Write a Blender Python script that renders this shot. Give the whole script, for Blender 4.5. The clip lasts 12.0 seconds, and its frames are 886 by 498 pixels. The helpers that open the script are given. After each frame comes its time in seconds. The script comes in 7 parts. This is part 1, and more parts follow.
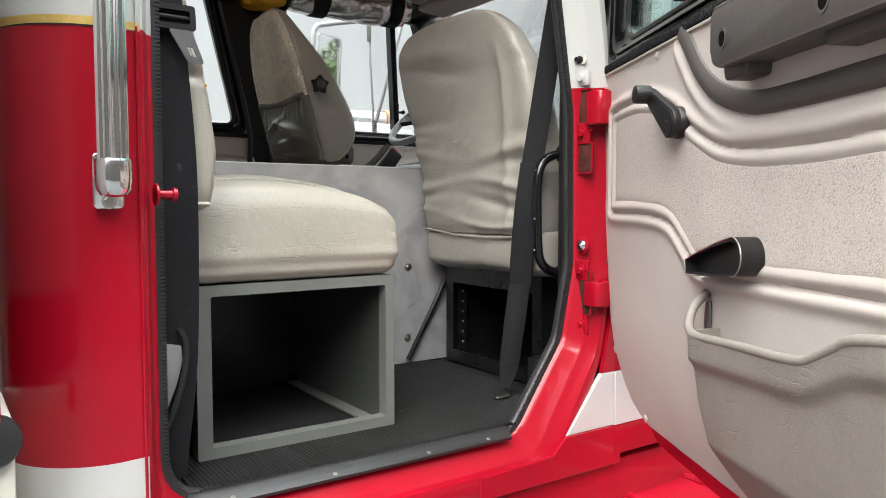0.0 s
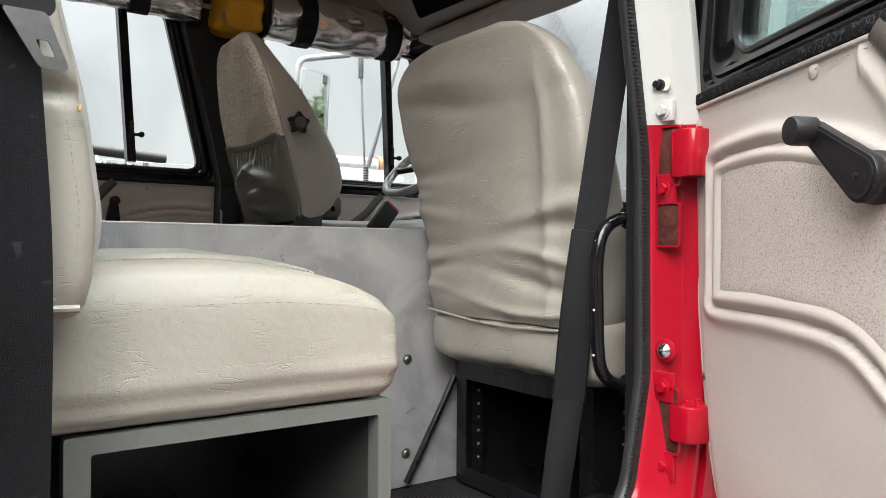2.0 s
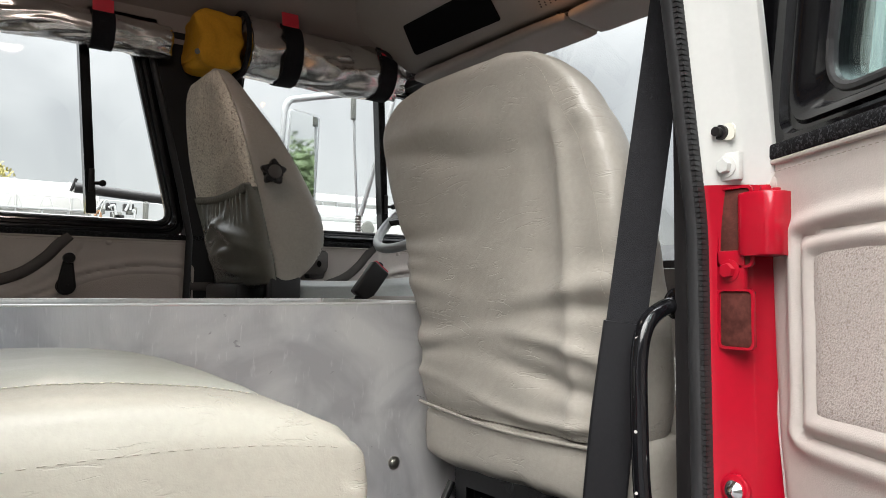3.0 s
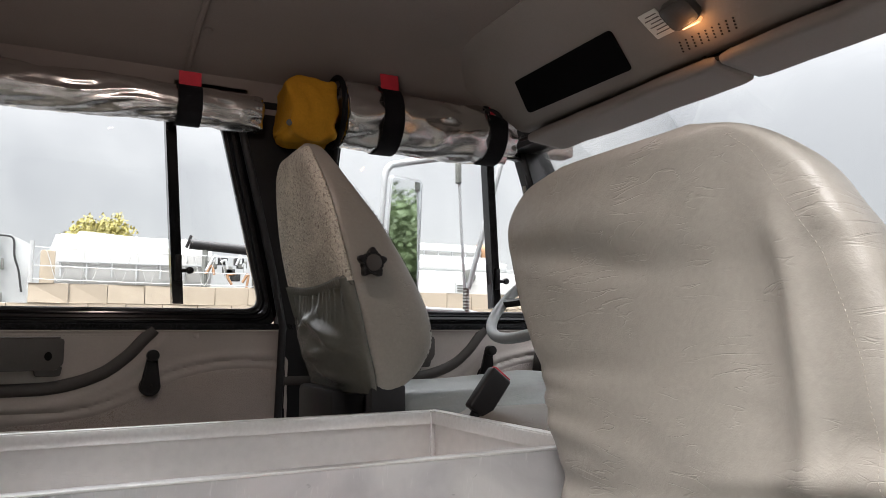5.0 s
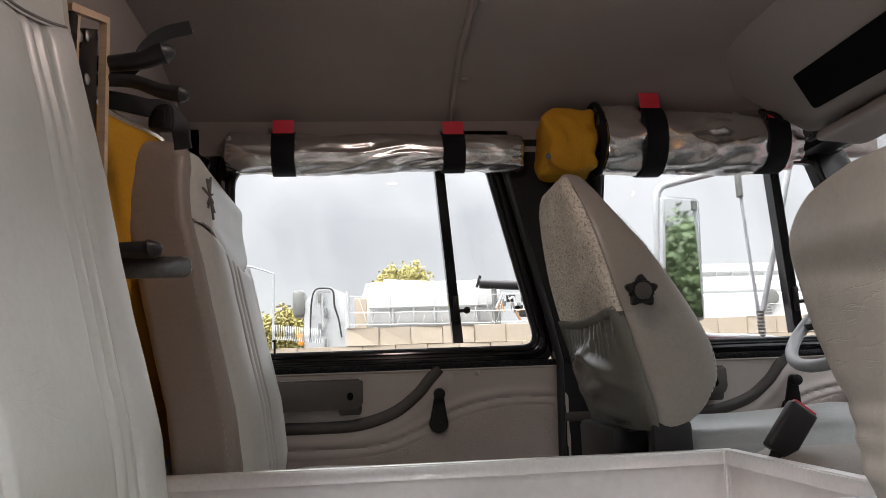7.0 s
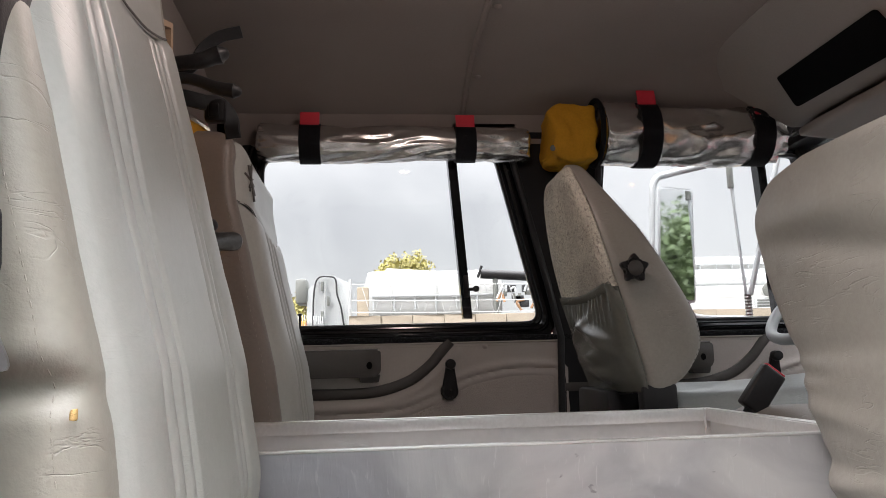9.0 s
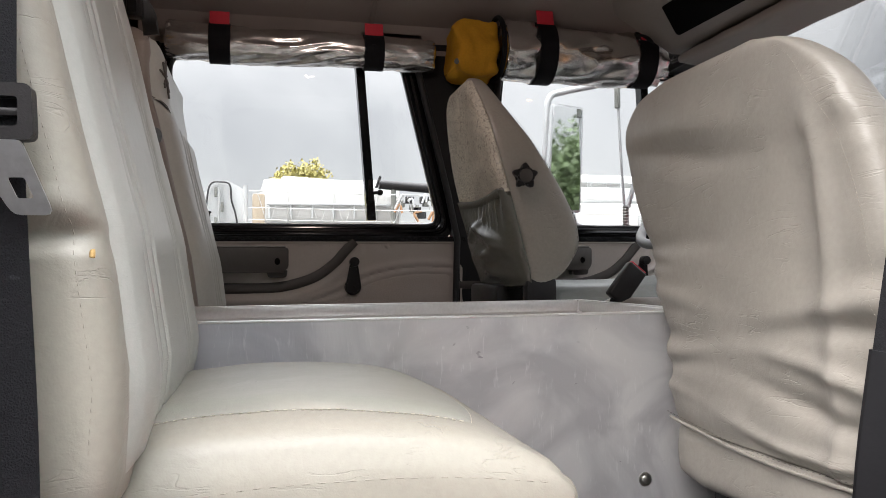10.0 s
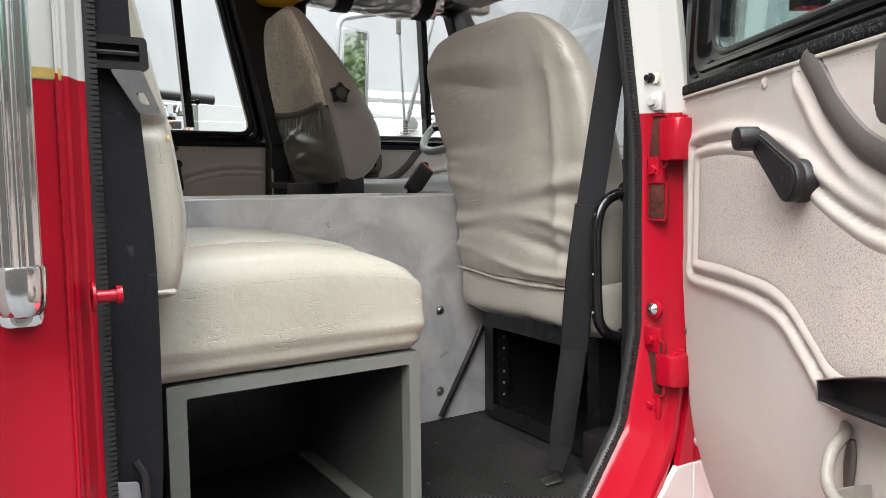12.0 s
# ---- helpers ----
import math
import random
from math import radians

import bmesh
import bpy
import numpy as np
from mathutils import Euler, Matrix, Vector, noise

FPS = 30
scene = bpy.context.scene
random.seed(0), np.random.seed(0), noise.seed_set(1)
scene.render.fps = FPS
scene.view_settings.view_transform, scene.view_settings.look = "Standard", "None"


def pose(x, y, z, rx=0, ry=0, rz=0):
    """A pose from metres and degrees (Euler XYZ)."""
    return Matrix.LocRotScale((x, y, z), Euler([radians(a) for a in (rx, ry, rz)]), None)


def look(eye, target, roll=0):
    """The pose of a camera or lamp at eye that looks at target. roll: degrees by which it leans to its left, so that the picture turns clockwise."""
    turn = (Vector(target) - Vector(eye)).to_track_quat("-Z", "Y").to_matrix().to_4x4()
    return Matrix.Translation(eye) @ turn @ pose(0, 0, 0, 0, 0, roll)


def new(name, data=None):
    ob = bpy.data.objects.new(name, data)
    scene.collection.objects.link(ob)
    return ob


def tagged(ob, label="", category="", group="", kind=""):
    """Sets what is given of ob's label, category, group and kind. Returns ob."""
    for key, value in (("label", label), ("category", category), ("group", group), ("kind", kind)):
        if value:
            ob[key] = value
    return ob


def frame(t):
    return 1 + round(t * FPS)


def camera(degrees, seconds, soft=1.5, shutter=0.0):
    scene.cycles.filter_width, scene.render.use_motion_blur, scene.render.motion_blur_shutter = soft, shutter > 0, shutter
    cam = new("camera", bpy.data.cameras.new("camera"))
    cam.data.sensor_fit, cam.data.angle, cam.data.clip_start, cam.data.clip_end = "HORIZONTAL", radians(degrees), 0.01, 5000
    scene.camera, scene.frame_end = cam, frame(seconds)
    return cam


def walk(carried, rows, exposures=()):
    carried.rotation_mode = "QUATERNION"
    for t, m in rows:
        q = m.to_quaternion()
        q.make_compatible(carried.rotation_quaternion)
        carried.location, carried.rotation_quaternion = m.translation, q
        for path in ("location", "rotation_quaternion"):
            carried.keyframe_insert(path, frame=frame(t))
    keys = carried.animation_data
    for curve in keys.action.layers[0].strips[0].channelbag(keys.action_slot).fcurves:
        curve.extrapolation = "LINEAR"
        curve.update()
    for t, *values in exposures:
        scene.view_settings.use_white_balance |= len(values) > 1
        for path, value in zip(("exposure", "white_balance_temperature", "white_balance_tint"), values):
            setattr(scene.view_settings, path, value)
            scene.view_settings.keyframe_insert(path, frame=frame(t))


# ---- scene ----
cam = camera(61.6, 12.0, soft=0.7)
PATH = [
    (0, (-1.172, -1.132, 1.511), (-0.031, 0.507, 1.392), 0.0),
    (0.5, (-1.091, -1.055, 1.514), (0.049, 0.584, 1.41), 0.2),
    (1, (-1.033, -0.956, 1.524), (0.112, 0.682, 1.443), 0.3),
    (1.5, (-0.985, -0.815, 1.545), (0.172, 0.816, 1.502), 0.4),
    (2, (-0.918, -0.689, 1.571), (0.245, 0.938, 1.575), 0.4),
    (2.5, (-0.807, -0.56, 1.606), (0.349, 1.071, 1.669), 0.5),
    (3, (-0.742, -0.466, 1.643), (0.414, 1.163, 1.751), 0.4),
    (3.2, (-0.727, -0.428, 1.659), (0.427, 1.201, 1.783), 0.5),
    (4.8, (-0.65, -0.196, 1.771), (0.336, 1.53, 1.987), -0.0),
    (5, (-0.619, -0.185, 1.777), (0.302, 1.576, 2.005), -0.2),
    (5.5, (-0.578, -0.167, 1.78), (0.155, 1.676, 2.041), -0.7),
    (6, (-0.568, -0.156, 1.784), (-0.035, 1.751, 2.067), -1.3),
    (6.5, (-0.564, -0.159, 1.781), (-0.22, 1.787, 2.089), -1.8),
    (7, (-0.57, -0.162, 1.782), (-0.369, 1.801, 2.109), -2.1),
    (7.2, (-0.577, -0.169, 1.781), (-0.413, 1.795, 2.12), -2.2),
    (8.8, (-0.607, -0.316, 1.74), (-0.475, 1.65, 2.084), -1.6),
    (9, (-0.622, -0.34, 1.73), (-0.424, 1.627, 2.032), -1.5),
    (9.5, (-0.644, -0.39, 1.71), (-0.306, 1.573, 1.89), -0.9),
    (10, (-0.665, -0.486, 1.691), (-0.197, 1.457, 1.752), -0.5),
    (10.5, (-0.704, -0.605, 1.67), (-0.086, 1.297, 1.633), -0.2),
    (11, (-0.778, -0.687, 1.663), (-0.01, 1.156, 1.547), 0.2),
    (11.5, (-0.906, -0.773, 1.651), (0.037, 0.983, 1.48), 0.1),
    (12, (-0.992, -0.878, 1.646), (0.06, 0.813, 1.471), -0.6),
]
walk(cam, [(t, look(eye, target, roll)) for t, eye, target, roll in PATH],
     exposures=[(0.0, 0.86, 6500, 9), (1.5, 0.90, 6500, 9), (2.5, 0.92, 6500, 9), (4.0, 0.96, 6500, 13), (5.5, 1.02, 6500, 14), (6.5, 1.05, 6500, 15), (8.8, 1.02, 6500, 15), (10.0, 0.96, 6500, 14), (11.0, 0.94, 6500, 12), (12.0, 0.95, 6500, 10)])
from mathutils.bvhtree import BVHTree


# ---- world and light ----
world = bpy.data.worlds.new("sky")
scene.world = world
world.use_nodes = True
wn, wl = world.node_tree.nodes, world.node_tree.links
for n in list(wn):
    wn.remove(n)
w_out = wn.new("ShaderNodeOutputWorld")
w_bg = wn.new("ShaderNodeBackground")
w_sky = wn.new("ShaderNodeTexSky")
w_sky.sky_type = "NISHITA"
w_sky.sun_disc = False
w_sky.sun_elevation, w_sky.sun_rotation = radians(48), radians(200)
w_noise = wn.new("ShaderNodeTexNoise")
w_noise.inputs["Scale"].default_value = 3.6
w_noise.inputs["Detail"].default_value = 6
w_noise.inputs["Distortion"].default_value = 0.6
w_ramp = wn.new("ShaderNodeValToRGB")
w_ramp.color_ramp.elements[0].position, w_ramp.color_ramp.elements[0].color = 0.38, (3.25, 3.3, 3.3, 1)
w_ramp.color_ramp.elements[1].position, w_ramp.color_ramp.elements[1].color = 0.62, (4.6, 4.65, 4.58, 1)
w_mix = wn.new("ShaderNodeMix")
w_mix.data_type = "RGBA"
w_mix.inputs["Factor"].default_value = 0.92
# overcast sky: brighter towards the zenith
w_tc, w_xyz, w_rise, w_pow, w_gain = (wn.new(k) for k in ("ShaderNodeTexCoord", "ShaderNodeSeparateXYZ", "ShaderNodeMath", "ShaderNodeMath", "ShaderNodeMath"))
w_rise.operation, w_rise.inputs[1].default_value = "MAXIMUM", 0.0
w_pow.operation, w_pow.inputs[1].default_value = "POWER", 3.4
w_gain.operation, w_gain.inputs[1].default_value, w_gain.inputs[2].default_value = "MULTIPLY_ADD", 20.5, 1.0
w_lit = wn.new("ShaderNodeMix")
w_lit.data_type, w_lit.blend_type = "RGBA", "MULTIPLY"
w_lit.inputs["Factor"].default_value = 1.0
wl.new(w_tc.outputs["Generated"], w_xyz.inputs[0])
wl.new(w_xyz.outputs["Z"], w_rise.inputs[0])
wl.new(w_rise.outputs[0], w_pow.inputs[0])
wl.new(w_pow.outputs[0], w_gain.inputs[0])
wl.new(w_noise.outputs["Fac"], w_ramp.inputs["Fac"])
wl.new(w_sky.outputs["Color"], w_mix.inputs["A"])
wl.new(w_ramp.outputs["Color"], w_mix.inputs["B"])
wl.new(w_mix.outputs["Result"], w_lit.inputs["A"])
wl.new(w_gain.outputs[0], w_lit.inputs["B"])
wl.new(w_lit.outputs["Result"], w_bg.inputs["Color"])
w_bg.inputs["Strength"].default_value = 0.1
wl.new(w_bg.outputs["Background"], w_out.inputs["Surface"])

sun_data = bpy.data.lights.new("sun", "SUN")
sun_data.energy, sun_data.angle, sun_data.color = 2.4, radians(40), (1.0, 0.97, 0.93)
sun = new("sun", sun_data)
sun.matrix_world = look((-7.0, -5.6, 8.6), (0, 0, 1))


# ---- materials ----
def material(name, col, rough=0.5, metal=0.0, var=0.12, big=6.0, fine=140.0, bump=0.1, bump_scale=180.0, coat=0.0, coat_rough=0.06, rough_var=0.1,
             stretch=(1, 1, 1), spec=0.5, wrinkle=0.0, wrinkle_scale=14.0, speck=None, crease=0.0, crease_scale=9.0):
    m = bpy.data.materials.new(name)
    m.use_nodes = True
    nt = m.node_tree
    b = nt.nodes["Principled BSDF"]
    b.inputs["Metallic"].default_value = metal
    b.inputs["Coat Weight"].default_value = coat
    b.inputs["Coat Roughness"].default_value = coat_rough
    b.inputs["Specular IOR Level"].default_value = spec
    tc = nt.nodes.new("ShaderNodeTexCoord")
    mp = nt.nodes.new("ShaderNodeMapping")
    mp.inputs["Scale"].default_value = stretch
    nt.links.new(tc.outputs["Object"], mp.inputs["Vector"])

    flat = nt.nodes.new("ShaderNodeMapping")
    flat.inputs["Scale"].default_value = (0.7, 0.7, 3.0)
    nt.links.new(tc.outputs["Object"], flat.inputs["Vector"])

    def tex(scale, detail=4.0, distort=0.0, by=None):
        n = nt.nodes.new("ShaderNodeTexNoise")
        n.inputs["Scale"].default_value, n.inputs["Detail"].default_value, n.inputs["Distortion"].default_value = scale, detail, distort
        nt.links.new((by or mp).outputs["Vector"], n.inputs["Vector"])
        return n.outputs["Fac"]

    def maths(op, a, c):
        n = nt.nodes.new("ShaderNodeMath")
        n.operation = op
        for i, v in enumerate((a, c)):
            if isinstance(v, (int, float)):
                n.inputs[i].default_value = v
            else:
                nt.links.new(v, n.inputs[i])
        return n.outputs[0]

    def mixed(fac, a, c):
        n = nt.nodes.new("ShaderNodeMix")
        n.data_type = "RGBA"
        nt.links.new(fac, n.inputs["Factor"])
        for key, v in (("A", a), ("B", c)):
            if isinstance(v, tuple):
                n.inputs[key].default_value = (*v, 1)
            else:
                nt.links.new(v, n.inputs[key])
        return n.outputs["Result"]

    t_big, t_fine = tex(big, 5.0, 0.4), tex(fine, 3.0)
    both = maths("ADD", maths("MULTIPLY", t_big, 0.6), maths("MULTIPLY", t_fine, 0.4))
    fac = maths("SMOOTH_MIN", maths("MULTIPLY", maths("SUBTRACT", both, 0.3), 2.5), 1.0)
    lo, hi = tuple(c * (1 - var) for c in col), tuple(min(1, c * (1 + var)) for c in col)
    colour = mixed(fac, lo, hi)
    if speck:
        scol, sscale, cut, ssize = speck
        v = nt.nodes.new("ShaderNodeTexNoise")
        v.inputs["Scale"].default_value, v.inputs["Detail"].default_value, v.inputs["Distortion"].default_value = sscale, ssize, 1.2
        nt.links.new(mp.outputs["Vector"], v.inputs["Vector"])
        r = nt.nodes.new("ShaderNodeMapRange")
        r.inputs["From Min"].default_value, r.inputs["From Max"].default_value = cut, cut + 0.05
        nt.links.new(v.outputs["Fac"], r.inputs["Value"])
        colour = mixed(r.outputs["Result"], colour, scol)
    nt.links.new(colour, b.inputs["Base Color"])
    nt.links.new(maths("ADD", rough - rough_var / 2, maths("MULTIPLY", t_big, rough_var)), b.inputs["Roughness"])
    height = maths("MULTIPLY", tex(bump_scale, 3.0), bump)
    if wrinkle:
        height = maths("ADD", height, maths("MULTIPLY", tex(wrinkle_scale, 4.0, 1.5), wrinkle))
    if crease:
        line = maths("SUBTRACT", 1.0, maths("MINIMUM", maths("MULTIPLY", maths("ABSOLUTE", maths("SUBTRACT", tex(crease_scale, 3.0, 0.9, flat), 0.5), 0.0), 40.0), 1.0))
        mask = maths("MAXIMUM", maths("MULTIPLY", maths("SUBTRACT", tex(crease_scale * 0.9, 2.0), 0.52), 7.0), 0.0)
        height = maths("SUBTRACT", height, maths("MULTIPLY", maths("MULTIPLY", line, maths("MINIMUM", mask, 1.0)), crease))
    bp = nt.nodes.new("ShaderNodeBump")
    bp.inputs["Strength"].default_value, bp.inputs["Distance"].default_value = 0.6, 0.004
    nt.links.new(height, bp.inputs["Height"])
    nt.links.new(bp.outputs["Normal"], b.inputs["Normal"])
    return m


def glass_material(name, tint, gloss=0.5):
    m = bpy.data.materials.new(name)
    m.use_nodes = True
    nt = m.node_tree
    nt.nodes.remove(nt.nodes["Principled BSDF"])
    out = nt.nodes["Material Output"]
    tr, gl, mx, fr = (nt.nodes.new("ShaderNode" + k) for k in ("BsdfTransparent", "BsdfGlossy", "MixShader", "Fresnel"))
    tr.inputs["Color"].default_value = (*tint, 1)
    gl.inputs["Roughness"].default_value = 0.02
    fr.inputs["IOR"].default_value = 1.45
    k = nt.nodes.new("ShaderNodeMath")
    k.operation = "MULTIPLY"
    k.inputs[1].default_value = gloss
    nt.links.new(fr.outputs[0], k.inputs[0])
    nt.links.new(k.outputs[0], mx.inputs[0])
    nt.links.new(tr.outputs[0], mx.inputs[1])
    nt.links.new(gl.outputs[0], mx.inputs[2])
    nt.links.new(mx.outputs[0], out.inputs["Surface"])
    return m


def scuffed_metal(name):
    """Mill-finish aluminium sheet: cloudy oxide, faint upright grain, fine scratches and a few dark rub marks."""
    m = bpy.data.materials.new(name)
    m.use_nodes = True
    nt = m.node_tree
    b = nt.nodes["Principled BSDF"]
    tc = nt.nodes.new("ShaderNodeTexCoord")

    def clouds(scale, detail, stretch, distort=0.0):
        mp = nt.nodes.new("ShaderNodeMapping")
        mp.inputs["Scale"].default_value = stretch
        mp.inputs["Rotation"].default_value = (0, 0.35, 0)
        nt.links.new(tc.outputs["Object"], mp.inputs["Vector"])
        n = nt.nodes.new("ShaderNodeTexNoise")
        n.inputs["Scale"].default_value, n.inputs["Detail"].default_value, n.inputs["Distortion"].default_value = scale, detail, distort
        nt.links.new(mp.outputs["Vector"], n.inputs["Vector"])
        return n.outputs["Fac"]

    def ranged(v, lo, hi, a=0.0, c=1.0):
        n = nt.nodes.new("ShaderNodeMapRange")
        for k, x in zip(("From Min", "From Max", "To Min", "To Max"), (lo, hi, a, c)):
            n.inputs[k].default_value = x
        nt.links.new(v, n.inputs["Value"])
        return n.outputs["Result"]

    def blend(fac, a, c):
        n = nt.nodes.new("ShaderNodeMix")
        n.data_type = "RGBA"
        nt.links.new(fac, n.inputs["Factor"])
        for key, v in (("A", a), ("B", c)):
            if isinstance(v, tuple):
                n.inputs[key].default_value = (*v, 1)
            else:
                nt.links.new(v, n.inputs[key])
        return n.outputs["Result"]

    cloudy = clouds(5.5, 7.0, (1, 1, 1.3), 1.0)
    tint = clouds(1.9, 3.0, (1, 1, 1))
    colour = blend(ranged(cloudy, 0.36, 0.62), (0.50, 0.495, 0.51), (0.73, 0.725, 0.725))
    colour = blend(ranged(tint, 0.48, 0.72, 0.0, 0.55), colour, (0.46, 0.49, 0.60))
    scratch = clouds(60.0, 3.0, (2.6, 1, 0.5), 0.8)
    colour = blend(ranged(scratch, 0.62, 0.74, 0.0, 0.3), colour, (0.93, 0.93, 0.93))
    rub = clouds(24.0, 4.0, (0.75, 1, 1.5), 1.6)
    colour = blend(ranged(rub, 0.69, 0.74, 0.0, 0.7), colour, (0.27, 0.26, 0.28))
    nt.links.new(colour, b.inputs["Base Color"])
    b.inputs["Metallic"].default_value = 0.5
    nt.links.new(ranged(cloudy, 0.3, 0.7, 0.50, 0.34), b.inputs["Roughness"])
    bp = nt.nodes.new("ShaderNodeBump")
    bp.inputs["Strength"].default_value, bp.inputs["Distance"].default_value = 0.25, 0.0012
    nt.links.new(scratch, bp.inputs["Height"])
    nt.links.new(bp.outputs["Normal"], b.inputs["Normal"])
    return m


def lamp_material(name, col, power):
    m = bpy.data.materials.new(name)
    m.use_nodes = True
    b = m.node_tree.nodes["Principled BSDF"]
    b.inputs["Emission Color"].default_value = (*col, 1)
    b.inputs["Emission Strength"].default_value = power
    return m


RED = material("red_paint", (0.315, 0.0035, 0.0145), 0.3, var=0.08, big=3.0, bump=0.01, coat=0.55, coat_rough=0.03, rough_var=0.06, spec=0.12)
WHITE = material("white_paint", (0.48, 0.48, 0.46), 0.3, var=0.04, bump=0.01, coat=0.5, speck=((0.45, 0.43, 0.4), 25.0, 0.72, 5.0))
CREAM = material("cream_paint", (0.62, 0.60, 0.52), 0.35, var=0.06, bump=0.02)
GOLD = material("gold_leaf", (0.72, 0.5, 0.16), 0.35, 0.8, var=0.2, bump=0.05)
VINYL = material("beige_vinyl", (0.335, 0.313, 0.265), 0.42, var=0.09, bump=0.08, bump_scale=480, wrinkle=0.35, wrinkle_scale=24, big=3, crease=0.22, crease_scale=19.0)
VINYL_GREY = material("grey_vinyl", (0.315, 0.295, 0.259), 0.38, var=0.10, bump=0.08, bump_scale=480, wrinkle=0.5, wrinkle_scale=18, big=3, crease=0.24, crease_scale=15.0)
# far seat sides: darker copy of the beige vinyl, shade in its colour
VINYL_SHADED = material("shaded_beige_vinyl", (0.235, 0.198, 0.172), 0.42, var=0.10, bump=0.08, bump_scale=480, wrinkle=0.4, wrinkle_scale=18, big=3, crease=0.15, crease_scale=15.0)
VINYL_COOL = material("pale_green_grey_vinyl", (0.45, 0.453, 0.418), 0.38, var=0.08, bump=0.07, bump_scale=480, wrinkle=0.18, wrinkle_scale=20, big=4, crease=0.05, crease_scale=17.0)
VINYL_SAGE = material("sage_grey_vinyl", (0.30, 0.295, 0.255), 0.34, var=0.08, bump=0.07, bump_scale=480, wrinkle=0.3, wrinkle_scale=18, big=4, crease=0.1, crease_scale=17.0)
VINYL_SLATE = material("slate_grey_vinyl", (0.215, 0.23, 0.222), 0.34, var=0.12, bump=0.07, bump_scale=480, wrinkle=0.4, wrinkle_scale=16, big=4, crease=0.2, crease_scale=12.0)
POCKET = material("dark_olive_vinyl", (0.125, 0.127, 0.108), 0.25, var=0.12, bump=0.1, bump_scale=620, wrinkle=0.2, wrinkle_scale=20, crease=0.15)
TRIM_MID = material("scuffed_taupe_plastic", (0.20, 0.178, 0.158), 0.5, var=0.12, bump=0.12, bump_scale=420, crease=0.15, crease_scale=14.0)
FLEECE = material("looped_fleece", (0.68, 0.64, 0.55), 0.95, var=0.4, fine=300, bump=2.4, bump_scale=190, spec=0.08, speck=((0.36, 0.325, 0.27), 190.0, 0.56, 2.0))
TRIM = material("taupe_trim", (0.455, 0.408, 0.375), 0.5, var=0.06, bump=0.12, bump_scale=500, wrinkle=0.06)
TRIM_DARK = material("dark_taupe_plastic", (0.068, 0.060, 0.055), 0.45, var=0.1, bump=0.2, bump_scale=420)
FABRIC = material("speckled_fabric", (0.485, 0.43, 0.395), 0.9, var=0.14, fine=300, bump=0.5, bump_scale=420, spec=0.15,
                  speck=((0.30, 0.25, 0.22), 400.0, 0.57, 2.0))
HEADLINER = material("headliner_cloth", (0.265, 0.225, 0.205), 0.95, var=0.10, big=2.5, fine=300, bump=0.3, bump_scale=500, spec=0.08)
BLACK = material("black_paint", (0.005, 0.005, 0.006), 0.12, var=0.2, bump=0.02, spec=0.45, rough_var=0.04)
PLASTIC = material("black_plastic", (0.012, 0.0108, 0.0112), 0.40, var=0.2, bump=0.12, bump_scale=500, spec=0.32)
RUBBER = material("black_rubber", (0.022, 0.022, 0.023), 0.42, var=0.3, bump=0.15, spec=0.4)
MAT_RUBBER = material("ribbed_rubber_mat", (0.018, 0.018, 0.018), 0.62, var=0.4, big=9, bump=0.2, spec=0.2, speck=((0.10, 0.095, 0.09), 42.0, 0.70, 6.0))
WEBBING = material("black_webbing", (0.011, 0.011, 0.0125), 0.7, var=0.3, bump=0.4, bump_scale=700, spec=0.12, speck=((0.035, 0.035, 0.04), 30.0, 0.68, 6.0))
SLEEVE = material("black_vinyl_sleeve", (0.012, 0.012, 0.0135), 0.42, var=0.2, bump=0.1, spec=0.35, wrinkle=0.3, wrinkle_scale=12)
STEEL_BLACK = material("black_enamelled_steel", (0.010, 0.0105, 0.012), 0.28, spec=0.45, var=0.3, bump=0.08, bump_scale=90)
STEEL_DARK = material("darker_inner_steel", (0.05, 0.054, 0.05), 0.45, var=0.12, bump=0.1, bump_scale=120)
PILLAR = material("black_pillar_trim", (0.0095, 0.0098, 0.011), 0.5, var=0.2, bump=0.1, spec=0.35)
# console inside: lighter copy of the aluminium, doorway light put into its colour
ALU_INNER = material("lit_brushed_aluminium", (0.90, 0.885, 0.87), 0.38, 0.55, var=0.07, big=5, fine=60, bump=0.05, bump_scale=60, crease=0.08, crease_scale=20.0)
STEEL_GREY = material("grey_enamelled_steel", (0.125, 0.13, 0.118), 0.5, var=0.1, bump=0.1, bump_scale=120, speck=((0.4, 0.4, 0.38), 40.0, 0.76, 4.0))
ALUMINIUM = scuffed_metal("scuffed_aluminium")
ALU_EDGE = material("bare_aluminium_edge", (0.92, 0.91, 0.90), 0.30, 0.6, var=0.1, bump=0.05)
CHROME = material("polished_chrome", (0.86, 0.86, 0.86), 0.12, 1.0, var=0.05, bump=0.01, rough_var=0.08)
BOLT = material("zinc_bolt", (0.55, 0.54, 0.5), 0.35, 1.0, var=0.2, bump=0.1)
FOIL = material("silver_foil_fabric", (0.76, 0.74, 0.71), 0.24, 0.95, var=0.12, bump=0.04, wrinkle=0.16, wrinkle_scale=7, rough_var=0.12)
YELLOW = material("yellow_canvas", (0.55, 0.27, 0.02), 0.8, var=0.16, bump=0.4, bump_scale=600, wrinkle=0.4, wrinkle_scale=14, spec=0.2)
PINK = material("red_tab", (0.6, 0.03, 0.05), 0.6, var=0.08, bump=0.2)
WOOD = material("plywood_edge", (0.5, 0.36, 0.24), 0.6, var=0.2, fine=60, stretch=(1, 1, 6), bump=0.2)
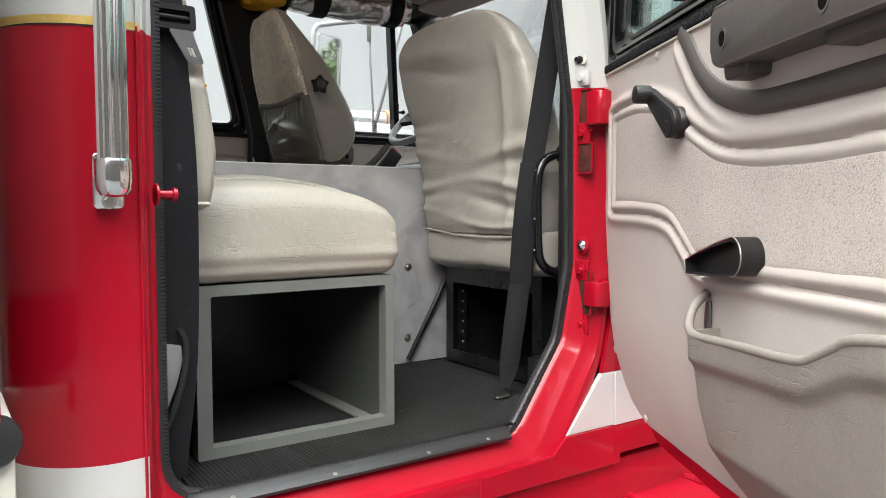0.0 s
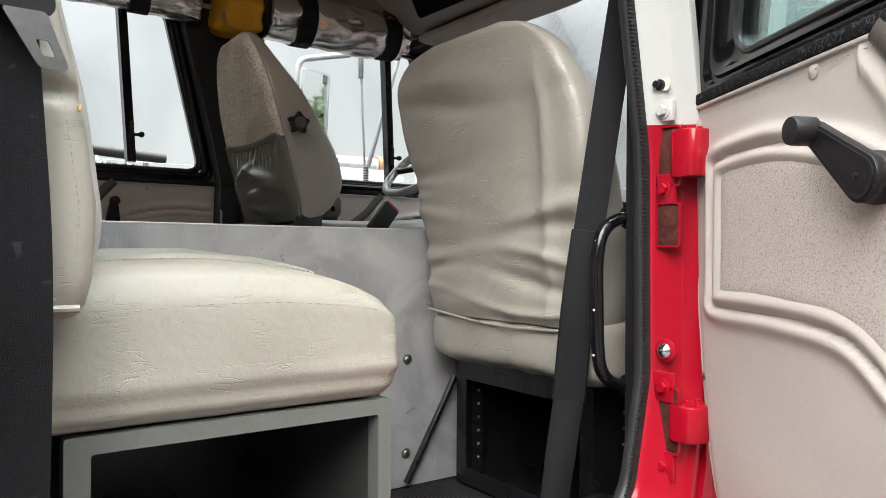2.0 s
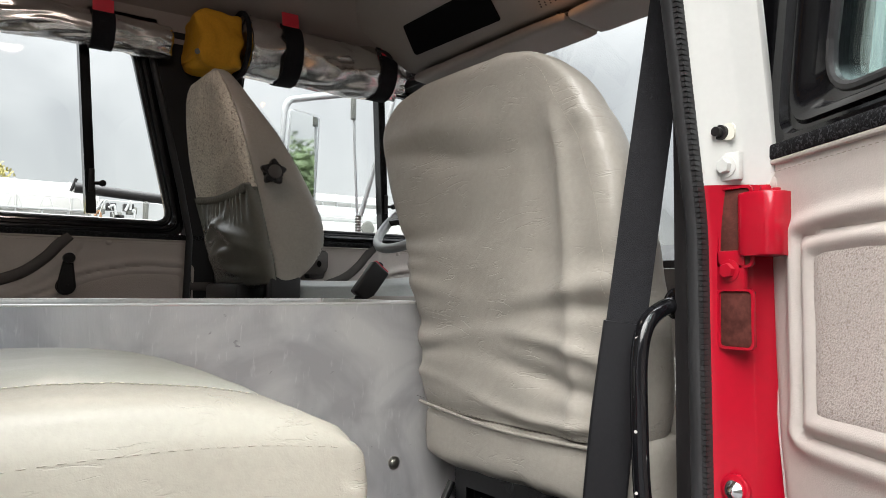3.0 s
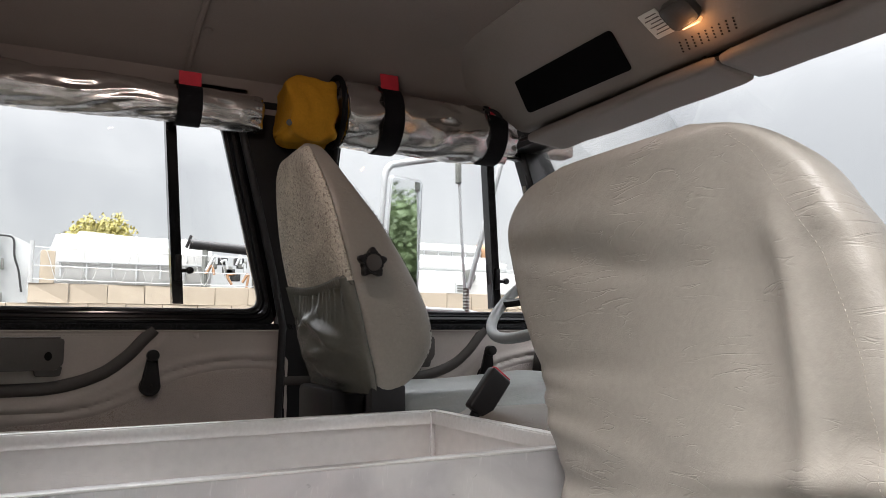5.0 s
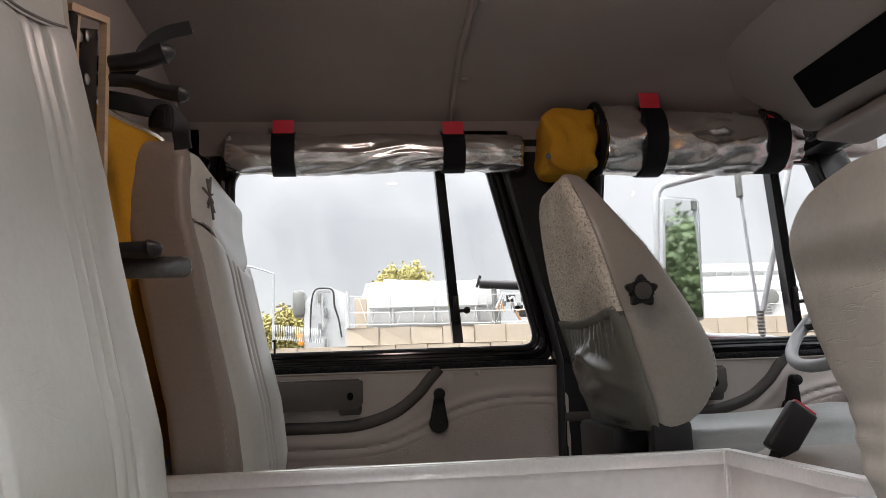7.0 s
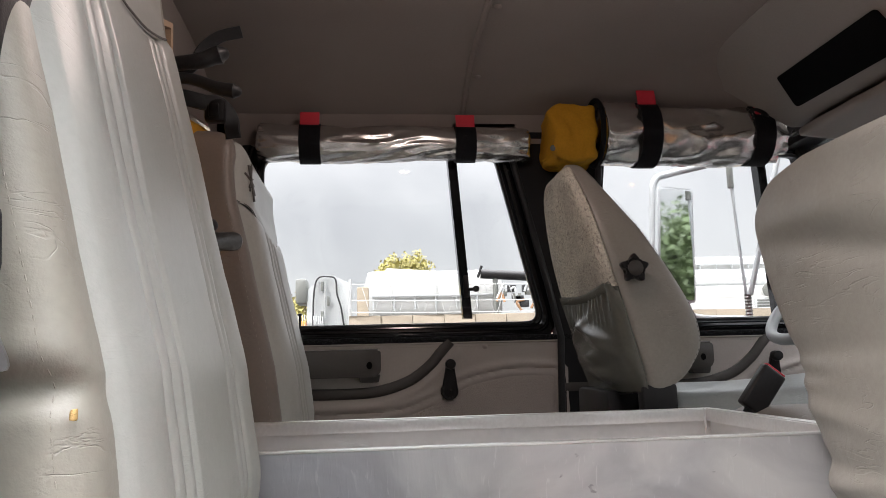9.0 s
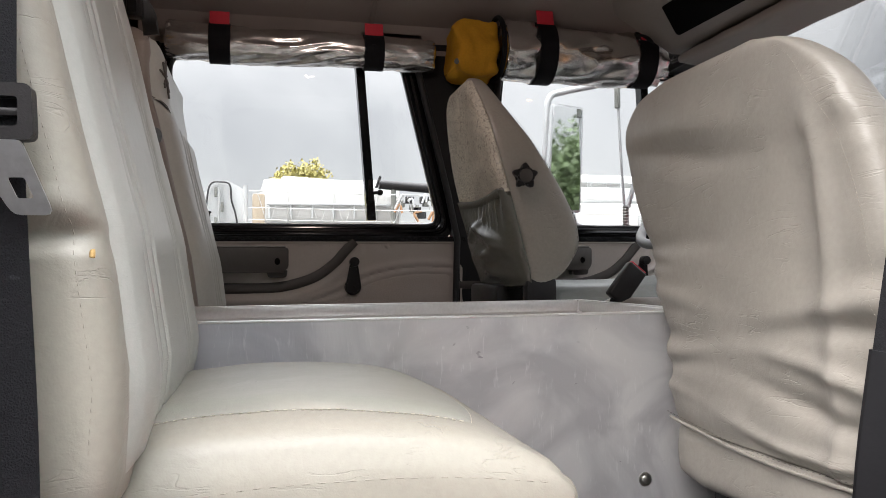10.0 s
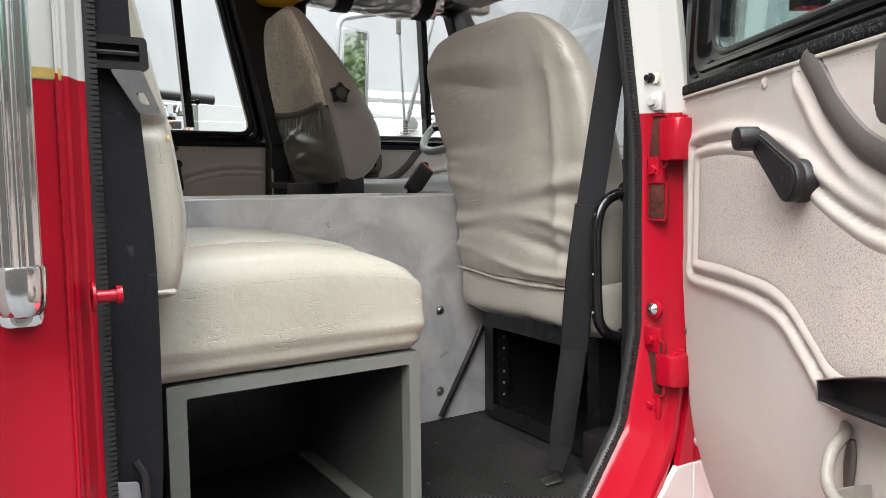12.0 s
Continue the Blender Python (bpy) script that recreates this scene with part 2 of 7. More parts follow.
PAPER = material("paper_label", (0.72, 0.70, 0.64), 0.7, var=0.04, bump=0.03)
INK = material("label_ink", (0.16, 0.14, 0.13), 0.8, var=0.05, bump=0.02)
STITCH = material("pale_thread", (0.62, 0.58, 0.49), 0.7, var=0.1, bump=0.1)
STITCH_MID = material("taupe_thread", (0.33, 0.30, 0.255), 0.7, var=0.1, bump=0.1)
STITCH_DARK = material("dark_thread", (0.12, 0.11, 0.10), 0.7, var=0.1, bump=0.1)
ORANGE = material("orange_plastic", (0.75, 0.25, 0.02), 0.5, var=0.05)
GLASS = glass_material("window_glass", (0.975, 0.985, 0.982))
GLASS_GREEN = glass_material("green_tinted_glass", (0.84, 0.975, 0.955))
MIRROR = material("mirror_glass", (0.8, 0.82, 0.82), 0.03, 1.0, var=0.0, bump=0.0, rough_var=0.0)
GREY_PAINT = material("pale_grey_tube_paint", (0.30, 0.315, 0.32), 0.4, var=0.08, bump=0.03)
FELT = material("black_felt", (0.011, 0.011, 0.012), 0.95, var=0.5, fine=250, bump=0.8, bump_scale=260, spec=0.08, speck=((0.05, 0.05, 0.055), 240.0, 0.55, 2.0))
VOID = material("matt_black_blank", (0.004, 0.004, 0.004), 0.8, var=0.2, bump=0.05, spec=0.05)
OVER_TRIM = material("overhead_taupe_plastic", (0.26, 0.225, 0.20), 0.55, var=0.06, bump=0.15, bump_scale=500)
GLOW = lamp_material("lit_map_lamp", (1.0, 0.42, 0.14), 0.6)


# ---- mesh helpers ----
def thing(name, at, label, category, group="", kind=""):
    ob = new(name)
    ob.location = at
    ob.empty_display_size = 0.05
    return tagged(ob, label, category, group, kind)


def part(name, bm, mat, parent=None, label="", angle=38, recalc=True):
    if recalc:
        bmesh.ops.recalc_face_normals(bm, faces=bm.faces)
    for f in bm.faces:
        f.smooth = True
    lim = radians(angle)
    for e in bm.edges:
        if len(e.link_faces) == 2 and e.calc_face_angle(0) > lim:
            e.smooth = False
    me = bpy.data.meshes.new(name)
    bm.to_mesh(me)
    bm.free()
    me.materials.append(mat)
    ob = new(name, me)
    if parent:
        bpy.context.view_layer.update()
        ob.parent = parent
        ob.matrix_parent_inverse = parent.matrix_world.inverted()
    if label:
        ob["label"] = label
    return ob


def setting(name, bm, mat, label, category, angle=38):
    return tagged(part(name, bm, mat, None, "", angle), label, category, "", "structure")


def bx(bm, x0, x1, y0, y1, z0, z1, bev=0.0, seg=2, place=None):
    made = bmesh.ops.create_cube(bm, size=1.0)["verts"]
    for v in made:
        v.co = Vector(((x0 + x1) / 2 + v.co.x * abs(x1 - x0), (y0 + y1) / 2 + v.co.y * abs(y1 - y0), (z0 + z1) / 2 + v.co.z * abs(z1 - z0)))
    if bev:
        edges = list({e for v in made for e in v.link_edges})
        res = bmesh.ops.bevel(bm, geom=edges, offset=bev, segments=seg, profile=0.5, affect="EDGES")
        made = list({v for f in res["faces"] for v in f.verts} | {v for v in made if v.is_valid})
    if place:
        for v in made:
            v.co = place(v.co.x, v.co.y, v.co.z)
    return bm


def box(x0, x1, y0, y1, z0, z1, bev=0.0, seg=2, place=None):
    return bx(bmesh.new(), x0, x1, y0, y1, z0, z1, bev, seg, place)


def smooth_line(pts, n=6, closed=False):
    """Catmull-Rom through the points."""
    p = [Vector(q) for q in pts]
    m, out = len(p), []
    for i in range(m if closed else m - 1):
        a = p[(i - 1) % m] if closed or i > 0 else p[0] * 2 - p[1]
        b, c = p[i], p[(i + 1) % m]
        d = p[(i + 2) % m] if closed or i + 2 < m else p[-1] * 2 - p[-2]
        for k in range(n):
            t = k / n
            out.append(0.5 * (2 * b + (c - a) * t + (2 * a - 5 * b + 4 * c - d) * t * t + (3 * b - a - 3 * c + d) * t ** 3))
    if not closed:
        out.append(p[-1])
    return out


def loft(bm, rings, closed=True, caps=True, wrap=False):
    rows = [[bm.verts.new(v) for v in r] for r in rings]
    n = len(rows[0])
    for a, b in zip(rows, rows[1:] + ([rows[0]] if wrap else [])):
        for i in range(n if closed else n - 1):
            j = (i + 1) % n
            bm.faces.new((a[i], a[j], b[j], b[i]))
    if caps and closed and not wrap:
        bm.faces.new(rows[0][::-1])
        bm.faces.new(rows[-1])
    return rows


def tube(bm, pts, r, seg=10, closed=False, ratio=1.0):
    """A round bar along points; r is one radius or one for each point."""
    p = [Vector(q) for q in pts]
    m = len(p)
    up, rings = Vector((0.31, 0.17, 0.93)), []
    for i in range(m):
        d = (p[(i + 1) % m] - p[i - 1]) if closed or 0 < i < m - 1 else (p[1] - p[0] if i == 0 else p[-1] - p[-2])
        d.normalize()
        s = d.cross(up)
        if s.length < 1e-4:
            s = d.cross(Vector((1, 0, 0)))
        s.normalize()
        up = s.cross(d).normalized()
        rr = r[i] if isinstance(r, (list, tuple)) else r
        rings.append([p[i] + rr * (math.cos(a) * s + ratio * math.sin(a) * up) for a in (2 * math.pi * k / seg for k in range(seg))])
    loft(bm, rings, wrap=closed)
    return bm


def ribbon(bm, pts, width, thick, side):
    """A strap along points, lying flat along the vector side (one, or one for each point)."""
    p = [Vector(q) for q in pts]
    rings = []
    for i, q in enumerate(p):
        d = (p[min(i + 1, len(p) - 1)] - p[max(i - 1, 0)]).normalized()
        s = Vector(side[i] if isinstance(side, list) else side)
        s = (s - s.dot(d) * d).normalized()
        nn = d.cross(s).normalized()
        w = (width[i] if isinstance(width, (list, tuple)) else width) / 2
        h = thick / 2
        rings.append([q + s * a + nn * b for a, b in ((-w, -h * 0.4), (-w * 0.9, -h), (w * 0.9, -h), (w, -h * 0.4), (w, h * 0.4), (w * 0.9, h), (-w * 0.9, h), (-w, h * 0.4))])
    loft(bm, rings)
    return bm


def disc(bm, c, axis, r, h, seg=16, dome=0.0, rim=0.25):
    """A round button at c, standing h along axis."""
    axis = Vector(axis).normalized()
    s = axis.orthogonal().normalized()
    t = axis.cross(s)
    c = Vector(c)
    rings = []
    for rr, hh in ((1, 0), (1, h * (1 - rim)), (1 - rim * 0.5, h), (0.45, h + dome * 0.75), (0.12, h + dome)):
        rings.append([c + axis * hh + r * rr * (math.cos(a) * s + math.sin(a) * t) for a in (2 * math.pi * k / seg for k in range(seg))])
    loft(bm, rings)
    return bm


def hexbolt(parent, c, axis, r=0.008, mat=None, name="bolt"):
    bm = bmesh.new()
    disc(bm, c, axis, r * 1.5, 0.002, 16)
    disc(bm, Vector(c) + Vector(axis).normalized() * 0.002, axis, r, r * 0.8, 6, rim=0.15)
    return part(name, bm, mat or BOLT, parent)


def screw(parent, c, axis, r=0.006, mat=None):
    bm = bmesh.new()
    disc(bm, c, axis, r, r * 0.3, 14, dome=r * 0.3)
    return part("screw", bm, mat or BOLT, parent)


def fillet(poly, radii, n=6):
    """A polygon (2D) with rounded corners."""
    out = []
    m = len(poly)
    for i, p in enumerate(poly):
        p = Vector(p)
        r = radii[i] if isinstance(radii, (list, tuple)) else radii
        a, b = (Vector(poly[i - 1]) - p), (Vector(poly[(i + 1) % m]) - p)
        if r <= 0:
            out += [p] * (n + 1)
            continue
        half = a.angle(b) / 2
        d = min(r / math.tan(half), a.length * 0.48, b.length * 0.48)
        p0, p2 = p + a.normalized() * d, p + b.normalized() * d
        for k in range(n + 1):
            t = k / n
            out.append((1 - t) ** 2 * p0 + 2 * t * (1 - t) * p + t * t * p2)
    return out


def prism(bm, poly, lo, hi, place, bev=0.0, seg=2):
    """A flat outline (2D) from depth lo to hi; place(a, b, depth) gives the point."""
    a = [bm.verts.new((*p, lo)) for p in poly]
    b = [bm.verts.new((*p, hi)) for p in poly]
    n = len(poly)
    faces = [bm.faces.new(a[::-1]), bm.faces.new(b)]
    for i in range(n):
        faces.append(bm.faces.new((a[i], a[(i + 1) % n], b[(i + 1) % n], b[i])))
    made = set(a + b)
    if bev:
        edges = [e for f in faces[:2] for e in f.edges]
        res = bmesh.ops.bevel(bm, geom=edges, offset=bev, segments=seg, profile=0.5, affect="EDGES")
        made = {v for v in made if v.is_valid} | {v for f in res["faces"] for v in f.verts}
    for v in made:
        v.co = place(*v.co)
    return bm


def ringed(bm, inner, outer, lo, hi, place):
    """A flat frame between two outlines of the same count."""
    rows = []
    for loop, d in ((inner, lo), (inner, hi), (outer, hi), (outer, lo)):
        rows.append([place(p[0], p[1], d) for p in loop])
    loft(bm, rows, wrap=True, caps=False)
    return bm


def soft(x0, x1, y0, y1, z0, z1, r, seg=18, shape=None):
    """A cushion: a box with round edges, its points moved on by shape(unit position, point)."""
    bm = bmesh.new()
    bmesh.ops.create_cube(bm, size=2.0)
    bmesh.ops.subdivide_edges(bm, edges=bm.edges[:], cuts=seg, use_grid_fill=True)
    h = Vector(((x1 - x0) / 2, (y1 - y0) / 2, (z1 - z0) / 2))
    c = Vector(((x1 + x0) / 2, (y1 + y0) / 2, (z1 + z0) / 2))
    for v in bm.verts:
        u = v.co.copy()
        # cluster the points towards the edges
        q = Vector((math.sin(k * math.pi / 2) * 0.6 + k * 0.4 for k in u))
        p = Vector((q.x * h.x, q.y * h.y, q.z * h.z))
        i = Vector((max(-h.x + r, min(h.x - r, p.x)), max(-h.y + r, min(h.y - r, p.y)), max(-h.z + r, min(h.z - r, p.z))))
        d = p - i
        if d.length > 1e-6:
            m = max(abs(d.x), abs(d.y), abs(d.z))
            p = i + d.normalized() * min(r, m if d.length < r else r)
        p = p + c
        v.co = shape(u, p) if shape else p
    return bm


def lattice(bm, fn, nu, nv, thick=None):
    """A sheet of nu x nv cells: fn(s, t), s and t in 0..1; thick: a vector to its other side."""
    rows = [[bm.verts.new(fn(i / nu, j / nv)) for i in range(nu + 1)] for j in range(nv + 1)]
    for a, b in zip(rows, rows[1:]):
        for i in range(nu):
            bm.faces.new((a[i], a[i + 1], b[i + 1], b[i]))
    if thick:
        t = Vector(thick)
        back = [[bm.verts.new(v.co + t) for v in r] for r in rows]
        for a, b in zip(back, back[1:]):
            for i in range(nu):
                bm.faces.new((a[i], b[i], b[i + 1], a[i + 1]))
        for i in range(nu):
            bm.faces.new((rows[0][i], back[0][i], back[0][i + 1], rows[0][i + 1]))
            bm.faces.new((rows[-1][i + 1], back[-1][i + 1], back[-1][i], rows[-1][i]))
        for j in range(nv):
            bm.faces.new((rows[j + 1][0], back[j + 1][0], back[j][0], rows[j][0]))
            bm.faces.new((rows[j][-1], back[j][-1], back[j + 1][-1], rows[j + 1][-1]))
    return bm


def interp(x, xs, ys):
    return float(np.interp(x, xs, ys))


def fbm(x, y, z, s):
    return noise.fractal((x * s, y * s, z * s), 1.0, 2.0, 3)


def stitches(parent, pts, step=0.008, r=0.0009, mat=None, name="stitching"):
    """A row of short threads along points."""
    bm = bmesh.new()
    line = [Vector(p) for p in pts]
    seg_pts = []
    for a, b in zip(line, line[1:]):
        n = max(1, int((b - a).length / (step * 0.62)))
        for k in range(n):
            seg_pts.append(a.lerp(b, k / n))
    for i in range(0, len(seg_pts) - 1, 2):
        a, b = seg_pts[i], seg_pts[i + 1]
        if (b - a).length > 1e-4:
            tube(bm, [a, (a + b) / 2, b], [r * 0.6, r, r * 0.6], 5)
    return part(name, bm, mat or STITCH, parent)


# ---- cab shell ----
FLOOR, ROOF = 1.05, 2.60
# outline of the right rear door opening (x, z), seen from outside
OPENING = fillet([(-0.882, 1.035), (-0.165, 1.025), (-0.03, 1.215), (0.004, 1.38), (-0.001, 1.72), (-0.044, 1.98), (-0.15, 2.42), (-0.86, 2.42), (-0.882, 1.95)],
                 [0.09, 0.06, 0.10, 0.15, 0.5, 0.3, 0.1, 0.1, 0.2], 7)


def widened(loop, rear, low, front, high):
    out = []
    for p in loop:
        dx = front if p[0] > -0.2 else -rear if p[0] < -0.75 else 0.0
        w = min(1.0, max(0.0, (1.30 - p[1]) / 0.25))
        dz = -low * w + (high if p[1] > 2.3 else 0.0)
        t = (p[0] + 0.75) / 0.55
        if 0 < t < 1:
            dx = -rear + (front + rear) * t
        out.append(Vector((p[0] + dx, p[1] + dz)))
    return out


ground_bm = bmesh.new()
lattice(ground_bm, lambda s, t: Vector(((s - 0.5) * 900, (t - 0.5) * 900, 0.0)), 4, 4, (0, 0, -0.2))
ASPHALT = material("asphalt", (0.06, 0.06, 0.062), 0.9, var=0.3, big=0.8, fine=60, bump=0.6, bump_scale=120)
setting("ground", ground_bm, ASPHALT, "flat grey asphalt yard under the truck", "ground")

# unseen plain wall behind the walk, added to keep low sky light out
LIGHT_BLOCKER = material("dark_blocker_wall", (0.075, 0.07, 0.062), 0.9, var=0.15, big=0.5, fine=8, bump=0.4, bump_scale=10)
setting("wall_blocker", box(-16, 14, -7.4, -7.0, 0.0, 4.3), LIGHT_BLOCKER, "unseen plain dark wall added to block low sky light", "wall")

# floor of the cab with its ribbed mat
floor_bm = box(-1.09, 1.25, 0.085, 1.96, FLOOR - 0.06, FLOOR - 0.004)
floor_ob = setting("floor", floor_bm, MAT_RUBBER, "black ribbed rubber mat on the cab floor", "floor")
ribs_bm = bmesh.new()
for i in range(122):
    xx = -0.874 + i * 0.0076
    wob = [0.0006 * math.sin(i * 1.7 + k * 1.3) for k in range(7)]
    y_far = 0.200 if -0.79 < xx < -0.37 else 0.688
    vs = []
    for k in range(7):
        y = 0.0535 + (y_far - 0.0535) * (k / 6) ** 1.8
        vs.append([ribs_bm.verts.new((xx + wob[k] + dx, y, FLOOR + h)) for dx, h in ((-0.0022, -0.004), (-0.0014, 0.0), (0.0014, 0.0), (0.0022, -0.004))])
    for a, b in zip(vs, vs[1:]):
        for k in range(3):
            ribs_bm.faces.new((a[k], a[k + 1], b[k + 1], b[k]))
    ribs_bm.faces.new(vs[0])
tagged(part("mat_rib", ribs_bm, MAT_RUBBER, floor_ob, "fine raised ribs of the rubber mat", recalc=False), kind="stuff")
sill_bm = bmesh.new()
prism(sill_bm, [(0.028, FLOOR - 0.024), (0.026, FLOOR - 0.018), (0.030, FLOOR - 0.0145), (0.036, FLOOR - 0.011), (0.044, FLOOR - 0.003), (0.0525, FLOOR - 0.0005), (0.060, FLOOR - 0.004), (0.095, FLOOR - 0.02)], -0.845, -0.19,
      lambda a, b, d: Vector((d, a, b)), 0.002)
sill_ob = part("sill_strip", sill_bm, RUBBER, floor_ob, "black rubber edge strip along the door sill")
for xx in (-0.777, -0.594, -0.395, -0.25):
    bm = bmesh.new()
    disc(bm, (xx, 0.031, FLOOR - 0.0135), (0, -0.5, 1), 0.0045, 0.001, 12, 0.001)
    part("screw", bm, STEEL_GREY, sill_ob)

# ceiling with crown, headliner seam and screws
def roof_z(x, y):
    e = abs(y - 0.99) / 0.96
    return ROOF - 0.10 * max(0, e - 0.55) ** 2 / 0.2 - 0.02 * e * e - (0.06 * max(0, (x - 0.2) / 0.4) ** 2)


def ceiling_pt(s, t):
    x, y = -1.10 + 1.72 * s, 0.03 + 1.93 * t
    g = 0.006 * math.exp(-((x + 0.31) / 0.006) ** 2)
    return Vector((x, y, roof_z(x, y) + g + 0.002 * fbm(x, y, 0, 3)))


ceil_bm = bmesh.new()
lattice(ceil_bm, ceiling_pt, 110, 48, (0, 0, 0.05))
tube(ceil_bm, [(-0.325, y, roof_z(-0.31, y) - 0.003) for y in np.linspace(0.1, 1.93, 24)], 0.009, 8)
for yy in (0.55, 1.0, 1.36, 1.73):
    disc(ceil_bm, (-0.300, yy, roof_z(-0.31, yy) - 0.001), (0, 0, -1), 0.011, 0.004, 14, 0.003)
setting("ceiling", ceil_bm, HEADLINER, "taupe cloth headliner with a seam across", "ceiling")
roof_bm = bmesh.new()
lattice(roof_bm, lambda s, t: Vector((-1.14 + 1.9 * s, -0.0 + 2.0 * t, roof_z(-1.1 + 1.7 * s, 0.03 + 1.93 * t) + 0.06)), 20, 20, (0, 0, 0.02))
setting("roof_skin", roof_bm, WHITE, "white painted steel cab roof", "roof")

# rear wall
rear_bm = bmesh.new()
bx(rear_bm, -1.13, -1.08, 0.12, 1.90, 1.0, 2.62)
setting("wall_rear", rear_bm, HEADLINER, "taupe cloth lined rear wall of the cab", "wall")

# right side: jamb of the open doorway, pillar and body corner
right_ob = thing("wall_right", (-0.45, 0.03, 0.95), "red and white painted steel cab side with an open doorway", "wall", kind="structure")


def xz(y):
    return lambda a, b, d=0.0: Vector((a, y + d, b))


jamb_bm = bmesh.new()
prof = [(0.0, 0.0, 0.0, 0.0, 0.066), (0.0, 0.0, 0.0, 0.0, 0.056), (0.004, 0.004, 0.004, 0.004, 0.048), (0.010, 0.012, 0.008, 0.02, 0.044), (0.020, 0.036, 0.030, 0.04, 0.020),
        (0.022, 0.040, 0.034, 0.044, 0.016), (0.026, 0.043, 0.040, 0.05, 0.014), (0.034, 0.058, 0.056, 0.055, -0.003), (0.036, 0.062, 0.060, 0.06, -0.004), (0.037, 0.10, 0.075, 0.2, 0.0), (0.037, 0.11, 0.075, 0.2, 0.03)]
loft(jamb_bm, [[Vector((p[0], y, p[1])) for p in widened(OPENING, r, lo, fr, hi)] for r, lo, fr, hi, y in prof], caps=False)
split_white = bmesh.new()
geom = jamb_bm.verts[:] + jamb_bm.edges[:] + jamb_bm.faces[:]
bmesh.ops.bisect_plane(jamb_bm, geom=geom, plane_co=(0, 0, 1.764), plane_no=(0, 0, 1))
upper = [f for f in jamb_bm.faces if f.calc_center_median().z > 1.764]
keep = {v: split_white.verts.new(v.co) for v in {v for f in upper for v in f.verts}}
for f in upper:
    split_white.faces.new([keep[v] for v in f.verts])
bmesh.ops.delete(jamb_bm, geom=upper, context="FACES")
part("door_jamb", jamb_bm, RED, right_ob, "glossy red lower jamb of the doorway", 30)
part("door_jamb", split_white, WHITE, right_ob, "white upper jamb of the doorway", 30)

# rubber seal round the opening: bulb and toothed grip
seal_line = [Vector((p[0], 0.066, p[1])) for p in OPENING]
def resample(line, step, closed=True):
    line = [Vector(p) for p in line]
    if closed:
        line = line + [line[0]]
    out, left = [], 0.0
    for a, b in zip(line, line[1:]):
        d = (b - a).length
        if d < 1e-6:
            continue
        s = left
        while s < d:
            out.append(a.lerp(b, s / d))
            s += step
        left = s - d
    return out


even = resample(seal_line, 0.02)
bm = bmesh.new()
tube(bm, even, 0.0135, 12, closed=True)
seal_ob = part("door_seal", bm, RUBBER, right_ob, "black rubber door seal")
fine_line = resample(seal_line, 0.0060)
bm = bmesh.new()
for a in fine_line:
    if -0.95 < a.x < 0.05:
        ax = -1 if a.x < -0.5 else 1
        c = a + Vector((0.004 * ax * -1, -0.011, 0))
        bx(bm, c.x - 0.0075, c.x + 0.0075, c.y - 0.0022, c.y + 0.004, c.z - 0.0021, c.z + 0.0021)
tagged(part("seal_tooth", bm, RUBBER, seal_ob, "row of small rubber grip teeth"), kind="stuff")

# skins of the body side, behind and ahead of the doorway
def corner_line(n=14):
    pts = [(-0.912, 0.0), (-0.945, -0.004)]
    for k in range(n + 1):
        a = math.pi / 2 * k / n
        pts.append((-0.955 - 0.135 * math.sin(a), -0.005 + 0.15 * (1 - math.cos(a))))
    return pts + [(-1.09, 0.30), (-1.09, 0.5)]


def body_band(name, z0, z1, mat, label, proud=0.0, x_from=None):
    bm = bmesh.new()
    line = corner_line()
    if x_from is not None:
        line = [p for p in line if p[0] <= x_from]
    rows = []
    nz = max(2, int((z1 - z0) / 0.08))
    for k in range(nz + 1):
        z = z0 + (z1 - z0) * k / nz
        lean = 0.03 * max(0, (z - 1.8)) ** 1.0
        rows.append([Vector((x, y + lean - proud * (1 if y < 0.12 else 0), z)) for x, y in line])
    back = [[p + Vector((0.0, 0.02, 0)) for p in r] for r in rows]
    loft(bm, rows, closed=False)
    loft(bm, back, closed=False)
    return part(name, bm, mat, right_ob, label)


body_band("body_panel", 1.14, 1.757, RED, "glossy red rounded cab corner")
body_band("body_panel", 0.95, 1.14, WHITE, "white lower band of the cab corner")
body_band("body_panel", 1.757, 2.55, WHITE, "white upper cab corner")
body_band("gold_stripe", 1.758, 1.7695, GOLD, "thin gold pinstripe", 0.0015, -0.911)
body_band("stripe_edge", 1.7555, 1.758, PLASTIC, "fine black edge line", 0.0015, -0.93)
bm = box(-0.885, -0.84, 0.10, 0.2, 1.0, 2.5, 0.004)
part("pillar_lining", bm, PLASTIC, right_ob, "black inner lining of the rear pillar")
bm = bmesh.new()
bx(bm, 0.012, 0.06, 0.088, 0.112, 1.0, 2.5, 0.006)
part("pillar_lining", bm, PLASTIC, right_ob, "black inner lining of the hinge pillar")
bm = box(0.03, 0.10, 0.112, 0.235, 1.05, 1.14, 0.008)
part("kick_panel", bm, PLASTIC, right_ob, "small black lower trim by the pillar")
bm = box(-1.1, 0.1, 0.0, 0.09, 2.44, 2.66, 0.01)
part("roof_rail", bm, WHITE, right_ob, "white steel rail above the doorway")
# crease beside the jamb
bm = bmesh.new()
tube(bm, [(-0.917, -0.003, z) for z in np.linspace(1.05, 1.755, 12)], 0.0022, 8)
part("panel_crease", bm, RED, right_ob)
bm = box(-0.93, 0.07, -0.006, 0.05, 0.925, 0.982, 0.008)
part("rocker", bm, RED, right_ob, "red rocker panel under the doorway")
bm = box(-0.93, 1.0, 0.012, 0.05, 0.80, 0.93, 0.006)
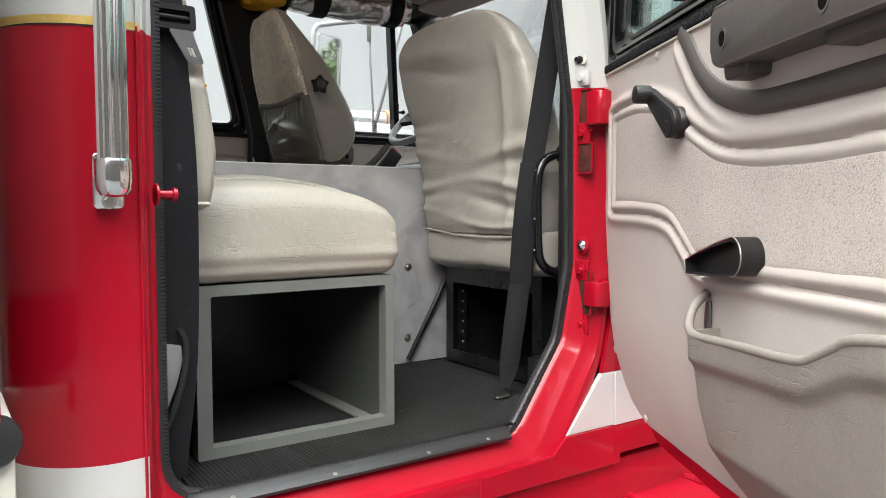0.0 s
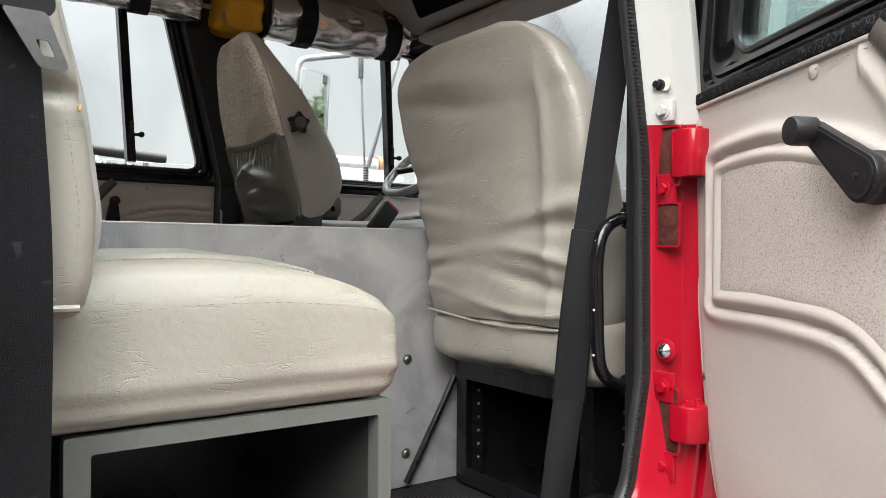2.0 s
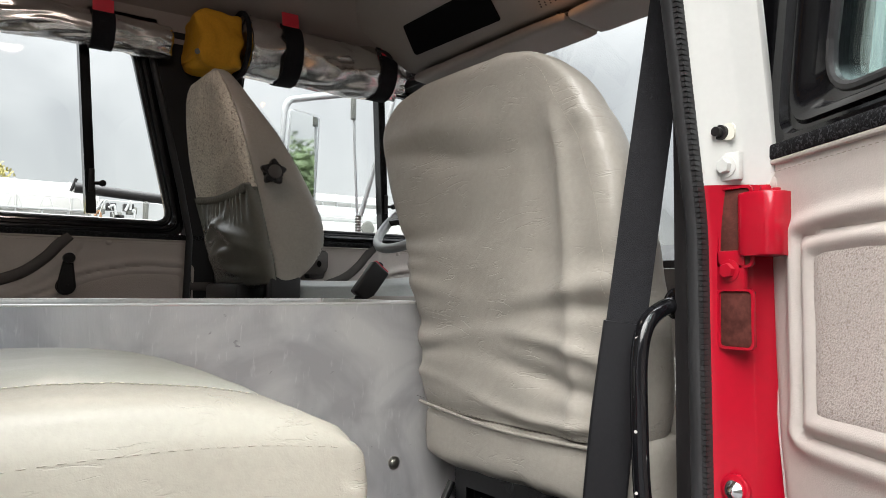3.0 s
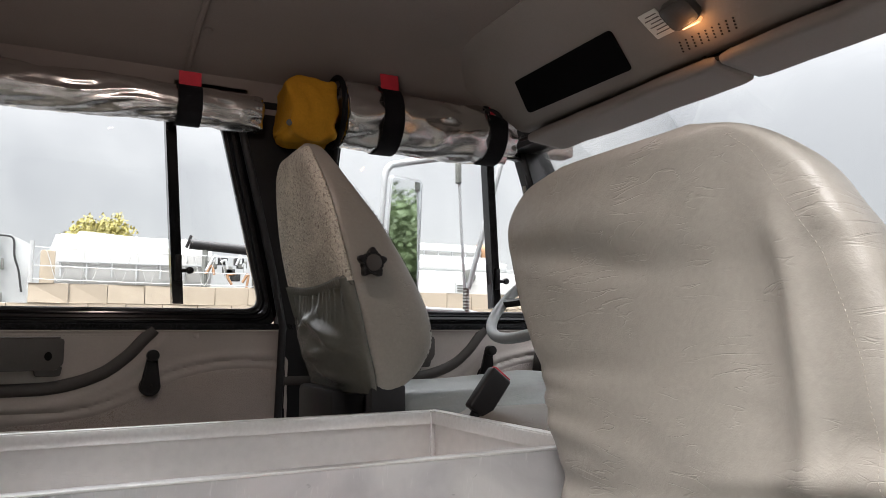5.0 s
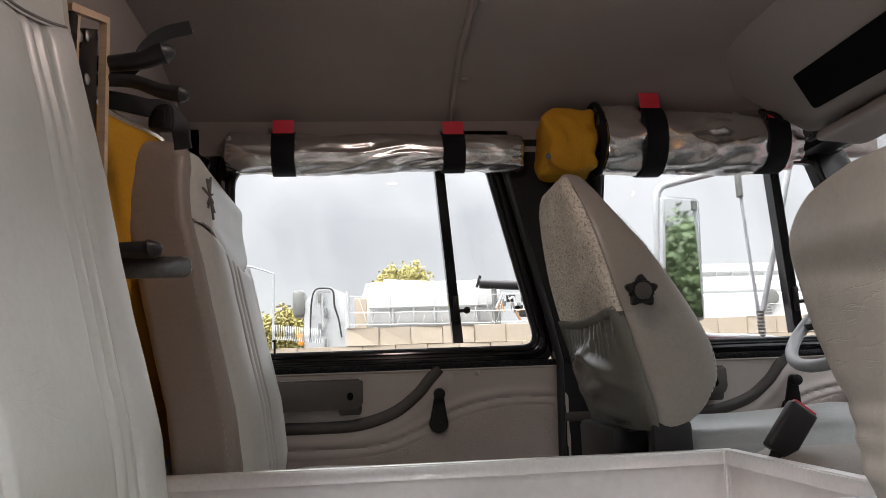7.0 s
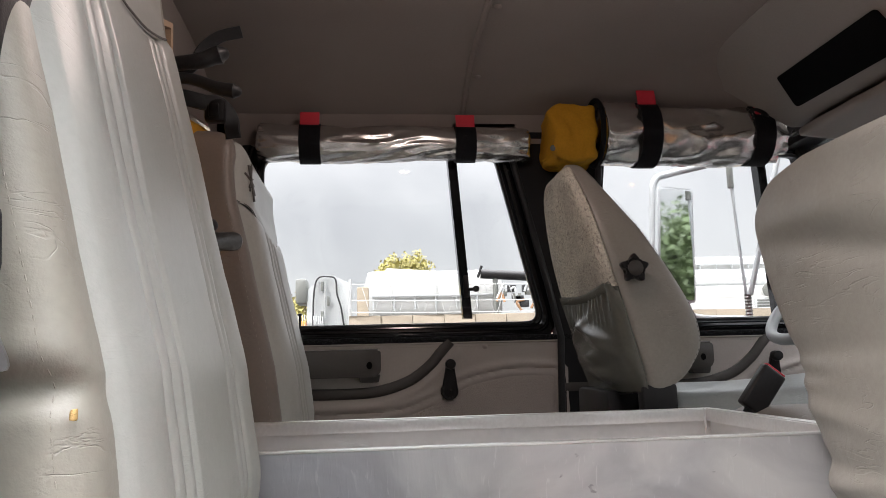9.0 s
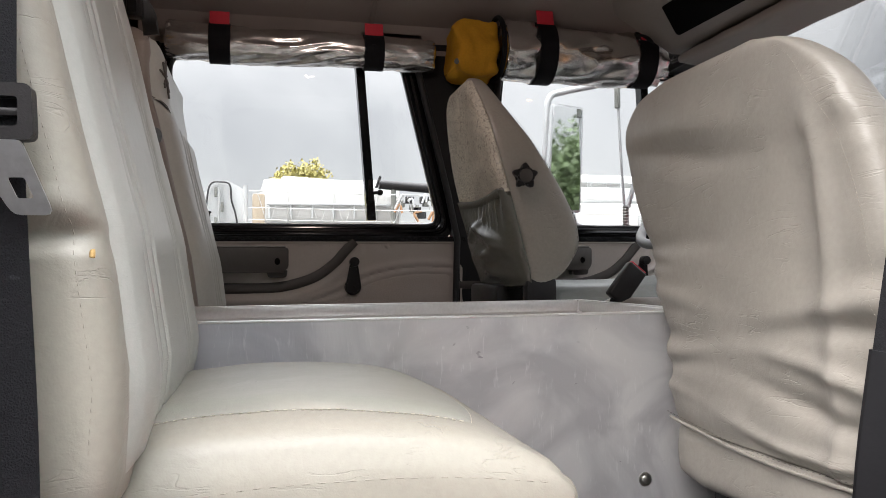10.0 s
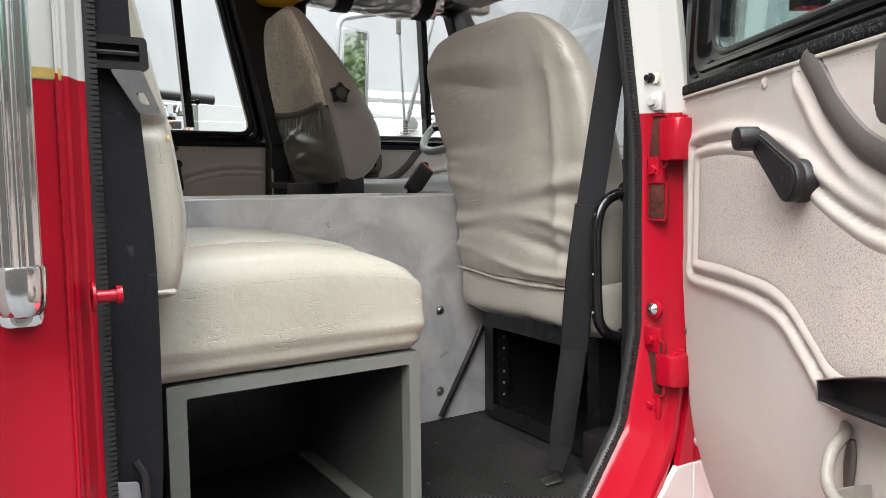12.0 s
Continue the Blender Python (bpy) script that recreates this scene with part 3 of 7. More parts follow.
part("lower_skirt", bm, RED, right_ob, "red skirt below the rocker")

# hinges and fixings on the hinge pillar
for z0, z1 in ((1.682, 1.752), (1.292, 1.345)):
    bm = bmesh.new()
    prism(bm, fillet([(-0.030, -0.004), (0.018, -0.004), (0.018, 0.046), (-0.030, 0.046)], [0.022, 0.012, 0.004, 0.004], 6), z0, z1, lambda a, b, d: Vector((0.002 + b * 0.9, a, d)), 0.003, 2)
    hinge = part("hinge", bm, RED, right_ob, "red painted door hinge")
    for k in (0.014, 0.036):
        hexbolt(hinge, (0.004 + k, -0.008, z1), (0, 0, 1), 0.006, RED)
# rusty brown flat plates, darkened so they look like shaded hollows
RECESS = material("recess_shade_brown", (0.075, 0.024, 0.019), 0.9, var=0.6, big=30, bump=0.3, spec=0.1)
for zc, hh in ((1.715, 0.046), (1.612, 0.034), (1.318, 0.05)):
    bm = bmesh.new()
    ringed(bm, fillet([(0.010, zc - hh + 0.003), (0.050, zc - hh + 0.003), (0.050, zc + hh - 0.003), (0.010, zc + hh - 0.003)], 0.006, 3),
           fillet([(0.007, zc - hh), (0.053, zc - hh), (0.053, zc + hh), (0.007, zc + hh)], 0.008, 3), 0.0, 0.004,
           lambda a, b, d: Vector((0.010 - d, a - 0.006, b)))
    rec = part("recess_lip", bm, RED, right_ob)
    bm = box(0.0085, 0.016, 0.004, 0.044, zc - hh + 0.003, zc + hh - 0.003, 0.001)
    part("recess_shade", bm, RECESS, right_ob, "rusty brown plate darkened to stand for a pillar hollow")
for zc in (1.666, 1.367, 1.248):
    bm = box(0.006, 0.016, 0.012, 0.05, zc - 0.023, zc + 0.023, 0.003)
    plate = part("hinge_plate", bm, RED, right_ob)
    hexbolt(plate, (0.006, 0.03, zc), (-1, 0, 0), 0.0085, RED)
bm = bmesh.new()
disc(bm, (0.012, 0.028, 1.422), (-1, 0, 0), 0.018, 0.006, 20, 0.0)
cup = part("lamp_switch", bm, RED, right_ob)
bm = bmesh.new()
disc(bm, (0.008, 0.028, 1.422), (-1, 0, 0), 0.012, 0.006, 20, 0.006)
part("button", bm, CHROME, cup, "round polished steel button")
bm = box(0.004, 0.014, 0.015, 0.05, 1.768, 1.800, 0.002)
plate = part("hinge_plate", bm, WHITE, right_ob)
hexbolt(plate, (0.004, 0.031, 1.784), (-1, 0, 0), 0.0085, WHITE)
bm = bmesh.new()
prism(bm, fillet([(0.018, 1.813), (0.062, 1.816), (0.062, 1.831), (0.018, 1.833)], 0.007, 3), 0.0, 0.003, lambda a, b, d: Vector((0.004 - d, a, b)))
plate = part("switch_plate", bm, CREAM, right_ob)
bm = bmesh.new()
tube(bm, [(0.002, 0.034, 1.823), (-0.004, 0.034, 1.823)], 0.0085, 14)
tube(bm, [(-0.004, 0.034, 1.823), (-0.012, 0.034, 1.823)], 0.0055, 12)
part("plunger", bm, PLASTIC, plate, "black door lamp plunger")
# striker pin on the rear jamb
bm = bmesh.new()
tube(bm, [(-0.893, 0.012, 1.526), (-0.868, 0.012, 1.526)], 0.007, 14)
disc(bm, (-0.893, 0.012, 1.526), (1, 0, 0), 0.017, 0.004, 18)
tube(bm, [(-0.868, 0.012, 1.526), (-0.862, 0.012, 1.526)], 0.0105, 14)
part("striker_pin", bm, RED, right_ob, "red painted latch striker pin")


# ---- doors ----
S_LOW = [(0.348, 1.783), (0.377, 1.752), (0.414, 1.711), (0.48, 1.664), (0.581, 1.634), (0.69, 1.629), (0.80, 1.630), (1.03, 1.632)]
RIB = [(0.016, 1.700), (0.07, 1.706), (0.178, 1.706), (0.312, 1.679), (0.425, 1.624), (0.536, 1.591), (0.716, 1.583), (0.858, 1.587), (1.03, 1.589)]
INS_LOW = [(0.016, 1.507), (0.03, 1.494), (0.191, 1.493), (0.312, 1.481), (0.384, 1.441), (0.449, 1.408), (0.624, 1.409), (0.869, 1.414), (1.03, 1.414)]


def seg_dist(p, line):
    best = 9.0
    for a, b in zip(line, line[1:]):
        ax, ay, dx, dy = a[0], a[1], b[0] - a[0], b[1] - a[1]
        t = max(0, min(1, ((p[0] - ax) * dx + (p[1] - ay) * dy) / (dx * dx + dy * dy + 1e-12)))
        best = min(best, math.hypot(p[0] - ax - t * dx, p[1] - ay - t * dy))
    return best


S_FINE, RIB_FINE, INS_FINE = ([tuple(q) for q in smooth_line([(a, b, 0) for a, b in L], 5)] for L in (S_LOW, RIB, INS_LOW))
BORDER = [(a, b) for a, b, _ in INS_FINE][::-1] + [(a, b) for a, b, _ in RIB_FINE]


def hinge_edge(z):
    return interp(z, [1.075, 1.08, 1.09, 1.11, 1.15, 1.22, 1.35, 1.479, 1.79], [0.18, 0.14, 0.105, 0.075, 0.045, 0.015, -0.018, -0.037, -0.06])


def trim_height(u, z):
    h = 0.0
    d = seg_dist((u, z), BORDER)
    h += 0.0065 * math.exp(-((d - 0.013) / 0.010) ** 2) if d < 0.05 else 0.0
    h -= 0.004 * math.exp(-(d / 0.004) ** 2)
    ds = seg_dist((u, z), S_FINE)
    zs = interp(u, [q[0] for q in S_FINE], [q[1] for q in S_FINE])
    if u > 0.33 and z < zs:
        h += 0.0055 * math.exp(-((ds - 0.022) / 0.010) ** 2)
    edge = min(u - hinge_edge(z), 0.02) / 0.02
    h -= 0.006 * (1 - max(0, edge)) ** 2
    h += 0.0012 * fbm(u, z, 1.7, 7)
    if z < 1.3:
        h -= 0.03 * ((1.3 - z) / 0.22) ** 2
    return h


def build_door(name, hx, hy, U, N, label, crank_up, lean=0.05, full=True, glass=None, U_END=0.95, W_END=0.90, EDGE=0.018):
    """A cab door. (hx, hy): the hinge; U: along the door; N: its inward side."""
    door = thing(name, (hx, hy, 1.0), label, "door", "cab doors", "structure")
    U, N = Vector((*U, 0)), Vector((*N, 0))
    H = Vector((hx, hy, 0))

    def P(u, n, z):
        return H + U * u + N * (n + lean * max(0, z - 1.8)) + Vector((0, 0, z))

    def uz(a, b, d):
        return P(a, d, b)

    # shell
    bm = bmesh.new()
    prism(bm, fillet([(-0.03, 1.78), (-0.02, 1.45), (0.03, 1.22), (0.17, 1.055), (U_END, 1.04), (U_END, 1.78)], [0.01, 0.1, 0.1, 0.08, 0.03, 0.01], 4), -0.085, -0.035, uz, 0.004)
    part("shell", bm, RED, door, "red painted steel outer door")
    # moulded inner panel
    bm = bmesh.new()

    def inner(s, t):
        z = 1.079 + (1.792 - 1.079) * t
        u0 = hinge_edge(z)
        u = u0 + (U_END - u0) * s
        return P(u, trim_height(u, z), z)

    nu, nv = (190, 150) if glass else (120, 90) if full else (60, 50)
    lattice(bm, inner, nu, nv, -N * 0.03)
    panel = part("inner_panel", bm, TRIM, door, "moulded taupe vinyl door panel", 60)
    bm = bmesh.new()
    tube(bm, [P(hinge_edge(z), trim_height(hinge_edge(z), z) - 0.001, z) for z in np.linspace(1.085, 1.79, 40)], 0.003, 8)
    part("panel_piping", bm, TRIM, panel)
    bm = bmesh.new()
    top_edge = [P(u, 0.0015, 1.7885) for u in np.linspace(-0.055, U_END, 40)]
    tube(bm, top_edge, 0.0034, 8)
    part("top_roll", bm, TRIM, panel, "rolled upper edge of the door panel")
    stitches(panel, [p + N * 0.0012 + Vector((0, 0, -0.011)) for p in top_edge], 0.007, 0.0007, STITCH_MID)
    # fabric insert
    bm = bmesh.new()
    ribz = lambda u: interp(u, [q[0] for q in RIB_FINE], [q[1] for q in RIB_FINE])
    lowz = lambda u: interp(u, [q[0] for q in INS_FINE], [q[1] for q in INS_FINE])

    def insert(s, t):
        u = 0.027 + (U_END - 0.03) * s
        a, b = lowz(u) + 0.012, ribz(u) - 0.012
        z = a + (b - a) * t
        e = min(s * 40, 1, t * 14, (1 - t) * 14)
        return P(u, -0.002 + 0.005 * max(0, e) ** 0.5 + 0.001 * fbm(u, z, 0, 6), z)

    if full:
        lattice(bm, insert, 70, 20)
        part("fabric_insert", bm, FABRIC, panel, "speckled cloth insert", 60)
    # dark curved band
    bm = bmesh.new()
    line = [Vector((a, b, 0)) for a, b, _ in S_FINE]
    rings = []
    for i, q in enumerate(line):
        d = (line[min(i + 1, len(line) - 1)] - line[max(i - 1, 0)]).normalized()
        m = Vector((-d.y, d.x, 0))
        rings.append([P(q.x + m.x * w, h, q.y + m.y * w) for w, h in ((-0.002, -0.002), (0.0, 0.004), (0.006, 0.008), (0.022, 0.008), (0.030, 0.004), (0.032, -0.002))])
    loft(bm, rings)
    part("band", bm, TRIM_DARK, panel, "dark taupe curved moulding")
    # pull handle
    bm = bmesh.new()
    prism(bm, fillet([(0.571, 1.770), (0.571, 1.708), (0.588, 1.692), (U_END - 0.02, 1.692), (U_END - 0.02, 1.770)], [0.008, 0.016, 0.016, 0.008, 0.008], 4), 0.0, 0.054, uz, 0.003, 2)
    for a, b in ((0.573, 0.637), (0.795, U_END - 0.02)):
        prism(bm, fillet([(a, 1.700), (a + 0.004, 1.677), (b - 0.004, 1.677), (b, 1.700)], [0.003, 0.008, 0.008, 0.003], 3), 0.0, 0.036, uz, 0.002, 1)
    pull = part("pull_handle", bm, TRIM_DARK, door, "dark taupe moulded pull handle")
    bm = bmesh.new()
    tube(bm, [P(0.580 + (U_END - 0.61) * k / 8, 0.050, 1.7705) for k in range(9)], 0.0042, 8)
    part("top_piping", bm, TRIM_DARK, pull, "raised piping along the handle")
    for cu, cz in ((0.605, 1.727), (0.822, 1.719)):
        ring = lambda r: [(cu + r * math.cos(a), cz + 1.25 * r * math.sin(a)) for a in np.linspace(0, 2 * math.pi, 19)[:-1]]
        bm = bmesh.new()
        ringed(bm, ring(0.0085), ring(0.0112), 0.050, 0.0552, uz)
        part("screw_well", bm, TRIM_DARK, pull)
        # near-flush black disc gives the pit's shade by colour
        bm = bmesh.new()
        prism(bm, ring(0.0086), 0.052, 0.0545, uz)
        part("pit_shade_disc", bm, VOID, pull, "black disc for the shade in a screw pit")
    # map pocket
    if full:
        rim = [(0.462, 1.376, 0.0), (0.482, 1.374, 0.014), (0.494, 1.360, 0.034), (0.508, 1.343, 0.047), (0.523, 1.331, 0.053), (0.550, 1.326, 0.056), (0.60, 1.329, 0.057), (0.69, 1.336, 0.058), (0.767, 1.340, 0.058), (0.811, 1.345, 0.058), (0.84, 1.356, 0.058), (0.870, 1.371, 0.058), (0.90, 1.383, 0.058), (U_END, 1.400, 0.058)]
        rim_f = smooth_line(rim, 5)
        us, zs = [q.x for q in rim_f[20:]], [q.y for q in rim_f[20:]]
        bm = bmesh.new()

        def pocket(s, t):
            z_low = 1.09
            u0 = interp(t, [0, 0.12, 0.3, 0.6, 0.85, 1.0], [0.66, 0.60, 0.565, 0.535, 0.518, 0.515])
            u = u0 + (U_END - u0) * s ** 1.15
            top = interp(max(u, 0.516), us, zs)
            z = z_low + (top - z_low) * t
            bulge = 0.055 * min(1, s / 0.055) ** 0.6 * min(1, 0.25 + t / 0.5)
            step = 0.008 * (1 / (1 + math.exp(-(z - (top - 0.040)) / 0.0022)))
            return P(u, bulge + step + 0.0015 * fbm(u, z, 4.0, 9) - 0.02 * max(0, (1.3 - z) / 0.2) ** 2, z)

        lattice(bm, pocket, 60, 40, -N * 0.005)
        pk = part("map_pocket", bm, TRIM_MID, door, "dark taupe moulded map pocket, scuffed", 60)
        bm = bmesh.new()
        tube(bm, [P(q.x, q.z, q.y) for q in rim_f], 0.0068, 12)
        part("pocket_rim", bm, TRIM_MID, pk)
        # solid dark lens stands in for the shade in the pocket's open slot
        bm = bmesh.new()
        rings = []
        for k in range(9):
            f = k / 8
            rr = math.sin(math.pi * (0.08 + 0.84 * f)) ** 0.6
            rings.append([P(0.476 + 0.010 * rr * math.cos(a) + 0.004 * f, 0.0045 + 0.004 * math.sin(a), 1.310 + 0.056 * f) for a in (2 * math.pi * i / 12 for i in range(12))])
        loft(bm, rings)
        part("pocket_slot_shade", bm, TRIM_DARK, pk, "dark lens standing for the shaded slot at the pocket end")
        # door opener: a hollow lever on a round boss
        bm = bmesh.new()
        disc(bm, P(0.607, 0.0, 1.442), N, 0.0265, 0.022, 28, 0.0)
        opener = part("door_opener", bm, PLASTIC, door, "black inside door release lever")
        drop = []
        for k in range(19):
            a = -math.pi / 2 + math.pi * k / 18
            drop.append((0.607 + 0.0265 * math.cos(a), 1.442 + 0.0265 * math.sin(a)))
        drop += [(0.56, 1.4575), (0.50, 1.440), (0.464, 1.428), (0.466, 1.406), (0.51, 1.408), (0.56, 1.412)]
        mid_u, mid_z = 0.55, 1.432
        small = [(mid_u + (a - mid_u) * 0.965, mid_z + (b - mid_z) * 0.84) for a, b in drop]
        bm = bmesh.new()
        ringed(bm, small, drop, 0.010, 0.036, uz)
        part("lever", bm, PLASTIC, opener)
        bm = bmesh.new()
        prism(bm, small, 0.010, 0.0175, uz)
        part("lever_bed", bm, PLASTIC, opener)
        # thin bright bead along the lever's rim
        bm = bmesh.new()
        rim_line = [P(a, 0.0362, b) for a, b in drop[:-1]]
        tube(bm, rim_line, 0.0011, 6)
        part("lever_edge", bm, BOLT, opener, "thin bright lever edge")
        screw(opener, P(0.604, 0.018, 1.444), N, 0.005, PLASTIC)
    # window crank
    pv = (0.366, 1.645)
    kn = (0.365, 1.725) if crank_up else (0.303, 1.699)
    bm = bmesh.new()
    disc(bm, P(pv[0], 0.0, pv[1]), N, 0.0265, 0.017, 28, 0.0)
    crank = part("window_crank", bm, PLASTIC, door, "black window winder")
    ang = math.atan2(kn[1] - pv[1], kn[0] - pv[0])
    far = math.hypot(kn[0] - pv[0], kn[1] - pv[1])

    def teardrop(k0, k1):
        line = [(pv[0] + k0 * math.cos(ang + math.pi / 2 + math.pi * i / 16), pv[1] + k0 * math.sin(ang + math.pi / 2 + math.pi * i / 16)) for i in range(17)]
        return line + [(kn[0] + k1 * math.cos(ang - math.pi / 2 + math.pi * i / 10), kn[1] + k1 * math.sin(ang - math.pi / 2 + math.pi * i / 10)) for i in range(11)]

    def rise(a, b, d):
        f = ((a - pv[0]) * math.cos(ang) + (b - pv[1]) * math.sin(ang)) / far
        return P(a, d + 0.012 * max(0.0, f) ** 1.4, b)

    bm = bmesh.new()
    prism(bm, teardrop(0.0255, 0.0115), 0.014, 0.027, rise, 0.0025, 2)
    arm = part("arm", bm, PLASTIC, crank)
    bm = bmesh.new()
    ringed(bm, teardrop(0.0175, 0.0055), teardrop(0.0215, 0.0085), 0.0268, 0.0288, rise)
    part("raised_edge", bm, PLASTIC, arm)
    bm = bmesh.new()
    disc(bm, P(kn[0], 0.034, kn[1]), N, 0.0155, 0.026, 24, 0.0015, 0.12)
    disc(bm, P(kn[0], 0.0585, kn[1]), N, 0.011, 0.002, 20)
    part("knob", bm, PLASTIC, crank)
    screw(crank, P(pv[0] - 0.002, 0.0272, pv[1] + 0.002), N, 0.0055, PLASTIC)
    # panel screws
    for u, z in ((0.252, 1.776), (-0.035, 1.765), (-0.012, 1.388), (0.026, 1.205), (0.155, 1.092)):
        bm = bmesh.new()
        disc(bm, P(u, trim_height(u, z), z), N, 0.009 if z != 1.388 else 0.006, 0.0015, 16, 0.0025)
        part("panel_button", bm, TRIM if z != 1.388 else BOLT, panel)
    # sill felt strip and window frame
    bm = bmesh.new()
    bx(bm, -0.05, U_END, -0.012, 0.006, 1.791, 1.809, 0.004, 2, lambda u, n, z: P(u, n, z))
    part("belt_felt", bm, FELT, door, "black felt strip below the window")
    win = fillet([(EDGE + 0.052 if EDGE > 0 else 0.040, 1.845), (W_END, 1.845), (W_END, 2.378), (0.203, 2.378)], [0.042, 0.05, 0.06, 0.04], 8)
    out = fillet([(EDGE, 1.800), (U_END, 1.800), (U_END, 2.45), (EDGE + 0.15, 2.45)], [0.05 if EDGE > 0 else 0.02, 0.02, 0.06, 0.05], 8)
    bm = bmesh.new()
    part_way = lambda k: [a.lerp(b, k) for a, b in zip(win, out)]
    loops = [(out, -0.07), (out, -0.014), (part_way(0.92), -0.005), (part_way(0.66), -0.003), (part_way(0.60), -0.010), (part_way(0.52), -0.010), (part_way(0.46), -0.003),
             (part_way(0.30), -0.006), (part_way(0.2), -0.015), (win, -0.018), (win, -0.055), (part_way(0.2), -0.075)]
    loft(bm, [[P(p[0], d, p[1]) for p in loop] for loop, d in loops], wrap=True, caps=False)
    wf = part("window_frame", bm, BLACK, door, "glossy black window frame", 30)
    bm = bmesh.new()
    tube(bm, [P(p[0], -0.019, p[1]) for p in resample([Vector((q[0], q[1], 0)) for q in win], 0.008)], 0.006, 8, closed=True)
    part("glass_seal", bm, RUBBER, wf)
    bm = bmesh.new()
    bx(bm, 0.0, 1.0, -0.055, -0.016, 0.0, 1.0, 0.0, 2, lambda a, n, b: P(0.286 + 0.028 * a + 0.041 * b, n, 1.862 + 0.52 * b))
    div = part("divider", bm, BLACK, wf, "black vent window divider")
    bm = bmesh.new()
    bx(bm, 0.296, 0.312, -0.03, -0.008, 1.925, 1.995, 0.003, 2, P)
    tube(bm, [P(0.300, -0.014, 1.952), P(0.276, -0.008, 1.953)], 0.0055, 10)
    disc(bm, P(0.274, -0.012, 1.953), N, 0.010, 0.012, 14, 0.002)
    part("vent_latch", bm, PLASTIC, div, "black vent window latch")
    bm = bmesh.new()
    tube(bm, [P(0.812, -0.016, 1.80), P(0.812, -0.016, 1.882)], 0.0032, 8)
    disc(bm, P(0.812, -0.016, 1.881), (0, 0, 1), 0.007, 0.005, 12, 0.002)
    part("lock_pin", bm, PLASTIC, wf, "black door lock pin")
    bm = bmesh.new()
    prism(bm, [w.lerp(Vector((0.5, 2.1)), -0.012) for w in win], -0.031, -0.027, uz)
    g = part("pane", bm, glass or GLASS, wf, "clear window pane")
    g.visible_shadow = False
    return door, P


build_door("door_1", 0.03, -0.03, (-0.486, -0.874), (-0.874, 0.486), "open rear cab door with moulded taupe panel and black handles", False, 0.05, True, GLASS_GREEN, 1.02, 0.93, -0.066)
build_door("door_2", -0.02, 1.93, (-1, 0), (0, -1), "closed rear cab door with taupe panel and sliding window", True, 0.05, True, None, 0.99, 0.925)
build_door("door_3", 1.00, 1.93, (-1, 0), (0, -1), "closed driver door with taupe panel and window", True, 0.05, True)
for name, poly, m, lab in (("body_panel", [(-0.068, 1.02), (0.10, 1.02), (0.10, 1.14), (0.036, 1.14)], WHITE, "white band ahead of the doorway"),
                           ("body_panel", [(-0.30, 0.93), (0.10, 0.93), (0.10, 1.019), (-0.069, 1.019), (-0.104, 0.982), (-0.30, 0.975)], RED, "red lower panel ahead of the doorway"),
                           ("body_panel", [(0.037, 1.141), (0.10, 1.141), (0.10, 1.764), (0.062, 1.764), (0.062, 1.25)], RED, "red panel beside the hinge pillar")):
    bm = bmesh.new()
    prism(bm, poly, -0.008, 0.004, lambda a, b, d: Vector((a, d, b)), 0.0015, 1)
    part(name, bm, m, right_ob, lab)
front_door, PF = build_door("door_4", 1.06, 0.078, (-1, 0), (0, 1), "closed front passenger door, red with a white band", True, 0.05, False)
bm = bmesh.new()
bx(bm, 0.12, 0.985, -0.09, -0.083, 1.02, 1.14, 0.001, 1, PF)
part("white_band", bm, WHITE, front_door, "white reflective band")
bm = bmesh.new()
bx(bm, 0.0, 0.985, -0.088, -0.045, 0.95, 1.06, 0.006, 2, PF)
part("lower_skirt", bm, RED, front_door)
bm = bmesh.new()
bx(bm, 0.0, 0.985, -0.088, -0.06, 1.14, 1.80, 0.006, 2, PF)
part("outer_skin", bm, RED, front_door)

# left side: pillar between the doors, rails and outer skin
left_ob = thing("wall_left", (0.0, 1.98, 1.0), "black and taupe inner side of the cab with two doors", "wall", kind="structure")
bm = bmesh.new()
prism(bm, [(-0.075, 1.03), (0.055, 1.03), (0.075, 1.80), (0.14, 2.45), (-0.192, 2.45), (-0.034, 1.80)], 0.0, 0.07, lambda a, b, d: Vector((a, 1.925 - 0.04 * max(0, b - 1.8) + d, b)), 0.006)
part("centre_pillar", bm, PILLAR, left_ob, "black centre pillar")
bm = bmesh.new()
tube(bm, [Vector((x, 1.921 - 0.04 * max(0, z - 1.8), z)) for x, z in ((-0.062, 1.05), (-0.036, 1.8), (-0.068, 1.95), (-0.182, 2.4))], 0.011, 10)
part("door_seal", bm, RUBBER, left_ob, "black rubber door seal")
bm = bmesh.new()
tube(bm, [Vector((x, 1.921 - 0.04 * max(0, z - 1.8), z)) for x, z in ((0.048, 1.05), (0.06, 1.8), (0.085, 2.1), (0.115, 2.4))], 0.011, 10)
part("door_seal", bm, RUBBER, left_ob)
bm = bmesh.new()
bx(bm, -1.12, 1.0, 1.90, 1.97, 2.40, 2.62, 0.01)
part("roof_rail", bm, HEADLINER, left_ob, "taupe lined rail above the doors")
bm = bmesh.new()
bx(bm, -1.13, -1.015, 1.90, 2.0, 1.0, 2.5, 0.02)
part("rear_pillar", bm, BLACK, left_ob, "black rear pillar")
bm = bmesh.new()
prism(bm, [(1.03, 1.0), (1.25, 1.0), (1.25, 1.75), (0.86, 2.45), (0.76, 2.45), (1.0, 1.80)], 0.0, 0.07, lambda a, b, d: Vector((a, 1.92 - 0.04 * max(0, b - 1.8) + d, b)), 0.008)
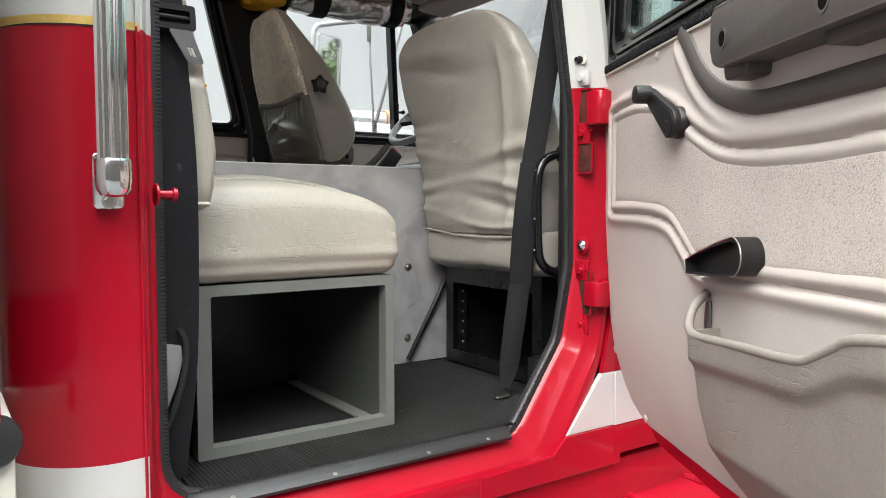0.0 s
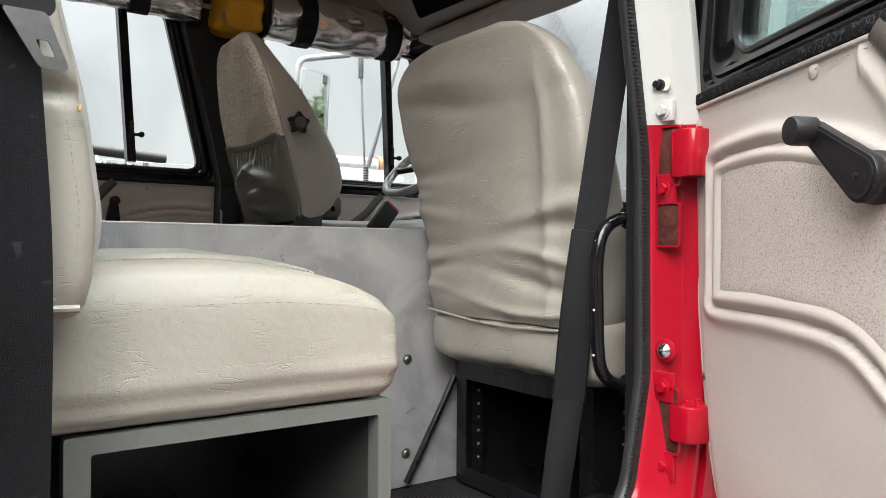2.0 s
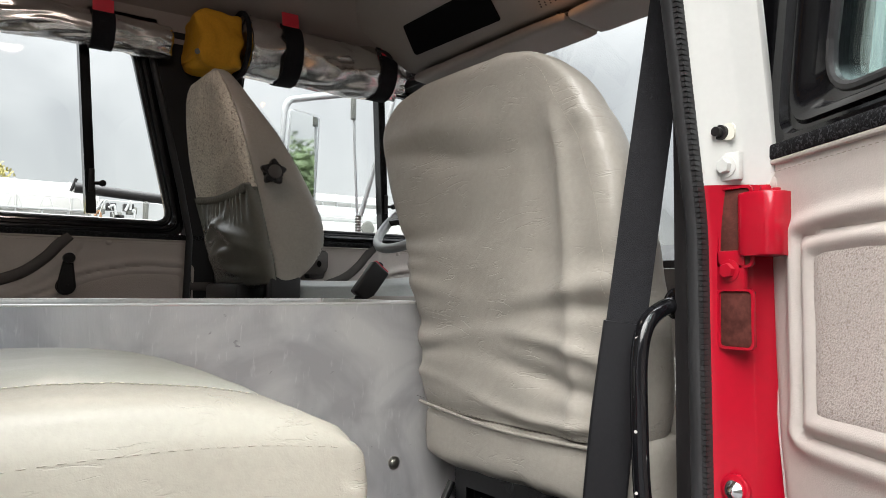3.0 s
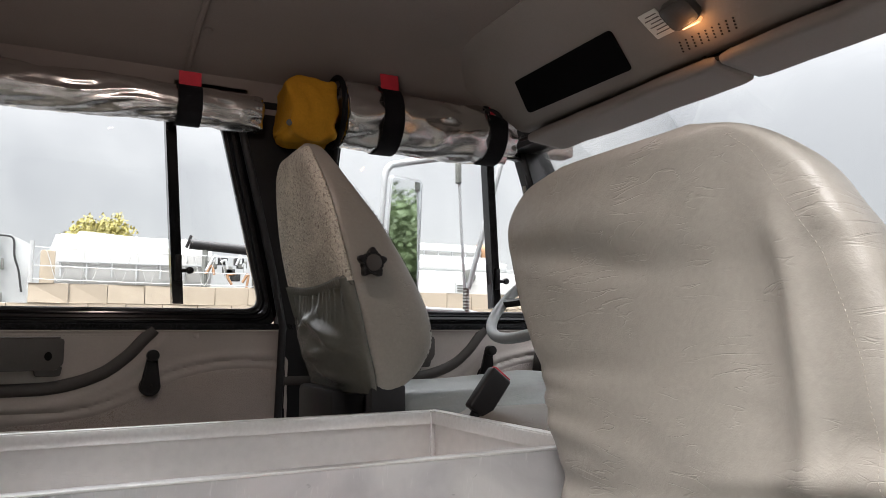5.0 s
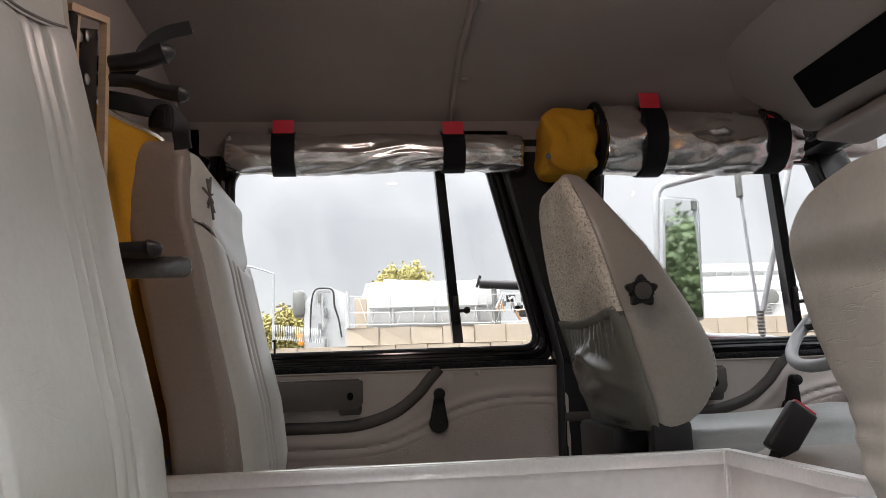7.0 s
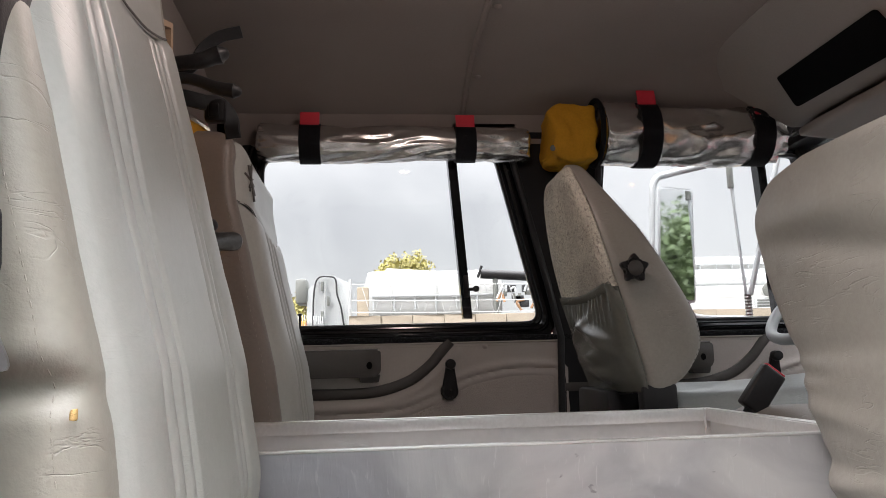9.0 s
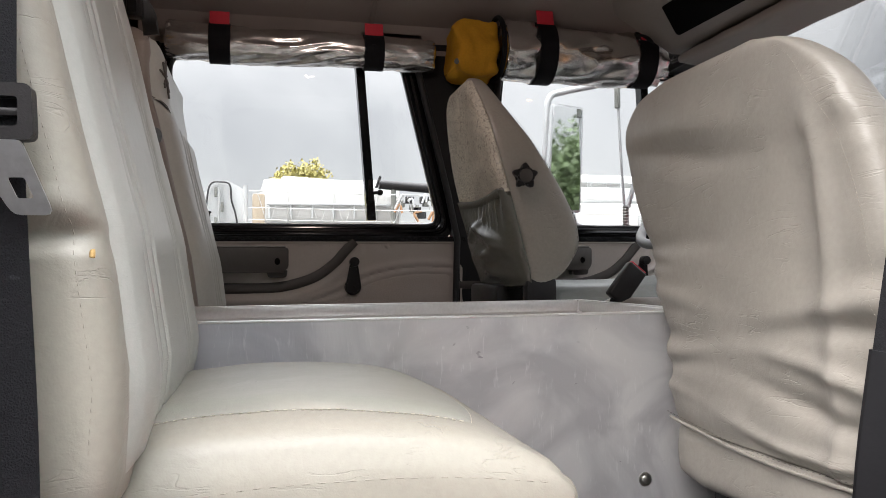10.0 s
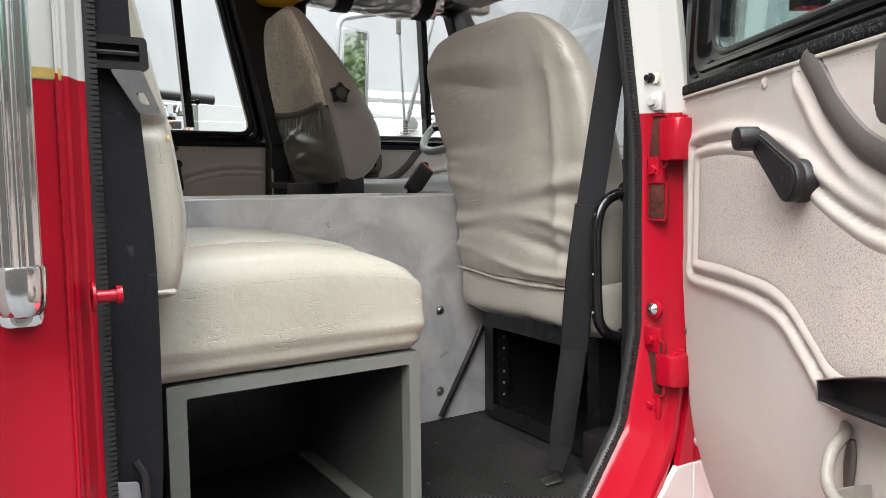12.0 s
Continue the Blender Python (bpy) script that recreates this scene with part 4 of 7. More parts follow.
part("front_pillar", bm, PLASTIC, left_ob, "black front pillar")
bm = bmesh.new()
prism(bm, [(1.06, 1.0), (1.25, 1.0), (1.25, 1.75), (0.86, 2.45), (0.76, 2.45), (1.05, 1.80)], 0.0, 0.07, lambda a, b, d: Vector((a, 0.0 + 0.04 * max(0, b - 1.8) + d, b)), 0.008)
part("front_pillar", bm, PLASTIC, right_ob, "black front pillar")

# windscreen, header and dash
ws_bm = bmesh.new()
prism(ws_bm, fillet([(0.08, 0.0), (1.92, 0.0), (1.88, 1.0), (0.12, 1.0)], 0.05, 5), 0.0, 0.006, lambda a, b, d: Vector((1.20 - 0.40 * b + d, a, 1.76 + 0.66 * b)))
ws = setting("window_1", ws_bm, GLASS, "wide clear windscreen of the cab", "window")
ws.visible_shadow = False
bm = bmesh.new()
bx(bm, 0.74, 0.86, 0.05, 1.93, 2.395, 2.47, 0.01)
part("windscreen_header", bm, PLASTIC, ws, "dark trim above the windscreen")
bm = bmesh.new()
bx(bm, 1.21, 1.28, 0.0, 1.98, 0.95, 1.77, 0.01)
part("firewall", bm, RED, ws)


# ---- rear seats ----
def back_line(z):
    """x of the backrest's front edge at height z."""
    return interp(z, [1.45, 1.54, 1.61, 1.73, 1.845, 2.0, 2.17, 2.28, 2.4], [-0.775, -0.770, -0.766, -0.783, -0.812, -0.848, -0.892, -0.905, -0.915])


def drape(bm, pts, way):
    """Points cast along a direction onto a mesh, a hair above it."""
    tree_ = BVHTree.FromBMesh(bm)
    out = []
    for p in pts:
        q, nrm, _, _ = tree_.ray_cast(Vector(p), Vector(way))
        if q is not None:
            out.append(q - Vector(way) * 0.0003)
    return out


def rear_seat(y0, y1, cy0, cy1, base, label, dx=0.0, bulge=0.0, thick=0.20, seam_z=2.165, top=2.345):
    def back_front(z):
        return back_line(z) + dx * interp(z, [1.6, 2.1, 2.25], [1.0, 0.9, 0.3])

    seat = thing("rear_passenger_seat", ((-0.6), (y0 + y1) / 2, FLOOR), label, "seat", "rear seats")

    def dome(u, p):
        k = (1 - u.x ** 2) * (1 - abs(u.y) ** 2.5)
        q = p.copy()
        if u.z > 0.2:
            q.z += (0.030 * (1 - min(1, abs(u.x + 0.1)) ** 2.2) + 0.026 * (1 - min(1, abs(u.x + 0.25)) ** 2.2) * (1 - abs(u.y) ** 3)) * (u.z - 0.2) / 0.8
            q.z -= 0.012 * max(0, u.x) ** 3
        if u.x > 0.3:
            q.x += (0.012 * (1 - u.z ** 2) + 0.003 * math.exp(-((u.z + 0.28) / 0.12) ** 2) - 0.003 * math.exp(-((u.z + 0.8) / 0.22) ** 2)) * (u.x - 0.3)
        if u.y < -0.5:
            q.y += 0.004 * math.exp(-((u.z + 0.80) / 0.22) ** 2) - 0.005 * math.exp(-((u.z + 0.28) / 0.12) ** 2) * (0.4 + 0.6 * max(0, u.x))
            q.y -= 0.007 * (1 - u.z ** 2) + 0.012 * max(0, -u.z) * max(0, -u.x) ** 2 - 0.004 * math.exp(-((u.z + 0.45) / 0.15) ** 2)
        q.z += 0.004 * fbm(p.x, p.y, p.z, 9) * k
        q.x += 0.002 * fbm(p.x + 3, p.y, p.z, 14)
        q.y += 0.0035 * fbm(p.x, p.y + 5, p.z, 11) * (1 if abs(u.y) > 0.6 else 0)
        return q

    bm = soft(-0.845, -0.372, cy0, cy1, 1.368, 1.508, 0.022, 22, dome)
    edge = drape(bm, [(x, cy0 - 0.1, 1.486 + 0.020 * (1 - abs(2 * (x + 0.60) / 0.44) ** 2.2)) for x in np.linspace(-0.80, -0.39, 60)], (0, 1, 0))
    top_bm = bmesh.new()
    tree_ = BVHTree.FromBMesh(bm)

    def on_top(s, t):
        x, y = -0.835 + 0.375 * s, cy0 + 0.062 + (cy1 - cy0 - 0.124) * t
        x += 0.03 * math.sin(math.pi * t) * s
        e = max(0.0, min(1, (1 - s) * 9, t * 9, (1 - t) * 9))
        q = tree_.ray_cast(Vector((x, y, 2.0)), Vector((0, 0, -1)))[0]
        return q + Vector((0, 0, 0.0008 + 0.006 * e ** 0.5))

    lattice(top_bm, on_top, 40, 40)
    rim = [on_top(1.0, k / 30) for k in range(31)]
    near_rim = [on_top(k / 30, 0.0) for k in range(31)]
    cushion = part("seat_cushion", bm, VINYL, seat, "beige vinyl seat cushion with stitched edge", 80)
    stitches(cushion, edge, 0.006, 0.0006, STITCH_MID)
    panel_top = part("top_panel", top_bm, VINYL_SAGE, cushion, "smooth grey-green centre panel of the cushion", 80)
    stitches(panel_top, near_rim, 0.006, 0.0006)
    stitches(panel_top, rim, 0.006, 0.0006)
    # backrest
    bm = bmesh.new()
    rings = []
    zs = [1.497, 1.503, 1.515, 1.54] + list(np.linspace(1.57, 1.69, 6)) + list(np.linspace(1.70, 1.76, 13)) + list(np.linspace(1.78, 2.2, 18)) + [top - 0.05, top - 0.039, top - 0.028, top - 0.019, top - 0.012, top - 0.006, top - 0.002, top]
    n = 44

    def section(z, shrink, wide=0.0, deep=thick):
        xf, xb = back_front(z) - shrink, back_front(z) - deep + shrink * 0.5
        a, b = y0 + shrink - wide, y1 - shrink + wide
        ring = []
        for p in fillet([(xf, a), (xf, b), (xb, b), (xb, a)], [0.030, 0.030, 0.02, 0.02], 10):
            ring.append(Vector((p.x, p.y, z)))
        return ring

    def finish(ring, z):
        out = []
        for p in ring:
            t = (p.y - y0) / (y1 - y0)
            front = 1.0 if p.x > back_front(z) - 0.05 else 0.0
            q = p.copy()
            q.y += 0.003 * fbm(p.x, p.y, z, 12) * (1 - front)
            q.x += 0.002 * fbm(p.x, p.y, z, 10)
            if base:
                near = math.exp(-((p.y - y0) / 0.03) ** 2) * math.exp(-((p.x - back_front(z) + 0.03) / 0.035) ** 2)
                q.y += near * (0.013 * math.exp(-((z - 1.722) / 0.010) ** 2) - 0.003 * math.exp(-((z - 1.745) / 0.012) ** 2))
                q.x -= near * 0.006 * math.exp(-((z - 1.716) / 0.010) ** 2)
            out.append(q)
        return out

    for i, z in enumerate(zs):
        sh = [0.03, 0.012, 0.004, 0.001][i] if i < 4 else interp(z, [top - 0.064, top - 0.039, top - 0.019, top - 0.006, top], [0.0, 0.004, 0.014, 0.030, 0.045])
        ring = section(z, sh)
        rings.append(finish(ring, z))
    loft(bm, rings)
    edge_line = drape(bm, [(back_front(z) - 0.020, y0 - 0.1, z) for z in np.linspace(1.56, seam_z, 80)], (0, 1, 0))
    # the far backrest takes the darkened vinyl in place of real shade
    back = part("backrest", bm, VINYL if base else VINYL_SHADED, seat, "beige vinyl backrest sides" if base else "beige vinyl backrest sides, darkened for shade", 50)
    # pleated front face
    bm = bmesh.new()

    def pleat(s, t):
        y = y0 + 0.032 + (y1 - y0 - 0.064) * s
        z = 1.53 + (seam_z - 0.002 - 0.07 * math.sin(math.pi * s) - 1.53) * t
        w = 0.0
        for c in (0.20, 0.26, 0.32, 0.68, 0.74, 0.80):
            w -= 0.006 * math.exp(-((s - c) / 0.008) ** 2)
        w += (0.010 + bulge) * math.sin(math.pi * s) ** 0.6
        if s < 0.2 or s > 0.8:
            w += 0.007 * math.sin(math.pi * min(s, 1 - s) / 0.2)
        e = min(1, t * 12, 0.5 + (1 - t) * 30)
        lip = min(1, s * 30, (1 - s) * 30)
        return Vector((back_front(z) - 0.004 + (0.006 + w) * e ** 0.5 * lip ** 0.7 + 0.0015 * fbm(y, z, 0, 9) * lip, y, z))

    lattice(bm, pleat, 90, 50)
    part("front_panel", bm, VINYL_COOL, back, "worn vinyl front with sewn pleats", 60)
    # headrest front
    bm = bmesh.new()

    def head(s, t):
        y = y0 + 0.030 + (y1 - y0 - 0.060) * s
        z = seam_z - 0.003 + (top - 0.025 - seam_z) * t - 0.07 * math.sin(math.pi * s) * (1 - t)
        e = max(0.0, min(1, s * 9, (1 - s) * 9, 0.6 + t * 3, (1 - t) * 5))
        return Vector((back_front(z) - 0.004 + (0.006 + 0.010 + bulge * 0.6) * e ** 0.5 * (1 - 0.3 * t) + 0.0015 * fbm(y, z, 3, 9), y, z))

    lattice(bm, head, 50, 24)
    hr = part("headrest", bm, VINYL_COOL, seat, "padded vinyl headrest with a sewn seam", 60)
    bm = bmesh.new()
    tube(bm, [head(k / 30, 0.02) for k in range(31)], 0.0016, 8)
    part("seam", bm, STITCH_DARK, hr)
    if not base:
        bm = bmesh.new()
        for k in range(5):
            a = k * 1.257 + 0.4
            tube(bm, [head(0.10 + 0.05 * math.cos(a), 0.5 + 0.22 * math.sin(a)) + Vector((0.002, 0, 0)), head(0.10, 0.5) + Vector((0.002, 0, 0)), head(0.10 + 0.03 * math.cos(a + 0.7), 0.5 + 0.3 * math.sin(a + 0.7)) + Vector((0.002, 0, 0))], 0.0025, 6)
        part("embroidered_mark", bm, STITCH_DARK, hr, "small dark embroidered mark")
    # row of stitches down the front edge and round the bottom hem
    stitches(back, edge_line, 0.006, 0.0005, STITCH_MID)
    stitches(back, [(x, y0 - 0.001, 1.522) for x in np.linspace(-0.86, -0.795, 12)], 0.008)
    if base:
        bm = bmesh.new()
        tube(bm, [(x, y0 + 0.004, 1.512) for x in np.linspace(-0.90, -0.785, 12)], 0.004, 8)
        part("hem", bm, VINYL, back)
    return seat


rear_seat(0.10, 0.66, 0.186, 0.662, True, "beige vinyl rear seat with worn, torn backrest edge")
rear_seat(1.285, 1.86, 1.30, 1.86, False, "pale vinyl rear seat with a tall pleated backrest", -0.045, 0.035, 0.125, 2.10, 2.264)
# tear in the near backrest
FOAM = material("yellowed_foam", (0.55, 0.36, 0.14), 0.9, var=0.4, fine=200, bump=1.0)
near_seat = bpy.data.objects["rear_passenger_seat"]
bm = soft(-0.789, -0.785, 0.0995, 0.104, 1.703, 1.709, 0.0015, 4, lambda u, p: p + Vector((0, 0, 0.002 * fbm(p.x, p.y, p.z, 200))))
part("foam_tear", bm, FOAM, near_seat, "small tear showing yellow foam")

# ---- storage box under the near seat ----
store = thing("storage_box", (-0.58, 0.4, FLOOR), "open grey steel storage box under the rear seat", "storage box")
X0, X1, Y0, Y1, Z0, Z1 = -0.785, -0.376, 0.190, 0.665, FLOOR, 1.366
bm = bmesh.new()
wdt = 0.027
ringed(bm, fillet([(X0 + wdt, Z0 + wdt * 0.75), (X1 - wdt * 0.75, Z0 + wdt * 0.75), (X1 - wdt * 0.75, Z1 - wdt * 0.75), (X0 + wdt, Z1 - wdt * 0.75)], 0.004, 3),
       fillet([(X0, Z0), (X1, Z0), (X1, Z1), (X0, Z1)], 0.004, 3), 0.0, 0.028, lambda a, b, d: Vector((a, Y0 + d, b)))
part("front_frame", bm, STEEL_GREY, store, "grey painted steel front frame, chipped")
# inside panels are set darker than the grey front frame
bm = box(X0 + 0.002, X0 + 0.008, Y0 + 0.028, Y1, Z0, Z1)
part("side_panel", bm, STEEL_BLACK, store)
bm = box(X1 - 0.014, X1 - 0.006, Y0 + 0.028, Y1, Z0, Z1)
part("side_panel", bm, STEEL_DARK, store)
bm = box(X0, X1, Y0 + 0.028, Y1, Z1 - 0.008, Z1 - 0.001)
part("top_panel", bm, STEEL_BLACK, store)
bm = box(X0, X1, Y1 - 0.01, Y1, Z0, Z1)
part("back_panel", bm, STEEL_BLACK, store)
bm = box(X1 - 0.045, X1 - 0.014, Y0 + 0.028, Y1 - 0.01, Z0, Z0 + 0.006, 0.001)
part("floor_angle", bm, STEEL_GREY, store)

# ---- aluminium centre console ----
console = thing("centre_console", (-0.45, 0.97, FLOOR), "open-topped scuffed aluminium box between the seats", "console")
CX0, CX1, CY0, CY1, CZ = -1.06, 0.113, 0.692, 1.250, 1.618
for name, a in (("near_panel", (CX0, CX1, CY0, CY0 + 0.004)), ("far_panel", (CX0, CX1, CY1 - 0.004, CY1)), ("front_panel", (CX1 - 0.004, CX1, CY0 + 0.004, CY1 - 0.004)),
                ("rear_panel", (CX0, CX0 + 0.004, CY0 + 0.004, CY1 - 0.004))):
    bm = box(a[0], a[1], a[2], a[3], FLOOR, CZ - 0.001)
    pan = part(name, bm, ALUMINIUM if name == "near_panel" else ALU_INNER, console)
    if name == "near_panel":
        for x, z in ((-0.026, 1.33), (-0.028, 1.123), (-0.34, 1.12), (-0.70, 1.12)):
            bm = bmesh.new()
            disc(bm, (x, CY0, z), (0, -1, 0), 0.012, 0.0015, 18)
            disc(bm, (x, CY0 - 0.0015, z), (0, -1, 0), 0.007, 0.003, 14, 0.001)
            part("bolt", bm, BOLT, pan)
for a, b in (((CX0, CX1, CY0 - 0.001, CY0 + 0.017), "rim"), ((CX0, CX1, CY1 - 0.017, CY1 + 0.002), "rim")):
    bm = box(a[0], a[1], a[2], a[3], CZ - 0.003, CZ + 0.0005, 0.001)
    part("rim", bm, ALU_EDGE, console)
bm = box(CX0, CX1 - 0.004, CY1 - 0.020, CY1 - 0.016, CZ - 0.026, CZ - 0.002, 0.001)
part("rim_lip", bm, ALU_EDGE, console)
bm = box(CX1 - 0.018, CX1 + 0.002, CY0 + 0.017, CY1 - 0.017, CZ - 0.003, CZ + 0.0005, 0.001)
part("rim", bm, ALU_EDGE, console)
bm = box(CX1 - 0.021, CX1 - 0.017, CY0 + 0.017, CY1 - 0.020, CZ - 0.026, CZ - 0.002, 0.001)
part("rim_lip", bm, ALU_EDGE, console)
bm = bmesh.new()
tube(bm, [(CX1 - 0.02, CY1 - 0.02, z) for z in np.linspace(1.485, CZ, 30)], [0.0025 + 0.0012 * random.random() for _ in range(30)], 7)
part("weld_bead", bm, ALU_EDGE, console)
# unseen bottom, set high and bright to bounce light up the inner panels
bm = box(CX0 + 0.004, CX1 - 0.004, CY0 + 0.004, CY1 - 0.004, 1.484, 1.490)
part("bounce_tray", bm, ALU_INNER, console)
# floor brace rod beside the panel
rod = bmesh.new()
tube(rod, [(0.09, 0.672, 1.285), (0.05, 0.675, 1.21), (-0.035, 0.678, 1.062)], 0.0075, 10)
rod_ob = tagged(part("brace_rod", rod, STEEL_BLACK), "slim black steel brace rod on the floor", "rod")

# ---- front seats ----
def lofted_back(secs, n_sub=5, side=12, rr=0.05, extra=None, count=72):
    """secs: z, x rear, x front, y low, y high."""
    z, xr, xf, ya, yb = (list(c) for c in zip(*secs))
    line = smooth_line([(a, b, c) for a, b, c in zip(z, xr, xf)], n_sub)
    line2 = smooth_line([(a, b, c) for a, b, c in zip(z, ya, yb)], n_sub)
    rings = []
    for p, q in zip(line, line2):
        zz, x0, x1, a, b = p.x, p.y, p.z, q.y, q.z
        r = min(rr, (x1 - x0) * 0.45, (b - a) * 0.45)
        ring = []
        corners = [(x0, b), (x0, a), (x1, a), (x1, b)]
        f = fillet(corners, [r * 0.8, r * 0.8, r, r], 6)
        for i, c in enumerate(f):
            ring.append(c)
            nxt = f[(i + 1) % len(f)]
            d = (nxt - c).length
            if d > 0.06:
                k = side if abs(nxt.y - c.y) > abs(nxt.x - c.x) else 4
                for m in range(1, k):
                    ring.append(c.lerp(nxt, m / k))
        rings.append((zz, ring))
    out = []
    for zz, ring in rings:
        pts = resample_loop(ring, count)
        out.append([extra(Vector((p.x, p.y, zz)), (zz, p)) if extra else Vector((p.x, p.y, zz)) for p in pts])
    return out


def resample_loop(ring, n):
    pts = [Vector((p[0], p[1])) for p in ring]
    pts.append(pts[0])
    d = [0.0]
    for a, b in zip(pts, pts[1:]):
        d.append(d[-1] + (b - a).length)
    xs, ys = [p.x for p in pts], [p.y for p in pts]
    return [Vector((interp(d[-1] * k / n, d, xs), interp(d[-1] * k / n, d, ys))) for k in range(n)]


# passenger seat
pseat = thing("front_passenger_seat", (0.2, 0.44, FLOOR), "front passenger seat in a creased grey vinyl cover", "seat", "front seats")
PSEC = [(1.437, 0.004, 0.115, 0.180, 0.652), (1.47, -0.004, 0.120, 0.172, 0.660), (1.54, -0.004, 0.118, 0.168, 0.668), (1.62, -0.008, 0.108, 0.168, 0.680), (1.70, -0.012, 0.093, 0.172, 0.700),
        (1.78, -0.018, 0.072, 0.180, 0.722), (1.85, -0.026, 0.050, 0.197, 0.738), (1.91, -0.034, 0.027, 0.226, 0.738), (1.95, -0.038, 0.010, 0.258, 0.716), (1.98, -0.038, -0.004, 0.305, 0.672), (1.997, -0.032, -0.012, 0.37, 0.60)]


def creases(p, info):
    z = p.z
    q = p.copy()
    back = max(0.0, min(1.0, (0.03 - p.x) / 0.03))
    folds = 0.0
    for zc, amp, w in ((1.475, 0.006, 0.010), (1.52, -0.008, 0.014), (1.555, 0.007, 0.012), (1.60, -0.006, 0.015), (1.645, 0.005, 0.016), (1.71, -0.003, 0.02), (1.90, 0.006, 0.03), (1.865, -0.005, 0.02)):
        zz = zc + 0.022 * math.sin(p.y * 9 + zc * 31) + 0.015 * (p.y - 0.4)
        folds += amp * math.exp(-((z - zz) / w) ** 2)
    q.x -= back * (1.45 * folds * (0.55 + 0.45 * math.sin(p.y * 13 + z * 7)) + 0.004 * fbm(p.x, p.y, z, 7))
    low = max(0.0, min(1.0, (1.93 - z) / 0.08))
    rim = 0.268 + 0.05 * max(0.0, z - 1.75)
    q.x -= back * low * (0.007 * math.exp(-((p.y - rim) / 0.013) ** 2) - 0.005 * math.exp(-((p.y - rim - 0.05) / 0.03) ** 2))
    far = math.exp(-((p.y - 0.69) / 0.07) ** 2) * max(0.0, min(1.0, (1.80 - z) / 0.1))
    q.x -= back * far * 0.002 * math.sin(z * 128 + 2.2 * math.sin(z * 37) + 14 * (0.7 - p.y))
    q.y += far * 0.001 * math.sin(z * 128 + 2.2 * math.sin(z * 37))
    q.y += (1 - back) * 0.004 * fbm(p.x, p.y, z, 9) + 0.003 * fbm(0.3, p.y, z, 12)
    return q


bm = bmesh.new()
loft(bm, lofted_back(PSEC, 14, 26, extra=creases, count=120))
seam_pts = drape(bm, [(-0.3, interp(z, [1.45, 1.55, 1.75, 1.85, 1.95, 1.985], [0.20, 0.198, 0.210, 0.236, 0.290, 0.335]), z) for z in np.linspace(1.45, 1.975, 70)], (1, 0, 0))
pback = part("backrest_cover", bm, VINYL_GREY, pseat, "loose grey vinyl slip cover with horizontal folds", 70)
bm = bmesh.new()
hem = [Vector((0.002 + (0.0 if y < 0.64 else 0.002), y, 1.440 - 0.012 * (0.64 - y) / 0.46 + 0.006 * math.sin(y * 11))) for y in np.linspace(0.648, 0.185, 30)]
tube(bm, [p + Vector((-0.004, 0, 0)) for p in hem], 0.003, 8)
part("hem", bm, VINYL_GREY, pback)
stitches(pback, [p + Vector((-0.010, 0, 0.010)) for p in hem], 0.008, 0.0006, STITCH_DARK)
stitches(pback, seam_pts, 0.004, 0.0006, STITCH_MID, "seam")
# lower cushion below the cover
def low_shape(u, p):
    q = p.copy()
    q.z += 0.010 * fbm(p.x, p.y, 2, 6) * (1 if u.z < 0 else 0)
    q.x -= 0.010 * (1 - u.z ** 2) * max(0, -u.x) + 0.004 * fbm(p.x, p.y, p.z, 12)
    q.x += 0.008 * math.exp(-((p.y - 0.395) / 0.006) ** 2) * max(0, -u.x)
    return q


bm = soft(0.012, 0.14, 0.165, 0.652, 1.338, 1.452, 0.03, 18, low_shape)
part("lower_back", bm, VINYL_GREY, pseat, "grey vinyl lower back cushion", 80)
bm = soft(0.10, 0.55, 0.165, 0.655, 1.345, 1.50, 0.035, 14, lambda u, p: p + Vector((0, 0, 0.02 * (1 - u.x ** 2) * (1 - u.y ** 2) * max(0, u.z))))
part("seat_cushion", bm, VINYL_GREY, pseat, "", 80)

# driver seat
dseat = thing("driver_seat", (0.15, 1.46, FLOOR), "driver seat with looped fleece back patch and elastic pocket", "seat", "front seats")
DSEC = [(1.660, -0.024, 0.045, 1.262, 1.672), (1.70, -0.034, 0.085, 1.250, 1.680), (1.755, -0.050, 0.112, 1.246, 1.682), (1.82, -0.066, 0.104, 1.246, 1.680), (1.90, -0.088, 0.068, 1.250, 1.676), (1.98, -0.106, 0.024, 1.262, 1.676),
        (2.05, -0.118, -0.016, 1.284, 1.670), (2.11, -0.127, -0.050, 1.318, 1.657), (2.16, -0.134, -0.075, 1.357, 1.634), (2.195, -0.134, -0.088, 1.395, 1.598), (2.212, -0.128, -0.097, 1.43, 1.560), (2.219, -0.120, -0.102, 1.47, 1.52)]


def d_extra(p, info):
    q = p.copy()
    q.x += 0.002 * fbm(p.x, p.y, p.z, 9)
    q.y += 0.002 * fbm(p.x + 2, p.y, p.z, 9)
    return q


bm = bmesh.new()
loft(bm, lofted_back(DSEC, 6, rr=0.035, extra=d_extra))
dback = part("backrest_cover", bm, VINYL_GREY, dseat, "grey vinyl seat back cover", 70)
d_rear = smooth_line([(s[0], s[1], 0) for s in DSEC], 8)
d_side = smooth_line([(s[0], s[3], s[4]) for s in DSEC], 8)
dz, dxr = [q.x for q in d_rear], [q.y for q in d_rear]
dya, dyb = [q.y for q in d_side], [q.z for q in d_side]


